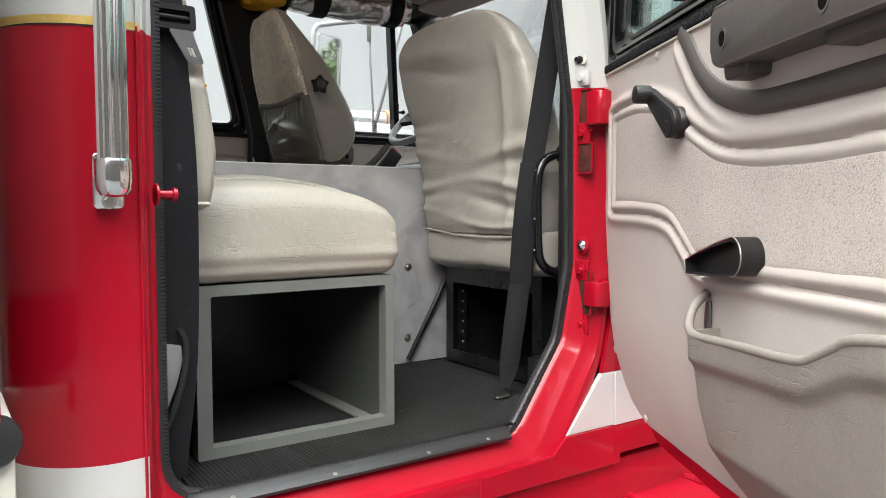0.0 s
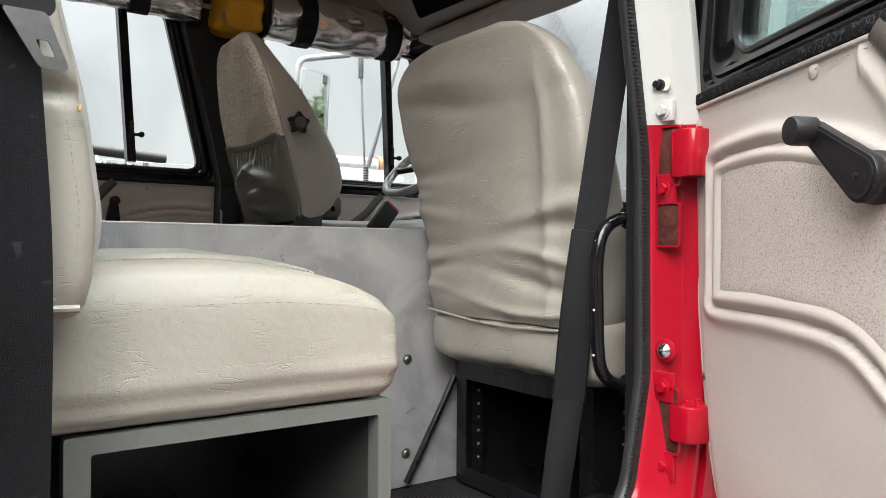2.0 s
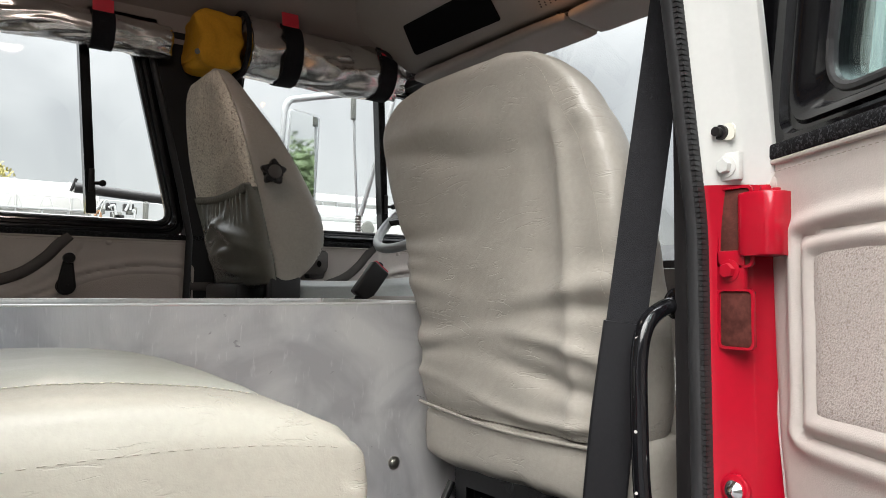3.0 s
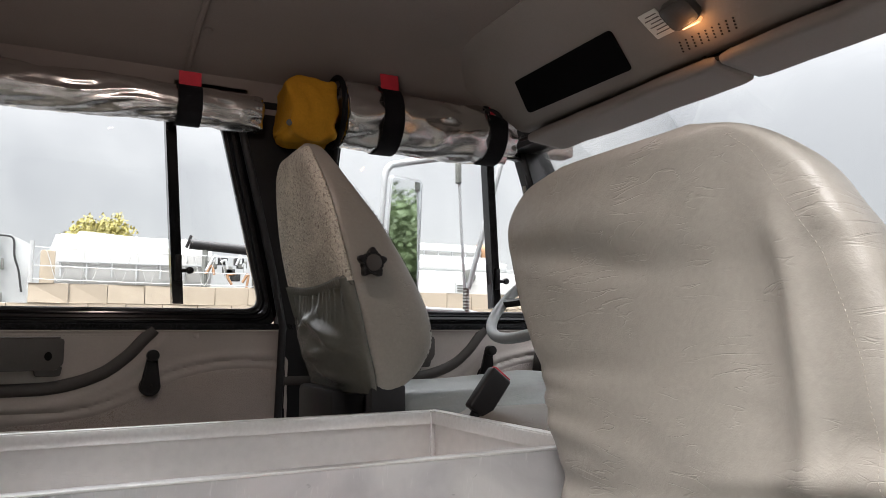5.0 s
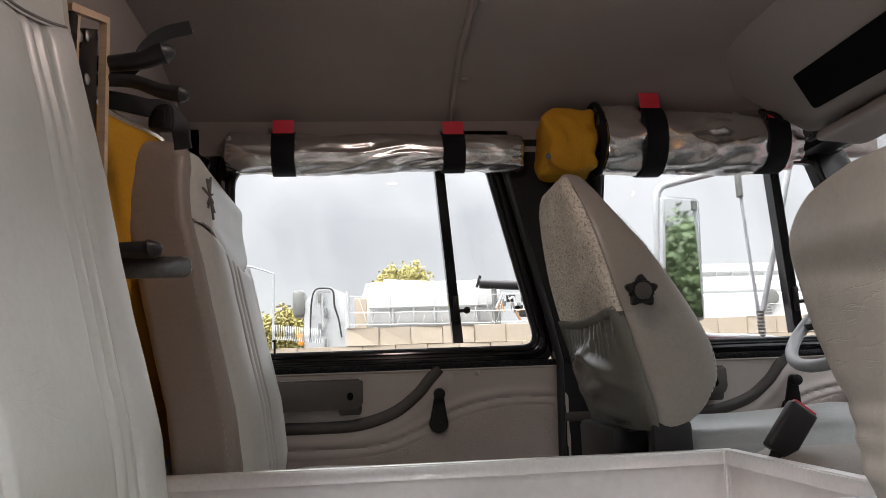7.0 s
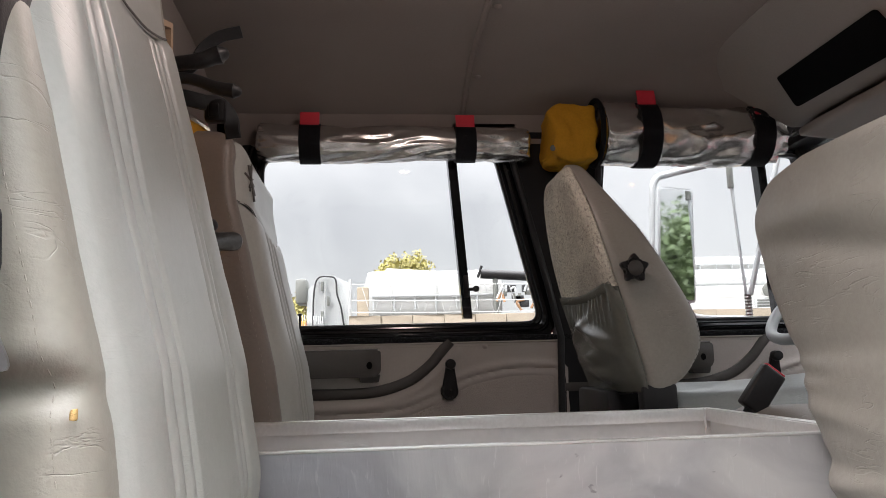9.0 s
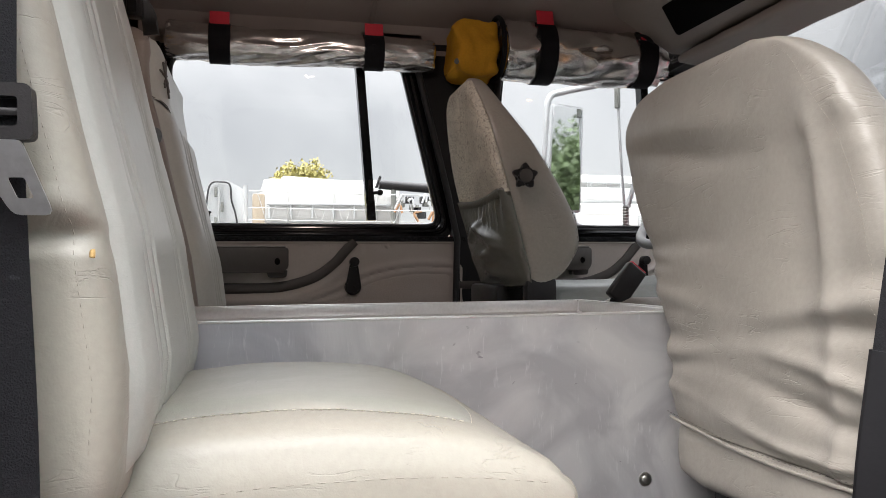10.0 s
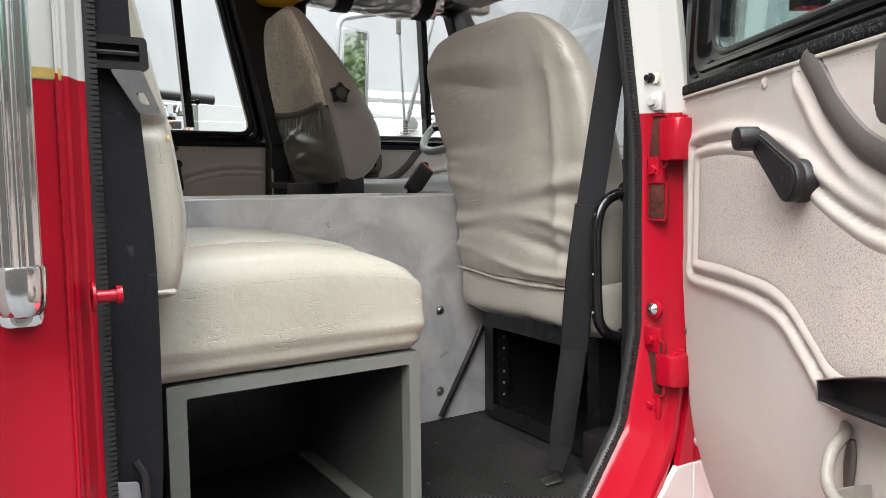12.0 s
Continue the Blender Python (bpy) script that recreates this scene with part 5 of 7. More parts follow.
def d_skin(s, z, out):
    """A point on the rear of the seat back, s from its far edge round the near corner."""
    x0, a, b = interp(z, dz, dxr), interp(z, dz, dya), interp(z, dz, dyb)
    r = min(0.030, (b - a) * 0.4)
    flat, arc = b - a - 1.4 * r, 0.85 * r
    k = s * (flat + arc)
    if k <= flat:
        return Vector((x0 - out, b - 0.4 * r - k, z))
    w = (k - flat) / r
    return Vector((x0 + r - (r + out) * math.cos(w), a + r - (r + out) * math.sin(w), z))


bm = bmesh.new()


def fleece(s, t):
    z = 1.888 + (2.200 - 1.888) * t
    e = max(0.0, min(1, s * 14, (1 - s) * 14, (1 - t) * 12))
    q = d_skin(s, z, 0.0)
    loops = 0.0034 * noise.noise((q.y * 210, q.z * 210, q.x * 210)) + 0.0014 * noise.noise((q.y * 420, q.z * 420, 3.0))
    return d_skin(s, z - 0.014 * math.sin(math.pi * s) * (1 - t), 0.007 + 0.005 * e ** 0.5 + loops * e)


lattice(bm, fleece, 150, 130, (0.004, 0, 0))
part("fleece_patch", bm, FLEECE, dback, "beige looped fleece patch", 180)
bm = bmesh.new()


def pocket_sheet(s, t):
    z = 1.655 + (1.896 - 1.655) * t
    gather = 0.008 * math.sin(s * 88 + 2 * math.sin(s * 17)) * max(0, (t - 0.6) / 0.4) ** 1.4
    edge = math.sin(math.pi * s) ** 0.6
    belly = 0.026 * math.sin(math.pi * min(1, t / 0.95)) ** 0.8 * edge
    folds = 0.0
    for sc, tc, amp, w, slope in ((0.30, 0.62, 0.010, 0.05, 0.9), (0.62, 0.60, 0.010, 0.05, -0.8), (0.50, 0.36, 0.012, 0.06, 0.25), (0.80, 0.42, 0.010, 0.06, -0.9), (0.18, 0.35, 0.008, 0.06, 0.8), (0.55, 0.16, 0.010, 0.05, -0.2)):
        d = (t - tc) - slope * (s - sc) * 0.6
        folds += 1.25 * amp * math.exp(-(d / (1.1 * w)) ** 2) * math.exp(-((s - sc) / 0.26) ** 2)
    out = 0.009 + belly + gather + folds * edge
    return d_skin(s, z - 0.014 * math.sin(math.pi * s) * t - 0.008 * math.sin(math.pi * s) * (1 - t), out)


lattice(bm, pocket_sheet, 130, 60, (0.003, 0, 0))
pocket_ob = part("back_pocket", bm, POCKET, dback, "sagging shiny vinyl map pocket with gathered elastic", 180)
bm = bmesh.new()
rows = []
for k in range(241):
    s = k / 240
    g = 0.0032 * math.sin(s * 190)
    k_end = min(1.0, s * 14, (1 - s) * 14) ** 0.5
    rows.append([d_skin(s, 1.889 + h - 0.014 * math.sin(math.pi * s), 0.004 + (0.006 + o + g) * k_end) for h, o in ((-0.010, 0.0), (-0.009, 0.004), (-0.003, 0.0065), (0.004, 0.0065), (0.010, 0.004), (0.011, 0.0))])
loft(bm, rows)
part("elastic_band", bm, POCKET, pocket_ob, "gathered elastic top edge", 180)
# star knob
bm = bmesh.new()
star = []
for k in range(60):
    a = 2 * math.pi * k / 60
    star.append(((0.0255 + 0.0075 * math.cos(5 * a)) * math.cos(a + 0.3), (0.0255 + 0.0075 * math.cos(5 * a)) * math.sin(a + 0.3)))
prism(bm, star, 0.0, 0.020, lambda a, b, d: Vector((-0.045 + a, 1.249 - 0.012 - d, 1.923 + b)), 0.005, 3)
knob_ob = part("star_knob", bm, PLASTIC, dseat, "black five-lobed lumbar knob")
bm = bmesh.new()
disc(bm, (-0.045, 1.217, 1.923), (0, -1, 0), 0.017, 0.003, 24, 0.002)
part("knob_cap", bm, TRIM_DARK, knob_ob)
bm = bmesh.new()
tube(bm, [(-0.045, 1.26, 1.923), (-0.045, 1.236, 1.923)], 0.012, 14)
part("knob_stem", bm, PLASTIC, knob_ob)
# edge stitching of the cover
stitches(dback, [(interp(z, [s[0] for s in DSEC], [s[2] for s in DSEC]) - 0.008, interp(z, dz, dya) + 0.004, z) for z in np.linspace(1.70, 2.10, 40)], 0.008, 0.0008, STITCH_DARK)
# cushion and frame
bm = soft(0.03, 0.56, 1.262, 1.70, 1.50, 1.635, 0.04, 16, lambda u, p: p + Vector((0, 0, 0.03 * (1 - u.y ** 2) * max(0, u.z) + 0.02 * max(0, u.x) * max(0, u.z))))
part("seat_cushion", bm, VINYL_SLATE, dseat, "slate grey vinyl seat cushion", 80)
bm = bmesh.new()
bx(bm, -0.03, 0.05, 1.262, 1.30, 1.50, 1.672, 0.008)
part("recliner_bracket", bm, PLASTIC, dseat, "black recliner bracket")
bm = bmesh.new()
bx(bm, -0.06, 0.02, 1.42, 1.68, 1.48, 1.655, 0.012)
part("back_frame", bm, PLASTIC, dseat, "black seat back frame")
bm = bmesh.new()
tube(bm, smooth_line([(0.0, 1.36, 1.655), (-0.03, 1.44, 1.648), (-0.02, 1.52, 1.66)], 5), 0.006, 8)
part("hose", bm, PLASTIC, dseat)
bm = bmesh.new()
bx(bm, 0.0, 0.5, 1.28, 1.68, FLOOR, 1.50, 0.02)
part("seat_pedestal", bm, PLASTIC, dseat, "black seat base")

# buckle of the driver's belt
buck = thing("belt_buckle", (0.15, 1.13, 1.66), "black seat belt buckle with red release button", "buckle")
def tilt(cx, cy, cz, ang):
    m = pose(cx, cy, cz, 0, ang, 0)
    return lambda x, y, z: m @ Vector((x, y, z))


bm = bmesh.new()
bx(bm, -0.026, 0.026, -0.013, 0.013, -0.050, 0.046, 0.006, 3, tilt(0.166, 1.12, 1.660, 38))
part("housing", bm, PLASTIC, buck)
bm = bmesh.new()
bx(bm, -0.022, 0.022, -0.009, 0.006, 0.0445, 0.0495, 0.002, 2, tilt(0.166, 1.12, 1.660, 38))
part("release_button", bm, PINK, buck, "red release button")
bm = bmesh.new()
tube(bm, [(0.137, 1.12, 1.624), (0.130, 1.12, 1.612), (0.125, 1.12, 1.60)], 0.010, 8)
part("stalk", bm, WEBBING, buck)
# engine tunnel trim ahead of the console
bm = soft(0.118, 0.9, 0.70, 1.24, 1.40, 1.625, 0.05, 8)
tagged(part("engine_cover", bm, TRIM_MID), "grey padded engine cover between the front seats", "engine cover")
# ---- black rack under the passenger seat ----
rack = thing("steel_rack", (0.25, 0.45, FLOOR), "empty black steel equipment rack under the front seat", "rack")
RX, RY0, RY1, RZ0, RZ1 = 0.088, 0.246, 0.660, FLOOR + 0.002, 1.335
bm = bmesh.new()
ringed(bm, fillet([(RY0 + 0.034, RZ0 + 0.036), (RY1 - 0.034, RZ0 + 0.036), (RY1 - 0.034, RZ1 - 0.05), (RY0 + 0.034, RZ1 - 0.05)], 0.002, 2),
       fillet([(RY0, RZ0), (RY1, RZ0), (RY1, RZ1), (RY0, RZ1)], 0.002, 2), 0.0, 0.004, lambda a, b, d: Vector((RX + d, a, b)))
part("front_frame", bm, STEEL_BLACK, rack, "scuffed black front frame")
for y in (RY0 + 0.003, RY1 - 0.006):
    bm = box(RX + 0.004, RX + 0.40, y, y + 0.003, RZ0, RZ1)
    side = part("side_panel", bm, STEEL_BLACK, rack)
for y in (RY0 + 0.030, RY1 - 0.034):
    bm = box(RX + 0.02, RX + 0.05, y, y + 0.003, RZ0 + 0.02, RZ1 - 0.03)
    rail = part("rack_rail", bm, STEEL_BLACK, rack)
HOLE = material("bright_hole_edge", (0.35, 0.36, 0.38), 0.5, 0.6, var=0.1)
for k in range(7):
    z = RZ0 + 0.055 + k * 0.03
    bm = bmesh.new()
    disc(bm, (RX + 0.035, RY1 - 0.0345, z), (0, -1, 0), 0.0035, 0.0012, 10)
    part("rack_hole", bm, HOLE if k != 3 else BOLT, rail)
    bm = bmesh.new()
    disc(bm, (RX + 0.085, RY0 + 0.003, z + 0.012), (0, -1, 0), 0.0035, 0.0012, 10)
    part("rack_hole", bm, HOLE, side)
bm = box(RX + 0.004, RX + 0.40, RY0, RY1, RZ1 - 0.004, RZ1)
part("top_panel", bm, STEEL_BLACK, rack)
bm = box(RX + 0.004, RX + 0.40, RY0 + 0.003, RY1 - 0.003, RZ0, RZ0 + 0.003)
part("bottom_panel", bm, STEEL_BLACK, rack)
bm = box(RX + 0.39, RX + 0.40, RY0, RY1, RZ0, RZ1)
part("back_panel", bm, STEEL_BLACK, rack)

# ---- belts and grab handle at the hinge pillar ----
belt = thing("front_seat_belt", (-0.04, 0.225, FLOOR), "black seat belt running from pillar to floor anchor", "seat belt")
up_line = [(0.085, 0.118, 2.36), (0.058, 0.126, 2.15), (0.026, 0.131, 1.97), (-0.004, 0.136, 1.80), (-0.040, 0.141, 1.598)]
bm = bmesh.new()
ribbon(bm, smooth_line(up_line, 5), 0.048, 0.003, (0.75, -0.66, 0.0))
part("webbing", bm, WEBBING, belt, "black ribbed webbing")
low_line = [(-0.039, 0.141, 1.604), (-0.040, 0.163, 1.48), (-0.028, 0.194, 1.325)]
bm = bmesh.new()
ribbon(bm, smooth_line(low_line, 5), 0.054, 0.008, (0.75, -0.66, 0.0))
part("sleeve", bm, SLEEVE, belt, "smooth black vinyl sleeve")
bm = bmesh.new()
ribbon(bm, smooth_line([(-0.028, 0.193, 1.332), (-0.034, 0.208, 1.22), (-0.040, 0.220, 1.12), (-0.046, 0.226, 1.075)], 5), [0.05, 0.05, 0.05, 0.05, 0.05, 0.05, 0.048, 0.048, 0.048, 0.046, 0.045, 0.04, 0.036, 0.032, 0.03, 0.028][:16], 0.006, (0.75, -0.66, 0.0))
part("sleeve", bm, SLEEVE, belt, "black sleeve, frayed near the floor")
bm = bmesh.new()
prism(bm, fillet([(-0.03, -0.012), (0.012, -0.015), (0.022, 0.012), (-0.02, 0.018)], 0.006, 3), 0.0, 0.004, lambda a, b, d: Vector((-0.052 + a, 0.226 + b, FLOOR + 0.003 + d + 0.010 * max(0, a * 20))), 0.001)
part("anchor_plate", bm, BOLT, belt, "bare metal floor anchor")

grab = bmesh.new()
tube(grab, smooth_line([(0.045, 0.118, 1.627), (0.0, 0.116, 1.622), (-0.034, 0.115, 1.602), (-0.047, 0.115, 1.56), (-0.047, 0.115, 1.49), (-0.044, 0.115, 1.42), (-0.036, 0.115, 1.385), (-0.008, 0.116, 1.362), (0.045, 0.118, 1.352)], 6), 0.0105, 12)
grab_ob = tagged(part("grab_handle", grab, BLACK), "black tubular grab handle on the door pillar, paint chipped", "grab handle")
for z in (1.627, 1.352):
    bm = bmesh.new()
    disc(bm, (0.03, 0.117, z), (-1, 0, 0), 0.02, 0.005, 16)
    part("mount", bm, BLACK, grab_ob)
CHIP = material("bare_chip", (0.6, 0.58, 0.55), 0.5, 0.5)
for z, a in ((1.585, 0.012), (1.52, 0.006), (1.48, 0.005), (1.41, 0.005)):
    bm = bmesh.new()
    disc(bm, (-0.0565 + (0.006 if z > 1.57 else 0), 0.1125, z), (-1, -0.4, 0), a * 0.4, 0.0008, 8)
    part("paint_chip", bm, CHIP, grab_ob)

rbelt = thing("rear_seat_belt", (-0.85, 0.06, 1.3), "black rear seat belt with metal tongue hanging by the doorway", "seat belt")
bm = bmesh.new()
ribbon(bm, smooth_line([(-0.862, 0.085, 2.25), (-0.856, 0.078, 2.0), (-0.853, 0.072, 1.83), (-0.851, 0.070, 1.80)], 5), 0.046, 0.003, (1, 0.1, 0))
part("webbing", bm, WEBBING, rbelt)
bm = bmesh.new()
wl_ = smooth_line([(-0.852, 0.078, 1.81), (-0.850, 0.073, 1.70), (-0.846, 0.070, 1.58), (-0.845, 0.072, 1.45), (-0.846, 0.075, 1.28), (-0.852, 0.08, 1.16), (-0.858, 0.085, 1.07)], 6)
ribbon(bm, wl_, [0.048 + 0.018 * math.sin(math.pi * min(1, k / (len(wl_) - 1) * 1.1)) for k in range(len(wl_))], 0.004, (1, 0.05, 0))
part("webbing", bm, WEBBING, rbelt, "wide black lower webbing, dusty")
bm = bmesh.new()
ringed(bm, fillet([(-0.024, -0.010), (0.024, -0.010), (0.024, 0.010), (-0.024, 0.010)], 0.003, 3), fillet([(-0.034, -0.019), (0.034, -0.019), (0.032, 0.019), (-0.032, 0.019)], 0.006, 3), -0.006, 0.006,
       lambda a, b, d: Vector((-0.848 + a, 0.062 + d, 1.800 + b)))
bx(bm, -0.875, -0.821, 0.058, 0.066, 1.797, 1.803, 0.002)
part("slide_buckle", bm, PLASTIC, rbelt, "black slide buckle")
bm = box(-0.874, -0.822, 0.064, 0.069, 1.786, 1.814, 0.001)
part("webbing", bm, WEBBING, rbelt, "webbing threaded through the buckle")
bm = bmesh.new()
ringed(bm, fillet([(-0.004, -0.052), (0.010, -0.052), (0.010, -0.037), (-0.004, -0.037)], 0.002, 3), fillet([(-0.014, -0.064), (0.020, -0.064), (0.022, -0.01), (-0.026, -0.01)], [0.008, 0.008, 0.004, 0.004], 3), -0.0012, 0.0012,
       lambda a, b, d: Vector((-0.838 + a * 0.74 - (b + 0.01) * 0.40, 0.056 + d - b * 0.05, 1.79 + b * 0.92)))
part("tongue", bm, material("worn_belt_steel", (0.50, 0.50, 0.51), 0.28, 1.0, var=0.2, bump=0.1), rbelt, "bright metal belt tongue")
bm = bmesh.new()
prism(bm, fillet([(-0.875, 1.295), (-0.846, 1.288), (-0.842, 1.262), (-0.852, 1.225), (-0.870, 1.19), (-0.88, 1.19)], 0.004, 3), 0.0, 0.003, lambda a, b, d: Vector((a, 0.060 + d + 0.012 * math.sin((b - 1.19) * 30), b)), 0.0008, 1)
part("belt_loop", bm, material("grey_belt_lining", (0.16, 0.155, 0.165), 0.6, var=0.1, bump=0.2), rbelt, "folded grey belt cover")
bm = bmesh.new()
tube(bm, smooth_line([(-0.848, 0.066, 1.315), (-0.838, 0.064, 1.29), (-0.840, 0.064, 1.25), (-0.852, 0.066, 1.20), (-0.866, 0.07, 1.16)], 5), 0.005, 8)
part("cord", bm, SLEEVE, rbelt, "stiff black cord")

# ---- rolled gear over the far windows ----
def foil_roll(x0, x1, yc, zc, r0, r1, label, straps, cap=False):
    roll = thing("gear_roll", ((x0 + x1) / 2, yc, zc), label, "gear bag", "rolled bags")
    bm = bmesh.new()
    rings = []
    n = 150
    for i in range(n + 1):
        t = i / n
        x = x0 + (x1 - x0) * t
        r = r0 + (r1 - r0) * t
        pinch = sum(0.10 * math.exp(-((x - s) / 0.022) ** 2) for s in straps)
        rr = r * (1 - pinch)
        if i in (0, n):
            rr *= 0.9
        ring = []
        for k in range(64):
            a = 2 * math.pi * k / 64
            near_end = math.exp(-(min(x - x0, x1 - x) / 0.03) ** 2)
            w = 1.07 + 0.07 * noise.noise((x * 5, math.cos(a) * 1.3, math.sin(a) * 1.3)) - 0.26 * abs(noise.noise((x * 5.5 + 7, math.cos(a) * 1.9 + x * 6, math.sin(a) * 1.9))) - (0.05 + 0.2 * near_end) * abs(noise.noise((x * 16, math.cos(a) * 3 - x * 12, math.sin(a) * 3)))
            sag = 0.06 * math.sin(x * 11)
            ring.append(Vector((x + 0.006 * noise.noise((a, x * 4, 1)), yc + rr * w * math.cos(a) * 0.9, zc + rr * w * math.sin(a) + sag * 0.05)))
        rings.append(ring)
    loft(bm, rings)
    part("foil_wrap", bm, FOIL, roll, "crumpled silver foil fabric", 70)
    for s in straps:
        bm = bmesh.new()
        t = (s - x0) / (x1 - x0)
        r = (r0 + (r1 - r0) * t) * 1.03
        rings = []
        for k in range(33):
            a = 2 * math.pi * k / 32
            rings.append([Vector((s + dx, yc + (r + h) * math.cos(a) * 0.92, zc + (r + h) * math.sin(a))) for dx, h in ((-0.031, 0), (0.031, 0), (0.031, 0.004), (-0.031, 0.004))])
        loft(bm, rings, caps=False)
        st = part("strap", bm, WEBBING, roll, "black hook-and-loop strap")
        bm = bmesh.new()
        if s > 0.5:
            ribbon(bm, [(s, yc - r * 0.88, zc + r * 0.50), (s, yc - r * 0.80, zc + r * 0.70), (s, yc - r * 0.74, zc + r * 0.88)], 0.058, 0.004, (1, 0, 0))
        else:
            ribbon(bm, [(s, yc - r * 0.55, zc + r * 0.80), (s, yc - r * 0.50, zc + r + 0.012), (s, yc - r * 0.44, zc + r + 0.032)], 0.058, 0.004, (1, 0, 0))
        part("tab", bm, PINK, st, "bright red pull tab")
    return roll


foil_roll(-0.95, -0.125, 1.862, 2.394, 0.058, 0.050, "silver foil gear roll strapped above the rear window", (-0.795, -0.325))
gear = foil_roll(0.09, 0.675, 1.83, 2.414, 0.098, 0.088, "thick silver foil gear roll strapped above the driver window", (0.232, 0.592))
ybag = thing("yellow_bag", (0.0, 1.83, 2.42), "folded yellow canvas bag end beside the silver roll", "bag")
bm = soft(-0.078, 0.070, 1.752, 1.905, 2.315, 2.495, 0.016, 20,
          lambda u, p: p + Vector((0.020 * fbm(p.x, p.y, p.z, 8), 0.022 * fbm(p.x + 4, p.y, p.z, 9), 0.016 * fbm(p.x, p.y + 7, p.z, 10) - 0.02 * max(0, -u.x) ** 2 * u.z)))
part("canvas", bm, YELLOW, ybag, "", 80)
bm = bmesh.new()
tube(bm, [(0.078, 1.83 + 0.094 * math.cos(a), 2.42 + 0.102 * math.sin(a)) for a in np.linspace(0, 2 * math.pi, 32)[:-1]], 0.008, 8, closed=True)
part("binding", bm, WEBBING, ybag, "black bound edge")
bm = bmesh.new()
disc(bm, (-0.074, 1.756, 2.352), (-0.7, -1, 0), 0.009, 0.003, 14)
part("grommet", bm, STEEL_GREY, ybag, "metal grommet")
for x0, x1, z in ((-0.36, -0.155, 2.466), (0.42, 0.60, 2.535)):
    bm = box(x0, x1, 1.90, 1.915, z - 0.008, z + 0.010, 0.003)
    ob = part("mounting_rail", bm, PLASTIC)
    tagged(ob, "thin black mounting rail above the gear roll", "rail")

# ---- overhead console, visors, lamp ----
over = thing("overhead_console", (0.56, 1.0, 2.48), "moulded taupe overhead console above the windscreen", "overhead console")
bm = bmesh.new()
prof = [(0.36, 2.585), (0.44, 2.548), (0.50, 2.513), (0.655, 2.423), (0.672, 2.414), (0.70, 2.415), (0.74, 2.45), (0.74, 2.62), (0.36, 2.62)]
prism(bm, prof, 0.24, 1.745, lambda a, b, d: Vector((a, d, b)), 0.006)
part("shell", bm, OVER_TRIM, over, "taupe moulded shell")
FN = Vector((-0.5, 0, -0.866)).normalized()
FT = Vector((0.866, 0, -0.5))


def face(s, y, d):
    return Vector((0.54, 0, 2.49)) + FT * s + Vector((0, y, 0)) + FN * d


bm = bmesh.new()
prism(bm, fillet([(-0.018, 1.135), (0.108, 1.185), (0.098, 1.63), (-0.018, 1.55)], 0.012, 4), 0.001, 0.004, lambda a, b, d: face(a, b, d))
part("blank_panel", bm, VOID, over, "flat black blank panel")
bm = bmesh.new()
prism(bm, fillet([(-0.018, 0.30), (0.108, 0.25), (0.098, 0.70), (-0.018, 0.65)], 0.012, 4), 0.001, 0.004, lambda a, b, d: face(a, b, d))
part("blank_panel", bm, VOID, over)
for i in range(4):
    for j in range(9):
        bm = bmesh.new()
        disc(bm, face(0.098 + i * 0.0088, 0.865 + j * 0.019 + i * 0.004, 0.0005), FN, 0.0026, 0.001, 8)
        part("speaker_hole", bm, PLASTIC, over)
bm = bmesh.new()
prism(bm, fillet([(-0.01, 0.90), (0.05, 0.905), (0.06, 0.985), (-0.01, 0.98)], 0.012, 4), 0.0, 0.022, lambda a, b, d: face(a, b, d), 0.004)
lampbody = part("map_lamp", bm, TRIM_DARK, over, "dark map lamp housing")
bm = bmesh.new()
prism(bm, fillet([(0.056, 0.006), (0.062, 0.006), (0.062, 0.020), (0.056, 0.020)], 0.002, 3), 0.915, 0.965, lambda a, b, d: face(a, d, b))
part("lens", bm, GLOW, lampbody, "small lit amber lens")
map_light = bpy.data.lights.new("map_glow", "POINT")
map_light.energy, map_light.color, map_light.shadow_soft_size = 0.07, (1.0, 0.45, 0.16), 0.01
new("map_glow", map_light).location = face(0.075, 0.945, 0.035)
bm = bmesh.new()
prism(bm, fillet([(0.0, 1.035), (0.075, 1.04), (0.075, 1.095), (0.0, 1.09)], 0.003, 3), 0.002, 0.004, lambda a, b, d: face(a - 0.012, b - 0.042, d))
lab = part("label_card", bm, PAPER, over, "small printed paper label")
for k in range(6):
    bm = bmesh.new()
    prism(bm, [(0.010 + k * 0.010, 1.042), (0.013 + k * 0.010, 1.042), (0.013 + k * 0.010, 1.075 + 0.01 * (k % 2)), (0.010 + k * 0.010, 1.075 + 0.01 * (k % 2))], 0.0042, 0.0046, lambda a, b, d: face(a - 0.012, b - 0.042, d))
    part("print_line", bm, INK, lab)
bm = bmesh.new()
disc(bm, face(0.05, 1.765, 0.0), FN, 0.032, 0.006, 24)
vent = part("round_sticker", bm, PLASTIC, over, "round black sticker with pale print")
bm = bmesh.new()
for k in range(3):
    prism(bm, [(0.032 + k * 0.014, 1.752), (0.038 + k * 0.014, 1.752), (0.038 + k * 0.014, 1.778), (0.032 + k * 0.014, 1.778)], 0.006, 0.0072, lambda a, b, d: face(a, b, d))
part("print_line", bm, PAPER, vent)
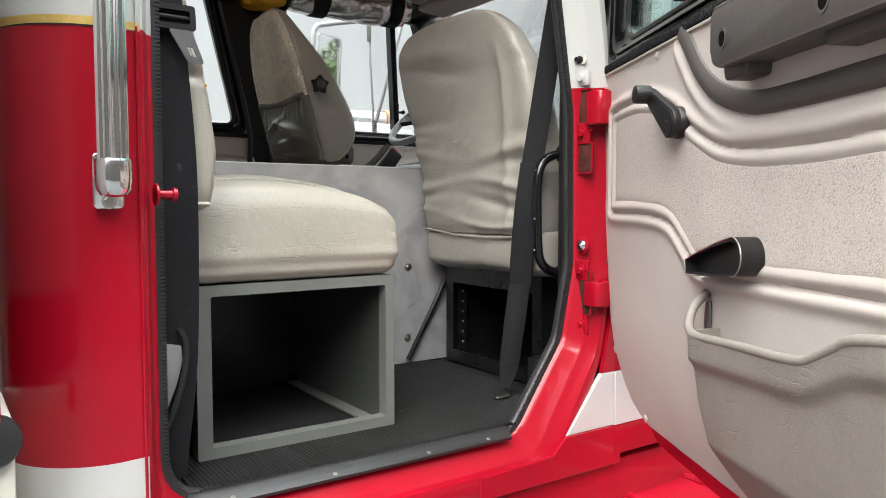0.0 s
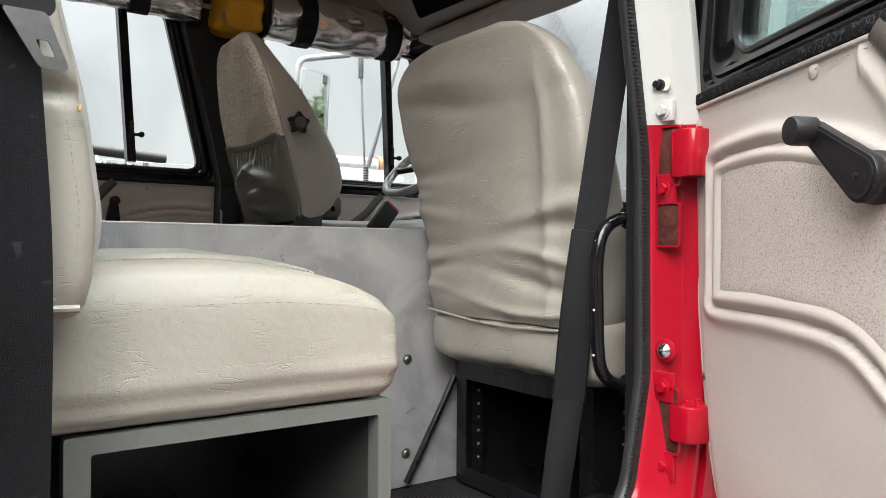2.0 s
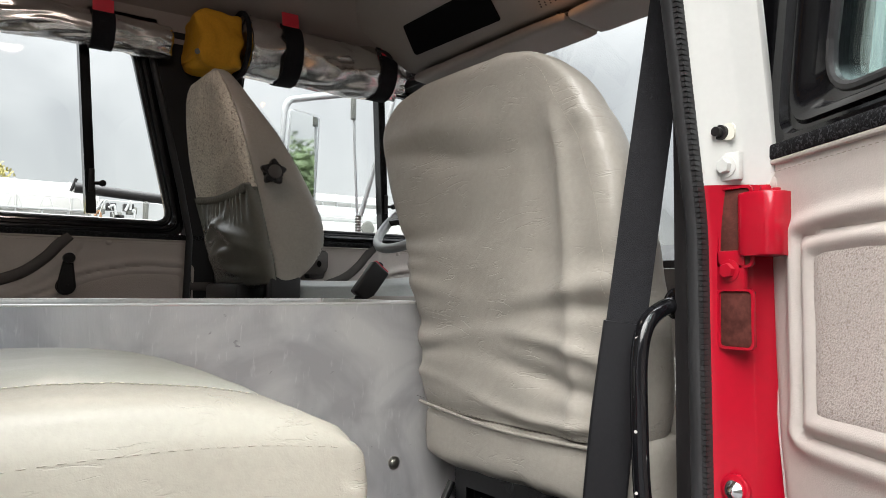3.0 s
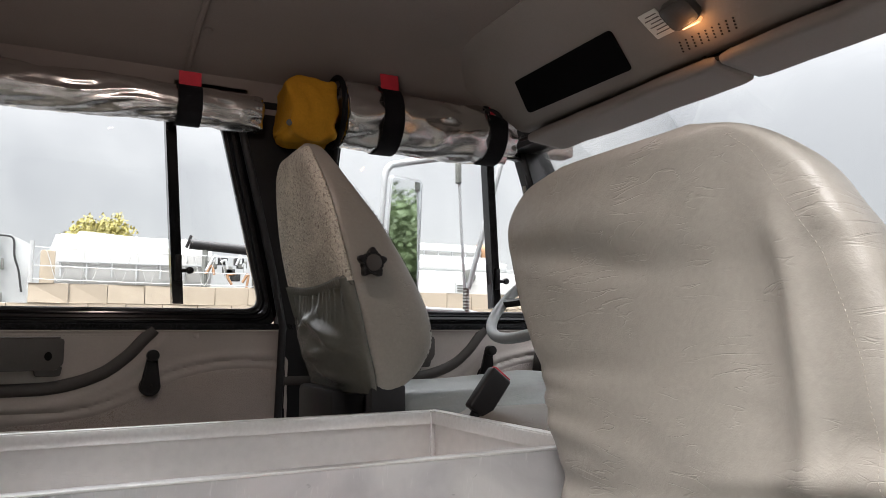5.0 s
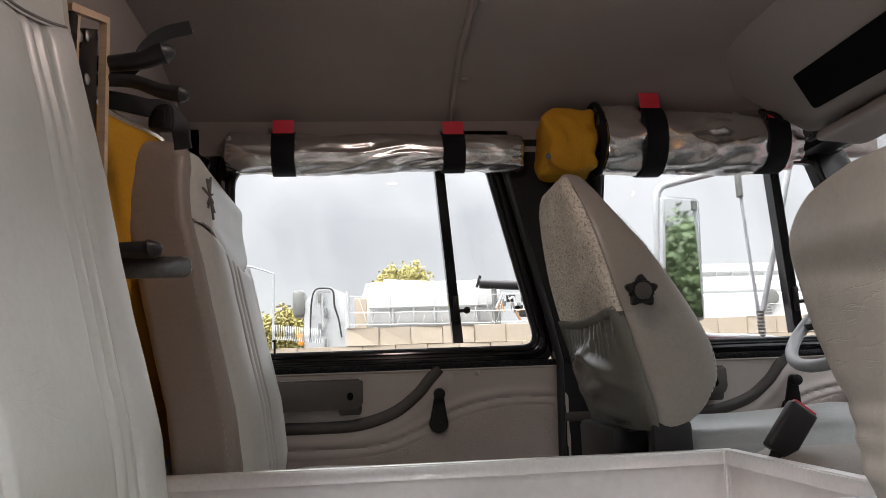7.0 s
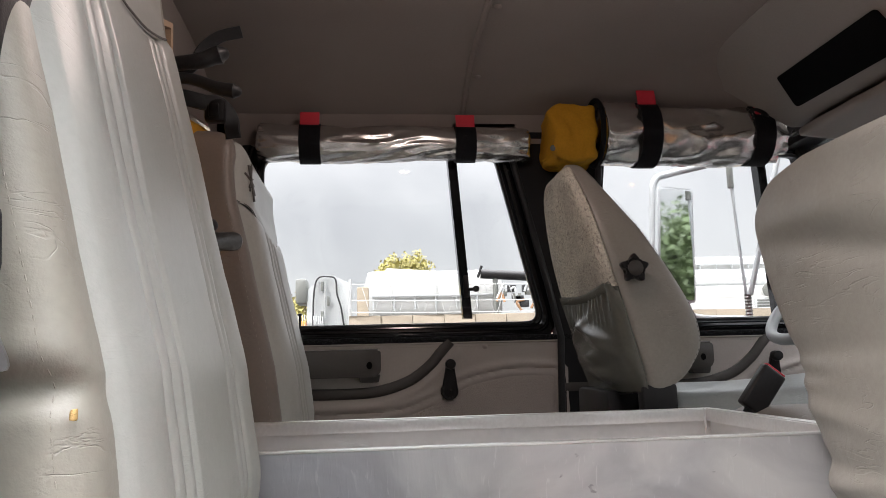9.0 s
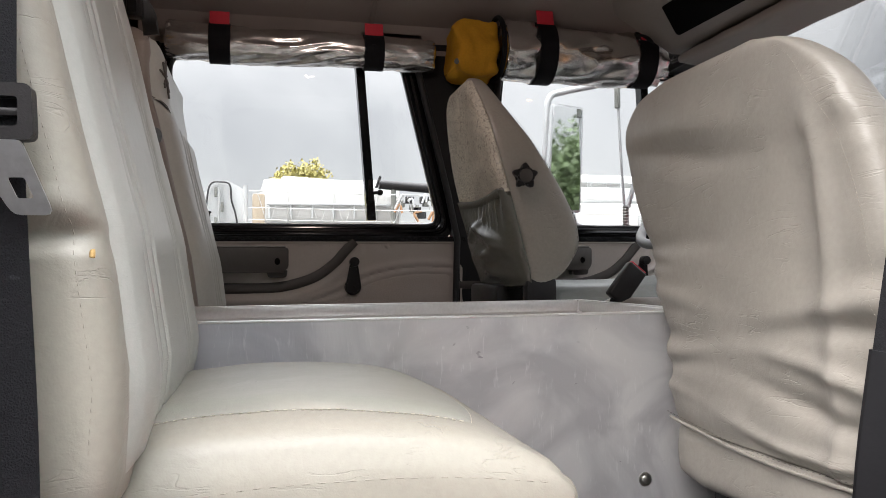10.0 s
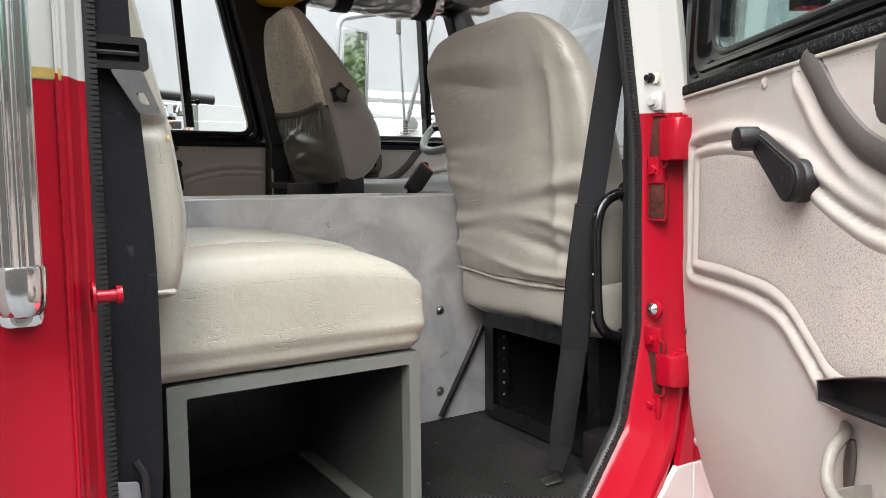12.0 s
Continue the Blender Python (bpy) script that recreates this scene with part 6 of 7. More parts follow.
for y0, y1 in ((0.12, 0.945), (0.955, 1.70)):
    v = thing("sun_visor", (0.70, (y0 + y1) / 2, 2.40), "folded taupe padded sun visor at the windscreen", "sun visor", "sun visors")
    bm = soft(0.66, 0.80, y0, y1, 2.372, 2.402, 0.014, 12, lambda u, p: p + Vector((0, 0, -0.12 * (p.x - 0.66) + 0.003 * fbm(p.x, p.y, 0, 8))))
    part("pad", bm, OVER_TRIM, v, "", 80)
    bm = bmesh.new()
    tube(bm, [(0.675, y1 - 0.02, 2.388), (0.675, y1 + 0.05, 2.392), (0.69, y1 + 0.06, 2.41)], 0.006, 8)
    part("pivot_rod", bm, PLASTIC, v)
    bm = box(0.715, 0.745, y0 - 0.008, y0 + 0.02, 2.380, 2.392, 0.004)
    part("clip", bm, PLASTIC, v)
# unseen dome lamp on the headliner, added to give the cab fill light
dome_ob = thing("dome_fill_lamp", (0.0, 1.0, 2.58), "small unseen dome lamp added on the headliner as fill", "lamp")
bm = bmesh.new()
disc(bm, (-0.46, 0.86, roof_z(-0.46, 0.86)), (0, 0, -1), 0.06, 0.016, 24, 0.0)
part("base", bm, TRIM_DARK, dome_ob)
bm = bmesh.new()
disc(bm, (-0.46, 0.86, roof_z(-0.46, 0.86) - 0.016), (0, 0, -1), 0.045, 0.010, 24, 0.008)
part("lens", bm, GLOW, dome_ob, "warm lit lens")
lamp = bpy.data.lights.new("cab_fill", "POINT")
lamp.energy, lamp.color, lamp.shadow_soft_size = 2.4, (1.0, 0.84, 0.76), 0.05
lamp_ob = new("cab_fill", lamp)
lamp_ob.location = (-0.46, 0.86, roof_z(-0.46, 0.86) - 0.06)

# ---- dash and wheel ----
dash = thing("dashboard", (1.05, 1.0, FLOOR), "dark grey dashboard below the windscreen", "dashboard")
bm = bmesh.new()
prism(bm, [(0.84, 1.50), (0.80, 1.60), (0.82, 1.72), (0.90, 1.765), (1.21, 1.775), (1.21, 1.40), (1.0, 1.35)], 0.09, 1.92, lambda a, b, d: Vector((a, d, b)), 0.02, 3)
part("shell", bm, PLASTIC, dash)
bm = box(0.795, 0.82, 0.45, 0.95, 1.60, 1.70, 0.008)
part("switch_panel", bm, TRIM_DARK, dash, "dark switch panel")
bm = box(0.60, 0.72, 0.17, 0.30, 1.74, 1.80, 0.012)
part("monitor_shelf", bm, CREAM, dash, "pale box on the dash")
bm = box(0.62, 0.80, 0.10, 0.34, 1.30, 1.735, 0.01)
part("lower_console", bm, PLASTIC, dash)
bm = box(0.612, 0.619, 0.235, 0.27, 1.685, 1.70, 0.002)
part("red_label", bm, PINK, dash, "small red label")
wheel = thing("steering_wheel", (0.6, 1.47, 1.72), "dark steering wheel with pale rim", "steering wheel")
wc, wax = Vector((0.610, 1.47, 1.905)), Vector((-0.62, 0, 0.785))
ws_, wt_ = Vector((0, 1, 0)), wax.cross(Vector((0, 1, 0))).normalized()
bm = bmesh.new()
tube(bm, [wc + 0.225 * (math.cos(a) * ws_ + math.sin(a) * wt_) for a in np.linspace(0, 2 * math.pi, 49)[:-1]], 0.015, 12, closed=True)
part("rim", bm, GREY_PAINT, wheel, "pale grey rim")
bm = bmesh.new()
for a in (0.3, 2.84, 4.71):
    tube(bm, [wc - wax * 0.03, wc + 0.22 * (math.cos(a) * ws_ + math.sin(a) * wt_)], 0.012, 8)
part("spoke", bm, PLASTIC, wheel)
bm = bmesh.new()
disc(bm, wc - wax * 0.04, wax, 0.06, 0.03, 24, 0.01)
tube(bm, [wc - wax * 0.04, wc - wax * 0.35], 0.022, 12)
part("hub", bm, PLASTIC, wheel)

# ---- air pack bracket and gear between the rear seats ----
brk = thing("air_pack_bracket", (-1.0, 1.0, 2.0), "black air pack bracket with plywood board and hanging straps", "bracket")
bm = box(-1.075, -1.00, 0.93, 0.95, 1.75, 2.345, 0.002)
part("board", bm, WOOD, brk, "plywood mounting board")
bm = bmesh.new()
bx(bm, -1.07, -0.995, 0.90, 0.928, 2.15, 2.33, 0.003)
part("plate", bm, STEEL_BLACK, brk)
bm = bmesh.new()
prism(bm, fillet([(0.895, 2.335), (1.05, 2.388), (1.06, 2.20), (1.072, 2.0), (1.055, 2.0), (1.044, 2.20), (1.036, 2.372), (0.895, 2.322)], 0.002, 1), 0.0, 0.012, lambda a, b, d: Vector((-1.004 + d, a, b)))
part("trim_edge", bm, WOOD, brk, "pale wooden edge strip")
bm = bmesh.new()
prism(bm, [(0.90, 2.30), (1.035, 2.36), (1.044, 2.20), (1.05, 2.05), (0.90, 2.0)], 0.0, 0.006, lambda a, b, d: Vector((-1.012 + d, a, b)))
part("plate", bm, STEEL_BLACK, brk)
for y, z in ((0.985, 2.325), (0.99, 2.255), (0.955, 2.31), (0.95, 2.24)):
    screw(brk, (-1.004, y, z), (1, 0, 0), 0.009, BOLT)
bm = box(-1.008, -1.0, 0.905, 0.93, 2.245, 2.268, 0.002)
part("tag", bm, ORANGE, brk, "small orange tag")


def finger(pts, r, label="", mat=None):
    """A thick rubber finger with a round end."""
    line = smooth_line(pts, 6)
    n = len(line)
    rad = [r * (0.9 + 0.02 * k) for k in range(n)]
    way = (line[-1] - line[-2]).normalized()
    tip = line[-1]
    for k in range(1, 7):
        line.append(tip + way * r * math.sin(k / 6 * math.pi / 2))
        rad.append(r * 1.1 * max(0.05, math.cos(k / 6 * math.pi / 2)))
    bm = bmesh.new()
    tube(bm, line, rad, 14, ratio=0.7)
    return part("strap", bm, mat or RUBBER, brk, label)


finger([(-1.03, 1.05, 2.306), (-0.985, 1.06, 2.312), (-0.94, 1.06, 2.318), (-0.918, 1.06, 2.327), (-0.905, 1.06, 2.331)], 0.0175, "black rubber retaining finger")
finger([(-1.02, 1.06, 2.282), (-0.96, 1.07, 2.284), (-0.915, 1.07, 2.268), (-0.885, 1.07, 2.262), (-0.879, 1.07, 2.261)], 0.0145)
bm = bmesh.new()
ribbon(bm, smooth_line([(-1.0, 1.10, 2.30), (-0.965, 1.10, 2.325), (-0.945, 1.10, 2.36), (-0.915, 1.10, 2.385), (-0.872, 1.10, 2.397)], 6), 0.024, 0.006, (0, -0.3, 1))
part("strap", bm, RUBBER, brk, "curled black strap end")
bm = bmesh.new()
ribbon(bm, smooth_line([(-1.02, 1.09, 2.262), (-0.98, 1.10, 2.258), (-0.945, 1.11, 2.252), (-0.918, 1.12, 2.252), (-0.900, 1.14, 2.235), (-0.893, 1.15, 2.19)], 6), 0.032, 0.007, (0, -0.2, 1))
part("strap", bm, RUBBER, brk, "black harness strap with clip")
bm = bmesh.new()
bx(bm, -0.945, -0.905, 1.11, 1.14, 2.215, 2.262, 0.007)
bx(bm, -0.935, -0.915, 1.105, 1.112, 2.222, 2.25, 0.003)
part("clip", bm, PLASTIC, brk)
finger([(-1.02, 1.09, 1.998), (-0.97, 1.095, 2.0), (-0.94, 1.10, 2.001), (-0.929, 1.10, 2.002)], 0.0185)
bm = bmesh.new()
prism(bm, fillet([(-1.0, 1.956), (-0.868, 1.956), (-0.868, 1.992), (-1.0, 1.992)], [0.003, 0.017, 0.017, 0.003], 6), 0.0, 0.006, lambda a, b, d: Vector((a, 1.118 + d + 0.03 * (a + 0.93), b)), 0.0015)
part("metal_tip", bm, material("dull_steel_strap", (0.22, 0.22, 0.22), 0.35, 0.9, var=0.25, bump=0.1), brk, "dull rounded metal strap tip")
coat = thing("yellow_coat", (-1.03, 1.3, 1.7), "yellow canvas gear hanging behind the far rear seat", "coat")
bm = bmesh.new()


def coat_pt(s, t):
    y = 1.06 + 0.75 * s
    z = 1.62 + (2.26 + 0.06 * s - 1.62) * t
    return Vector((-1.055 + 0.045 * math.sin(math.pi * s) ** 0.5 + 0.012 * math.sin(s * 14 + 2 * t) + 0.006 * fbm(y, z, 0, 6), y, z))


lattice(bm, coat_pt, 50, 40, (-0.015, 0, 0))
part("canvas", bm, YELLOW, coat, "", 70)
bm = bmesh.new()
tube(bm, [coat_pt(s, 1.0) for s in np.linspace(0, 1, 30)], 0.008, 8)
tube(bm, [coat_pt(0.0, t) for t in np.linspace(0.2, 1, 30)], 0.006, 8)
part("foil_edge", bm, FOIL, coat, "silver foil edging")

# ---- outside the cab: rail, apparatus body, running board ----
rail = thing("chrome_grab_rail", (-0.963, -0.06, 1.53), "fluted chrome grab rail on the cab corner", "grab rail")
bm = bmesh.new()
rings = []
for z in np.linspace(1.565, 2.3, 12):
    rings.append([Vector((-0.963 + (0.0185 + 0.0016 * math.cos(14 * a)) * math.cos(a), -0.060 + (0.0185 + 0.0016 * math.cos(14 * a)) * math.sin(a), z)) for a in np.linspace(0, 2 * math.pi, 85)[:-1]])
loft(bm, rings)
part("tube", bm, CHROME, rail, "fluted bright tube", 60)
bm = bmesh.new()
rings = []
for z, r in ((1.572, 0.0225), (1.568, 0.0235), (1.545, 0.0235), (1.532, 0.022), (1.524, 0.017), (1.521, 0.008)):
    rings.append([Vector((-0.963 + r * math.cos(a), -0.060 + r * math.sin(a), z)) for a in np.linspace(0, 2 * math.pi, 33)[:-1]])
loft(bm, rings)
foot = part("end_cap", bm, CHROME, rail, "polished end cap")
bm = bmesh.new()
prism(bm, fillet([(-0.982, 1.505), (-0.942, 1.505), (-0.942, 1.583), (-0.982, 1.583)], 0.008, 4), 0.0, 0.008, lambda a, b, d: Vector((a, -0.012 + 0.9 * max(0, -0.955 - a) ** 2 * 3 - d, b)), 0.002)
bx(bm, -0.973, -0.953, -0.055, -0.012, 1.54, 1.56, 0.003)
part("foot_plate", bm, CHROME, foot)
hexbolt(rail, (-0.962, -0.020, 1.516), (0, -1, 0), 0.007, BOLT)

body = thing("apparatus_body", (-1.4, 0.0, 0.6), "white and red painted equipment body behind the cab", "truck body")
bm = box(-2.2, -1.108, -0.15, 1.9, 1.375, 2.5, 0.01)
part("upper_panel", bm, WHITE, body)
bm = box(-2.2, -1.108, -0.15, 1.9, 1.255, 1.372, 0.006)
part("red_band", bm, RED, body)
bm = box(-2.2, -1.088, -0.06, 1.0, 0.7, 1.24, 0.008)
part("step_box", bm, CREAM, body, "cream painted step box")
bm = bmesh.new()
disc(bm, (-1.118, -0.055, 1.215), (0.25, -1, 0.15), 0.034, 0.03, 24, 0.004)
part("rubber_bumper", bm, RUBBER, body, "round black rubber bumper")
board = thing("running_board", (0.3, -0.1, 0.8), "red painted ribbed step panel below the cab", "running board")
bm = box(-0.10, 0.9, -0.55, 0.35, 0.79, 0.835, 0.01)
part("tread", bm, RED, board)
for x in (0.06, 0.15, 0.36):
    bm = bmesh.new()
    tube(bm, [(x, -0.55, 0.834), (x, 0.34, 0.834)], 0.010, 8)
    part("rib", bm, RED, board)
bm = box(-1.0, 0.95, 0.06, 1.9, 0.0, 0.98, 0.01)
tagged(part("frame_underbody", bm, STEEL_BLACK), "dark steel underbody of the cab", "underbody")


# ---- the yard outside ----
mir = thing("side_mirror", (0.6, 2.4, 1.9), "large pale framed side mirror on tube arms", "mirror")
MY = 2.36
bm = bmesh.new()
mout = fillet([(0.478, 1.935), (0.652, 1.930), (0.676, 2.375), (0.516, 2.375)], 0.012, 4)
mc = Vector((0.58, 2.155))
prism(bm, mout, 0.0, 0.035, lambda a, b, d: Vector((a, MY + d + (a - 0.58) * 0.35, b)), 0.005)
part("frame", bm, GREY_PAINT, mir, "pale grey mirror frame")
bm = bmesh.new()
prism(bm, [mc + Vector(((p.x - mc.x) * 0.90, (p.y - mc.y) * 0.955)) for p in mout], -0.004, -0.001, lambda a, b, d: Vector((a, MY + d + (a - 0.58) * 0.35, b)))
part("mirror_glass", bm, MIRROR, mir, "mirror glass reflecting trees")
bm = bmesh.new()
tube(bm, smooth_line([(0.486, MY + 0.02, 1.94), (0.505, MY + 0.02, 2.30), (0.52, MY + 0.02, 2.405), (0.58, MY + 0.01, 2.432), (0.72, MY - 0.1, 2.45), (0.80, MY - 0.18, 2.475)], 6), 0.014, 10)
part("arm", bm, GREY_PAINT, mir)
bm = bmesh.new()
tube(bm, [(0.80, MY - 0.18, 2.475), (0.86, 1.99, 2.49)], 0.014, 10)
part("mount_arm", bm, GREY_PAINT, mir)
bm = bmesh.new()
tube(bm, [(0.79, MY - 0.05, 2.46), (0.80, MY - 0.05, 2.2), (0.815, MY - 0.05, 1.94)], 0.006, 10)
tube(bm, [(0.96, MY - 0.12, 2.5), (0.825, MY - 0.06, 1.95)], 0.0105, 10)
part("strut", bm, GREY_PAINT, mir)
bm = bmesh.new()
tube(bm, [(0.82, MY - 0.05, 1.85 + k * 0.006) for k in range(18)], [0.011 + 0.003 * (k % 2) for k in range(18)], 10)
tube(bm, [(0.79, MY - 0.05, 2.36 + k * 0.006) for k in range(16)], [0.011 + 0.002 * (k % 2) for k in range(16)], 10)
part("spring", bm, STEEL_GREY, mir, "rusty coil spring")
bm = bmesh.new()
tube(bm, smooth_line([(0.60, MY, 1.93), (0.64, MY, 1.875), (0.82, MY - 0.05, 1.86), (0.95, MY - 0.12, 1.82), (1.06, MY - 0.25, 1.76), (1.10, 1.98, 1.72)], 6), 0.012, 10)
tube(bm, [(0.77, MY - 0.04, 1.86), (0.765, MY - 0.04, 1.70)], 0.013, 10)
part("lower_arm", bm, GREY_PAINT, mir)
mir.location.x -= 0.035


def yard(u, v, y):
    """A place in the yard on the line of slope u (sideways) and v (upwards) from the cab."""
    return Vector((-0.565 + u * (y + 0.178), y, 1.792 + v * (y + 0.178)))


BLOCK = material("tan_block", (0.35, 0.295, 0.225), 0.9, var=0.14, big=1.5, fine=20, bump=1.5, bump_scale=9)
TANK = material("white_tank_paint", (0.40, 0.40, 0.385), 0.45, var=0.06, big=1.0, bump=0.02)
WEATHERED = material("weathered_pale_paint", (0.36, 0.375, 0.375), 0.6, var=0.15, big=1.5, bump=0.1)
RUST = material("rusty_brown_steel", (0.30, 0.17, 0.09), 0.8, var=0.4, big=3, bump=0.3)
LEAF = material("autumn_leaves", (0.235, 0.205, 0.05), 0.7, var=0.5, big=0.6, fine=3, bump=0.1)
LEAF_GREEN = material("green_leaves", (0.06, 0.095, 0.03), 0.7, var=0.5, big=0.5, fine=3, bump=0.1)
BARK = material("bark", (0.12, 0.09, 0.065), 0.9, var=0.4, bump=1.0, bump_scale=20)
GALV = material("galvanised_steel", (0.42, 0.43, 0.43), 0.5, 0.6, var=0.15, bump=0.1)

# block wall: the upper courses in single blocks
WY, BW, BH = 18.0, 0.78, 0.43
wall = thing("block_wall", (6, WY + 0.3, 0), "tan split-faced concrete block wall round the yard", "wall", kind="structure")
bm = box(-6.2, 24.0, WY + 0.06, WY + 0.5, 0.0, 1.62)
part("lower_courses", bm, BLOCK, wall, "lower courses of the block wall")


def block_mesh():
    bm = bx(bmesh.new(), -BW / 2 + 0.005, BW / 2 - 0.005, 0, 0.45, 0.003, BH - 0.003, 0.006, 1)
    for v in bm.verts:
        if v.co.y < 0.1:
            v.co.y += random.uniform(-0.03, 0.03)
    for f in bm.faces:
        f.smooth = False
    me = bpy.data.meshes.new("block")
    bm.to_mesh(me)
    bm.free()
    me.materials.append(BLOCK)
    return me


block_meshes = [block_mesh() for _ in range(4)]
bpy.context.view_layer.update()
wall_inv = wall.matrix_world.inverted()
for row in range(3):
    z = 1.62 + row * BH
    for k in range(40):
        x = -6.2 + (k + 0.5 * (row % 2)) * BW
        if x > 23.6 or (row == 2 and x < -0.94 + BW / 2 - 0.3):
            continue
        ob = new("block", random.choice(block_meshes))
        ob.parent, ob.matrix_parent_inverse = wall, wall_inv
        ob.location = (x, WY, z)

# fence post, wires and razor coil on the wall
fence = thing("wire_fence", (3, WY + 0.6, 2.0), "wire fence with a curled strand above the wall", "fence")
for u in (-0.029, 0.30, 0.66):
    p = yard(u, 0.0, WY + 0.6)
    bm = bmesh.new()
    tube(bm, [(p.x, p.y, 1.6), (p.x, p.y, 3.88)], 0.055, 8)
    part("post", bm, GALV, fence, "pale steel fence post")
for v in (0.104, 0.082, 0.066):
    bm = bmesh.new()
    tube(bm, [yard(-0.029 + 0.69 * k / 12, v - 0.004 * k / 12, WY + 0.6) + Vector((0, 0, -0.02 * math.sin(math.pi * (k % 6) / 6))) for k in range(13)], 0.010, 5)
    part("wire", bm, GALV, fence)
bm = bmesh.new()
line = []
for k in range(120):
    u = -0.025 + 0.23 * k / 119
    line.append(yard(u, 0.083 + 0.020 * math.sin(k * 0.36), WY + 0.6))
tube(bm, line, 0.009, 5)
part("coil_wire", bm, GALV, fence, "loose curled wire strand")
bm = bmesh.new()
line = []
for k in range(420):
    a = k * 0.33
    p = yard(-0.128 + 0.065 * k / 419, 0.060 - 0.008 * k / 419, WY + 3.0)
    line.append(p + Vector((0, 0.18 * math.cos(a), 0.20 * math.sin(a))))
tube(bm, line, 0.011, 4)
part("razor_coil", bm, GALV, fence, "coiled razor wire")

# white hopper with a hose
hop = thing("hopper", yard(-0.06, 0, 23), "weathered white steel hopper with a black hose", "hopper")
hop.location.z = 0
a, b = yard(-0.086, 0.118, 23), yard(-0.030, 0.02, 23)
bm = bmesh.new()
prism(bm, fillet([(a.x, 0.0), (b.x, 0.0), (b.x, a.z - 0.25), (b.x - 0.5, a.z), (a.x + 0.55, a.z), (a.x, a.z - 0.45)], 0.15, 4), 0.0, 1.6, lambda p, q, d: Vector((p, 23 + d, q)), 0.04)
part("tank", bm, WEATHERED, hop)
bm = bmesh.new()
tube(bm, smooth_line([yard(-0.078, 0.045, 22.9), yard(-0.077, 0.09, 22.9), yard(-0.072, 0.113, 22.9), yard(-0.058, 0.116, 22.9), yard(-0.048, 0.112, 22.9), yard(-0.046, 0.092, 22.9), yard(-0.041, 0.075, 22.9), yard(-0.037, 0.05, 22.9)], 6), 0.028, 8)
part("hose", bm, RUBBER, hop, "black hose loop")
bm = bmesh.new()
for k in range(4):
    q = yard(-0.066 + 0.008 * (k % 2), 0.105 - 0.02 * k, 22.85)
    bx(bm, q.x - 0.04, q.x + 0.04, q.y, q.y + 0.1, q.z - 0.2, q.z + 0.1, 0.01)
part("valve_gear", bm, STEEL_GREY, hop)
bm = bmesh.new()
tube(bm, [yard(-0.062, 0.108, 22.85), yard(-0.062, 0.06, 22.85)], 0.03, 6)
part("pipe", bm, GALV, hop)
bm = bmesh.new()
bx(bm, a.x - 0.35, a.x + 0.02, 22.9, 23.8, a.z - 0.9, a.z - 0.1, 0.1)
part("blower", bm, STEEL_GREY, hop, "dark blower housing")
bm = bmesh.new()
bx(bm, a.x - 0.17, a.x - 0.02, 22.9, 23.3, 2.75, 3.1, 0.03)
part("marker_panel", bm, ORANGE, hop, "orange marker panel")
bm = bmesh.new()
bx(bm, b.x + 0.25, b.x + 0.62, 22.6, 23.4, 0.0, 4.1, 0.05)
part("column", bm, material("tan_board", (0.25, 0.21, 0.155), 0.8, var=0.1), hop, "tan upright board")


def squared(c):
    return math.copysign(abs(c) ** 0.62, c)


def tanker(name, u0, u1, v_mid, r, y, label):
    """A lying tank on a frame."""
    p, q = yard(u0, v_mid, y), yard(u1, v_mid, y)
    t = thing(name, (p.x, y, 0), label, "tank", "tank trucks")
    bm = bmesh.new()
    rings = []
    L = q.x - p.x
    for k in range(25):
        s = k / 24
        rr = r * (math.sqrt(max(0.05, 1 - (1 - min(1, min(s, 1 - s) / 0.06)) ** 2)))
        rings.append([Vector((p.x + L * s, y + rr * squared(math.cos(a)) * 0.9, p.z + rr * squared(math.sin(a)))) for a in (2 * math.pi * i / 32 for i in range(32))])
    loft(bm, rings)
    part("barrel", bm, TANK, t, "white painted tank barrel")
    for s in (0.2, 0.5, 0.8):
        bm = bmesh.new()
        tube(bm, [(p.x + L * s, y + (r + 0.01) * squared(math.cos(a)) * 0.9, p.z + (r + 0.01) * squared(math.sin(a))) for a in np.linspace(0, 2 * math.pi, 33)[:-1]], 0.03, 6, closed=True)
        part("hoop", bm, TANK, t)
    bm = bmesh.new()
    bx(bm, p.x + 0.3, q.x - 0.3, y - r * 0.9 - 0.12, y - r * 0.9 - 0.04, p.z - 0.05, p.z + 0.02, 0.01)
    for k in range(7):
        x = p.x + 0.4 + (L - 0.8) * k / 6
        tube(bm, [(x, y - r * 0.9 - 0.08, p.z - 0.5), (x, y - r * 0.9 - 0.08, p.z)], 0.03, 6)
    part("side_rail", bm, WEATHERED, t)
    bm = bmesh.new()
    bx(bm, p.x, q.x, y - 0.6, y + 0.6, 0.0, p.z - r * 0.8, 0.04)
    part("chassis", bm, WEATHERED, t)
    return t, p, q


tk, p, q = tanker("tank_truck", -0.012, 0.181, 0.086, 0.95, 27.0, "white tank truck parked behind the wall")
bm = bmesh.new()
prism(bm, [(p.x + 0.2, p.z + 0.2), (p.x + 0.9, p.z + 1.02), (q.x - 0.7, p.z + 0.78), (q.x - 0.3, p.z + 0.3)], -0.7, 0.7, lambda a, b, d: Vector((a, 27 + d, b)), 0.1)
part("top_cover", bm, TANK, tk)
pp = thing("suction_pipe", yard(0.18, 0, 25.5), "black suction pipe and machinery behind the wall", "pipe")
bm = bmesh.new()
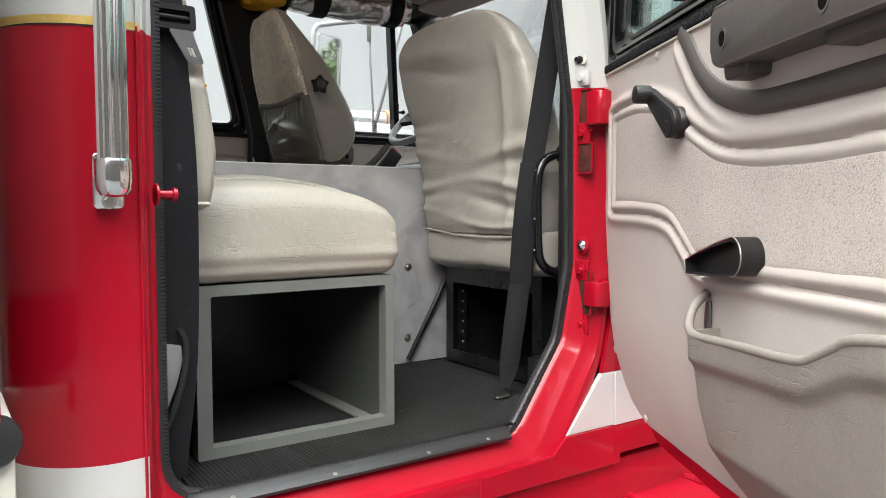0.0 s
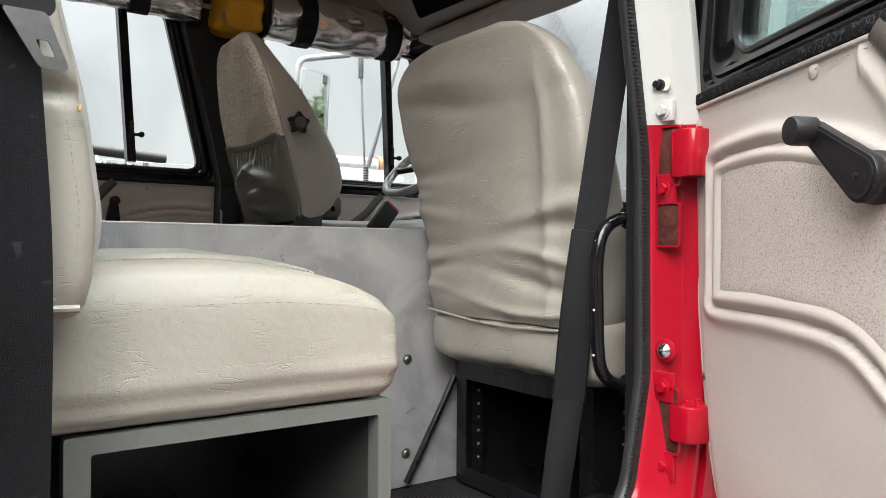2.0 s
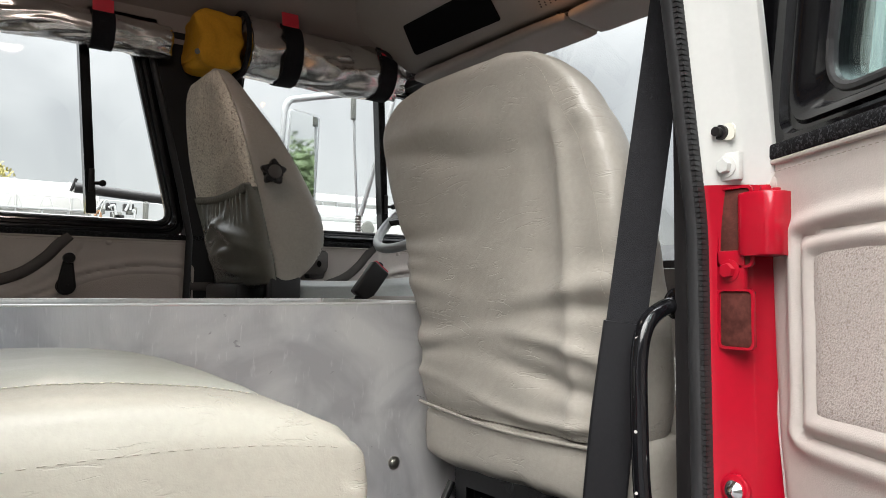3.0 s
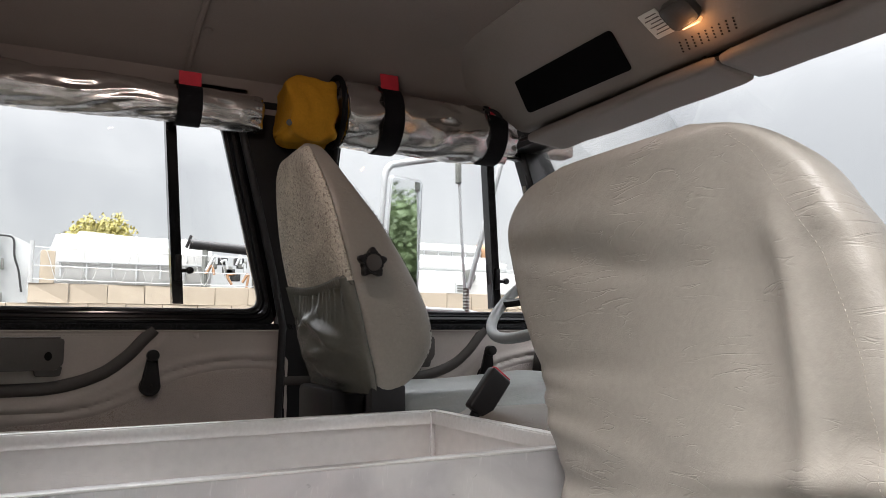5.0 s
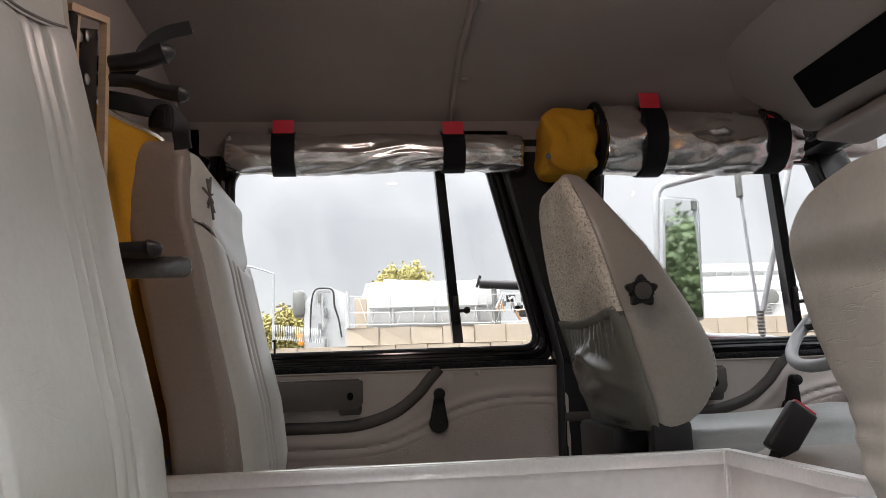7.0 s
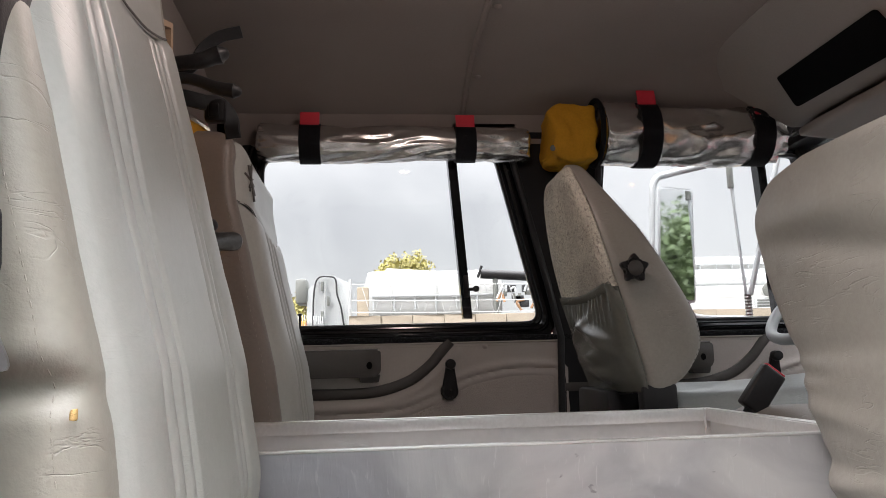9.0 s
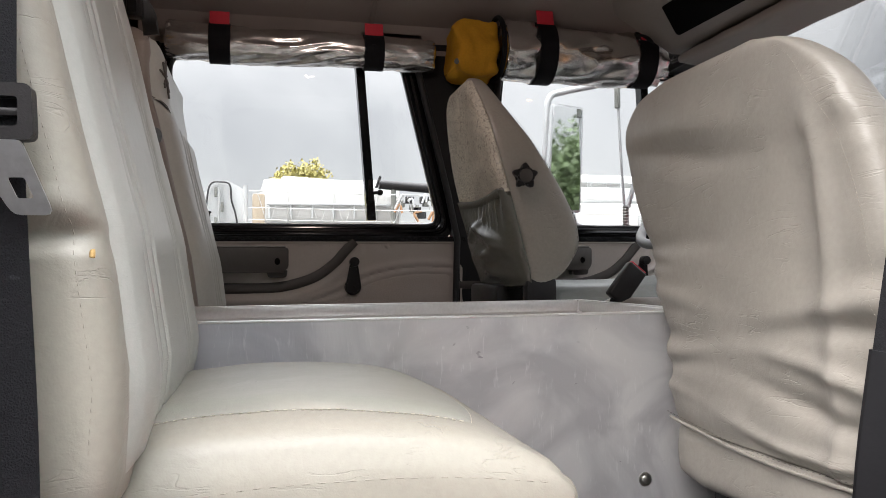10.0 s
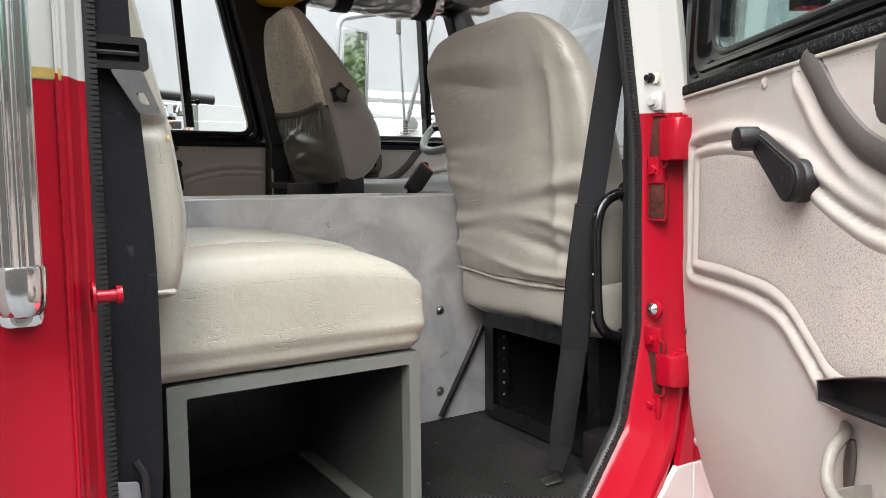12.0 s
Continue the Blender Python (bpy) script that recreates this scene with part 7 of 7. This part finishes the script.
tube(bm, [yard(0.150, 0.117, 25.5), yard(0.26, 0.110, 25.5)], [0.17, 0.17], 16)
part("pipe", bm, PLASTIC, pp, "black pipe")
bm = bmesh.new()
for u in (0.17, 0.235):
    c = yard(u, 0.115, 25.5)
    tube(bm, [(c.x, 25.5, 0.0), c], 0.09, 8)
part("stand", bm, STEEL_GREY, pp)
bm = bmesh.new()
tube(bm, [yard(0.146, 0.112, 25.5), yard(0.152, 0.128, 25.5)], 0.05, 8)
part("flange", bm, PLASTIC, pp)
for k in range(14):
    bm = bmesh.new()
    c = yard(0.180 + 0.048 * random.random(), 0.062 + 0.035 * random.random(), 25.2)
    if k % 2:
        tube(bm, smooth_line([c, c + Vector((0.2 * random.uniform(-1, 1), 0, 0.3)), c + Vector((0.4 * random.uniform(-1, 1), 0, 0.5 * random.uniform(-1, 1)))], 4), 0.045, 6)
    else:
        bx(bm, c.x - 0.15, c.x + 0.15, c.y, c.y + 0.3, c.z - 0.12, c.z + 0.12, 0.02)
    part("machinery", bm, (RUBBER, WEATHERED, STEEL_GREY, RUST)[k % 4], pp)
tk2, p, q = tanker("tank_truck", 0.42, 0.592, 0.125, 0.30, 27.0, "slim white tank with a rusty flange on a parked truck")
bm = bmesh.new()
tube(bm, [(q.x - 0.25, 27, q.z), (q.x - 0.05, 27, q.z)], 0.40, 20)
part("flange", bm, RUST, tk2, "rusty end flange")
wt = thing("white_truck", yard(0.54, 0, 25), "white parked truck seen over the wall", "truck")
wt.location.z = 0
bm = box(yard(0.43, 0, 25).x, yard(0.63, 0, 25).x, 24.8, 26.0, 0.0, 0.62, 0.05)
part("undercarriage", bm, STEEL_BLACK, wt)
a, b = yard(0.40, 0.094, 25), yard(0.66, 0.0, 25)
bm = bmesh.new()
bx(bm, a.x, b.x, 24.6, 26.2, 0.6, a.z, 0.12, 3)
part("body", bm, TANK, wt)
bm = bmesh.new()
bx(bm, a.x + 0.4, b.x - 0.6, 24.9, 26.0, a.z, a.z + 0.42, 0.12, 3)
part("upper_body", bm, WEATHERED, wt)
bm = bmesh.new()
c = yard(0.566, 0.088, 24.5)
disc(bm, c, (0, -1, 0), 0.28, 0.06, 20)
part("hatch", bm, STEEL_GREY, wt, "dark round hatch")
bm = bmesh.new()
c = yard(0.555, 0.066, 24.5)
bx(bm, c.x - 0.3, c.x + 0.3, 24.5, 24.6, c.z - 0.3, c.z + 0.3, 0.02)
grille = part("grille", bm, WEATHERED, wt)
for k in range(5):
    bm = box(c.x - 0.24, c.x + 0.24, 24.48, 24.5, c.z - 0.24 + k * 0.1, c.z - 0.19 + k * 0.1)
    part("slat", bm, STEEL_GREY, grille)


def leaf_cloud(bm, centre, radii, n, size):
    for _ in range(n):
        d = Vector((random.gauss(0, 1), random.gauss(0, 1), random.gauss(0, 1))).normalized()
        k = random.random() ** 0.4
        w = 1 + 0.35 * noise.noise(d * 2.3 + centre)
        p = centre + Vector((d.x * radii[0], d.y * radii[1], d.z * radii[2])) * k * w
        a = Vector((random.gauss(0, 1), random.gauss(0, 1), random.gauss(0, 1))).normalized() * size * random.uniform(0.6, 1.4)
        b = a.orthogonal().normalized() * size * random.uniform(0.5, 1.0)
        bm.faces.new([bm.verts.new(p + v) for v in (a, b, -a, -b)])


def tree(x, y, h, r, mat, label, n=5200, leaf=0.13):
    t = thing("tree", (x, y, 0), label, "tree", "trees in the distance")
    bm = bmesh.new()
    base = Vector((x, y, 0))
    tube(bm, [base, base + Vector((0.05, 0, h * 0.35)), base + Vector((0, 0.1, h * 0.7))], [0.26, 0.2, 0.08], 8)
    for k in range(7):
        a = k * 0.9
        s = base + Vector((0, 0, h * (0.35 + 0.05 * k)))
        tube(bm, [s, s + Vector((math.cos(a) * r * 0.4, math.sin(a) * r * 0.4, h * 0.12)), s + Vector((math.cos(a) * r * 0.75, math.sin(a) * r * 0.75, h * 0.2))], [0.09, 0.06, 0.02], 6)
    part("trunk", bm, BARK, t)
    bm = bmesh.new()
    for k in range(9):
        a = k * 2.4
        c = base + Vector((math.cos(a) * r * 0.5, math.sin(a) * r * 0.5, h * (0.50 + 0.36 * (k / 9))))
        leaf_cloud(bm, c, (r * 0.62, r * 0.62, h * 0.17), n // 9, leaf)
    part("crown", bm, mat, t, "", 180, False)
    return t


p = yard(0.034, 0, 48)
tree(p.x + 0.3, 48, 9.1, 1.95, LEAF, "yellow-green autumn tree behind the tanks", 16000, 0.11)
for u, h in ((-0.16, 6.9), (-0.125, 7.3), (-0.098, 7.9)):
    p = yard(u, 0, 60)
    tree(p.x, 60, h, 2.4, LEAF, "low yellowing tree along the yard's edge", 3600, 0.13)
for k, (x, y, h) in enumerate(((34, -8, 10), (37, -11, 12), (40, -14.5, 11), (43, -18, 12.5), (47, -21, 11), (50, -26, 12))):
    tree(x, y, h, 3.6, LEAF_GREEN, "full green tree across the yard", 4200, 0.2)
lamp_post = thing("street_lamp", yard(-0.126, 0, 55), "slim grey street lamp with a curved arm", "street lamp")
bm = bmesh.new()
top = yard(-0.126, 0.137, 55)
tube(bm, [(top.x, 55, 0), (top.x, 55, top.z)], 0.09, 8)
part("pole", bm, GREY_PAINT, lamp_post)
bm = bmesh.new()
tube(bm, smooth_line([top, yard(-0.138, 0.142, 55), yard(-0.154, 0.147, 55)], 4), 0.06, 8)
part("arm", bm, GREY_PAINT, lamp_post)
bm = bmesh.new()
e = yard(-0.157, 0.147, 55)
bx(bm, e.x - 0.45, e.x + 0.25, 54.85, 55.15, e.z - 0.06, e.z + 0.08, 0.04)
part("lamp_head", bm, GREY_PAINT, lamp_post)
up = thing("utility_pole", yard(-0.113, 0, 90), "far wooden utility pole with a crossarm", "utility pole")
bm = bmesh.new()
t = yard(-0.113, 0.098, 90)
tube(bm, [(t.x, 90, 0), t], 0.15, 6)
part("pole", bm, BARK, up)
bm = bmesh.new()
bx(bm, t.x - 0.9, t.x + 0.9, 89.9, 90.1, t.z - 0.5, t.z - 0.3)
part("crossarm", bm, BARK, up)
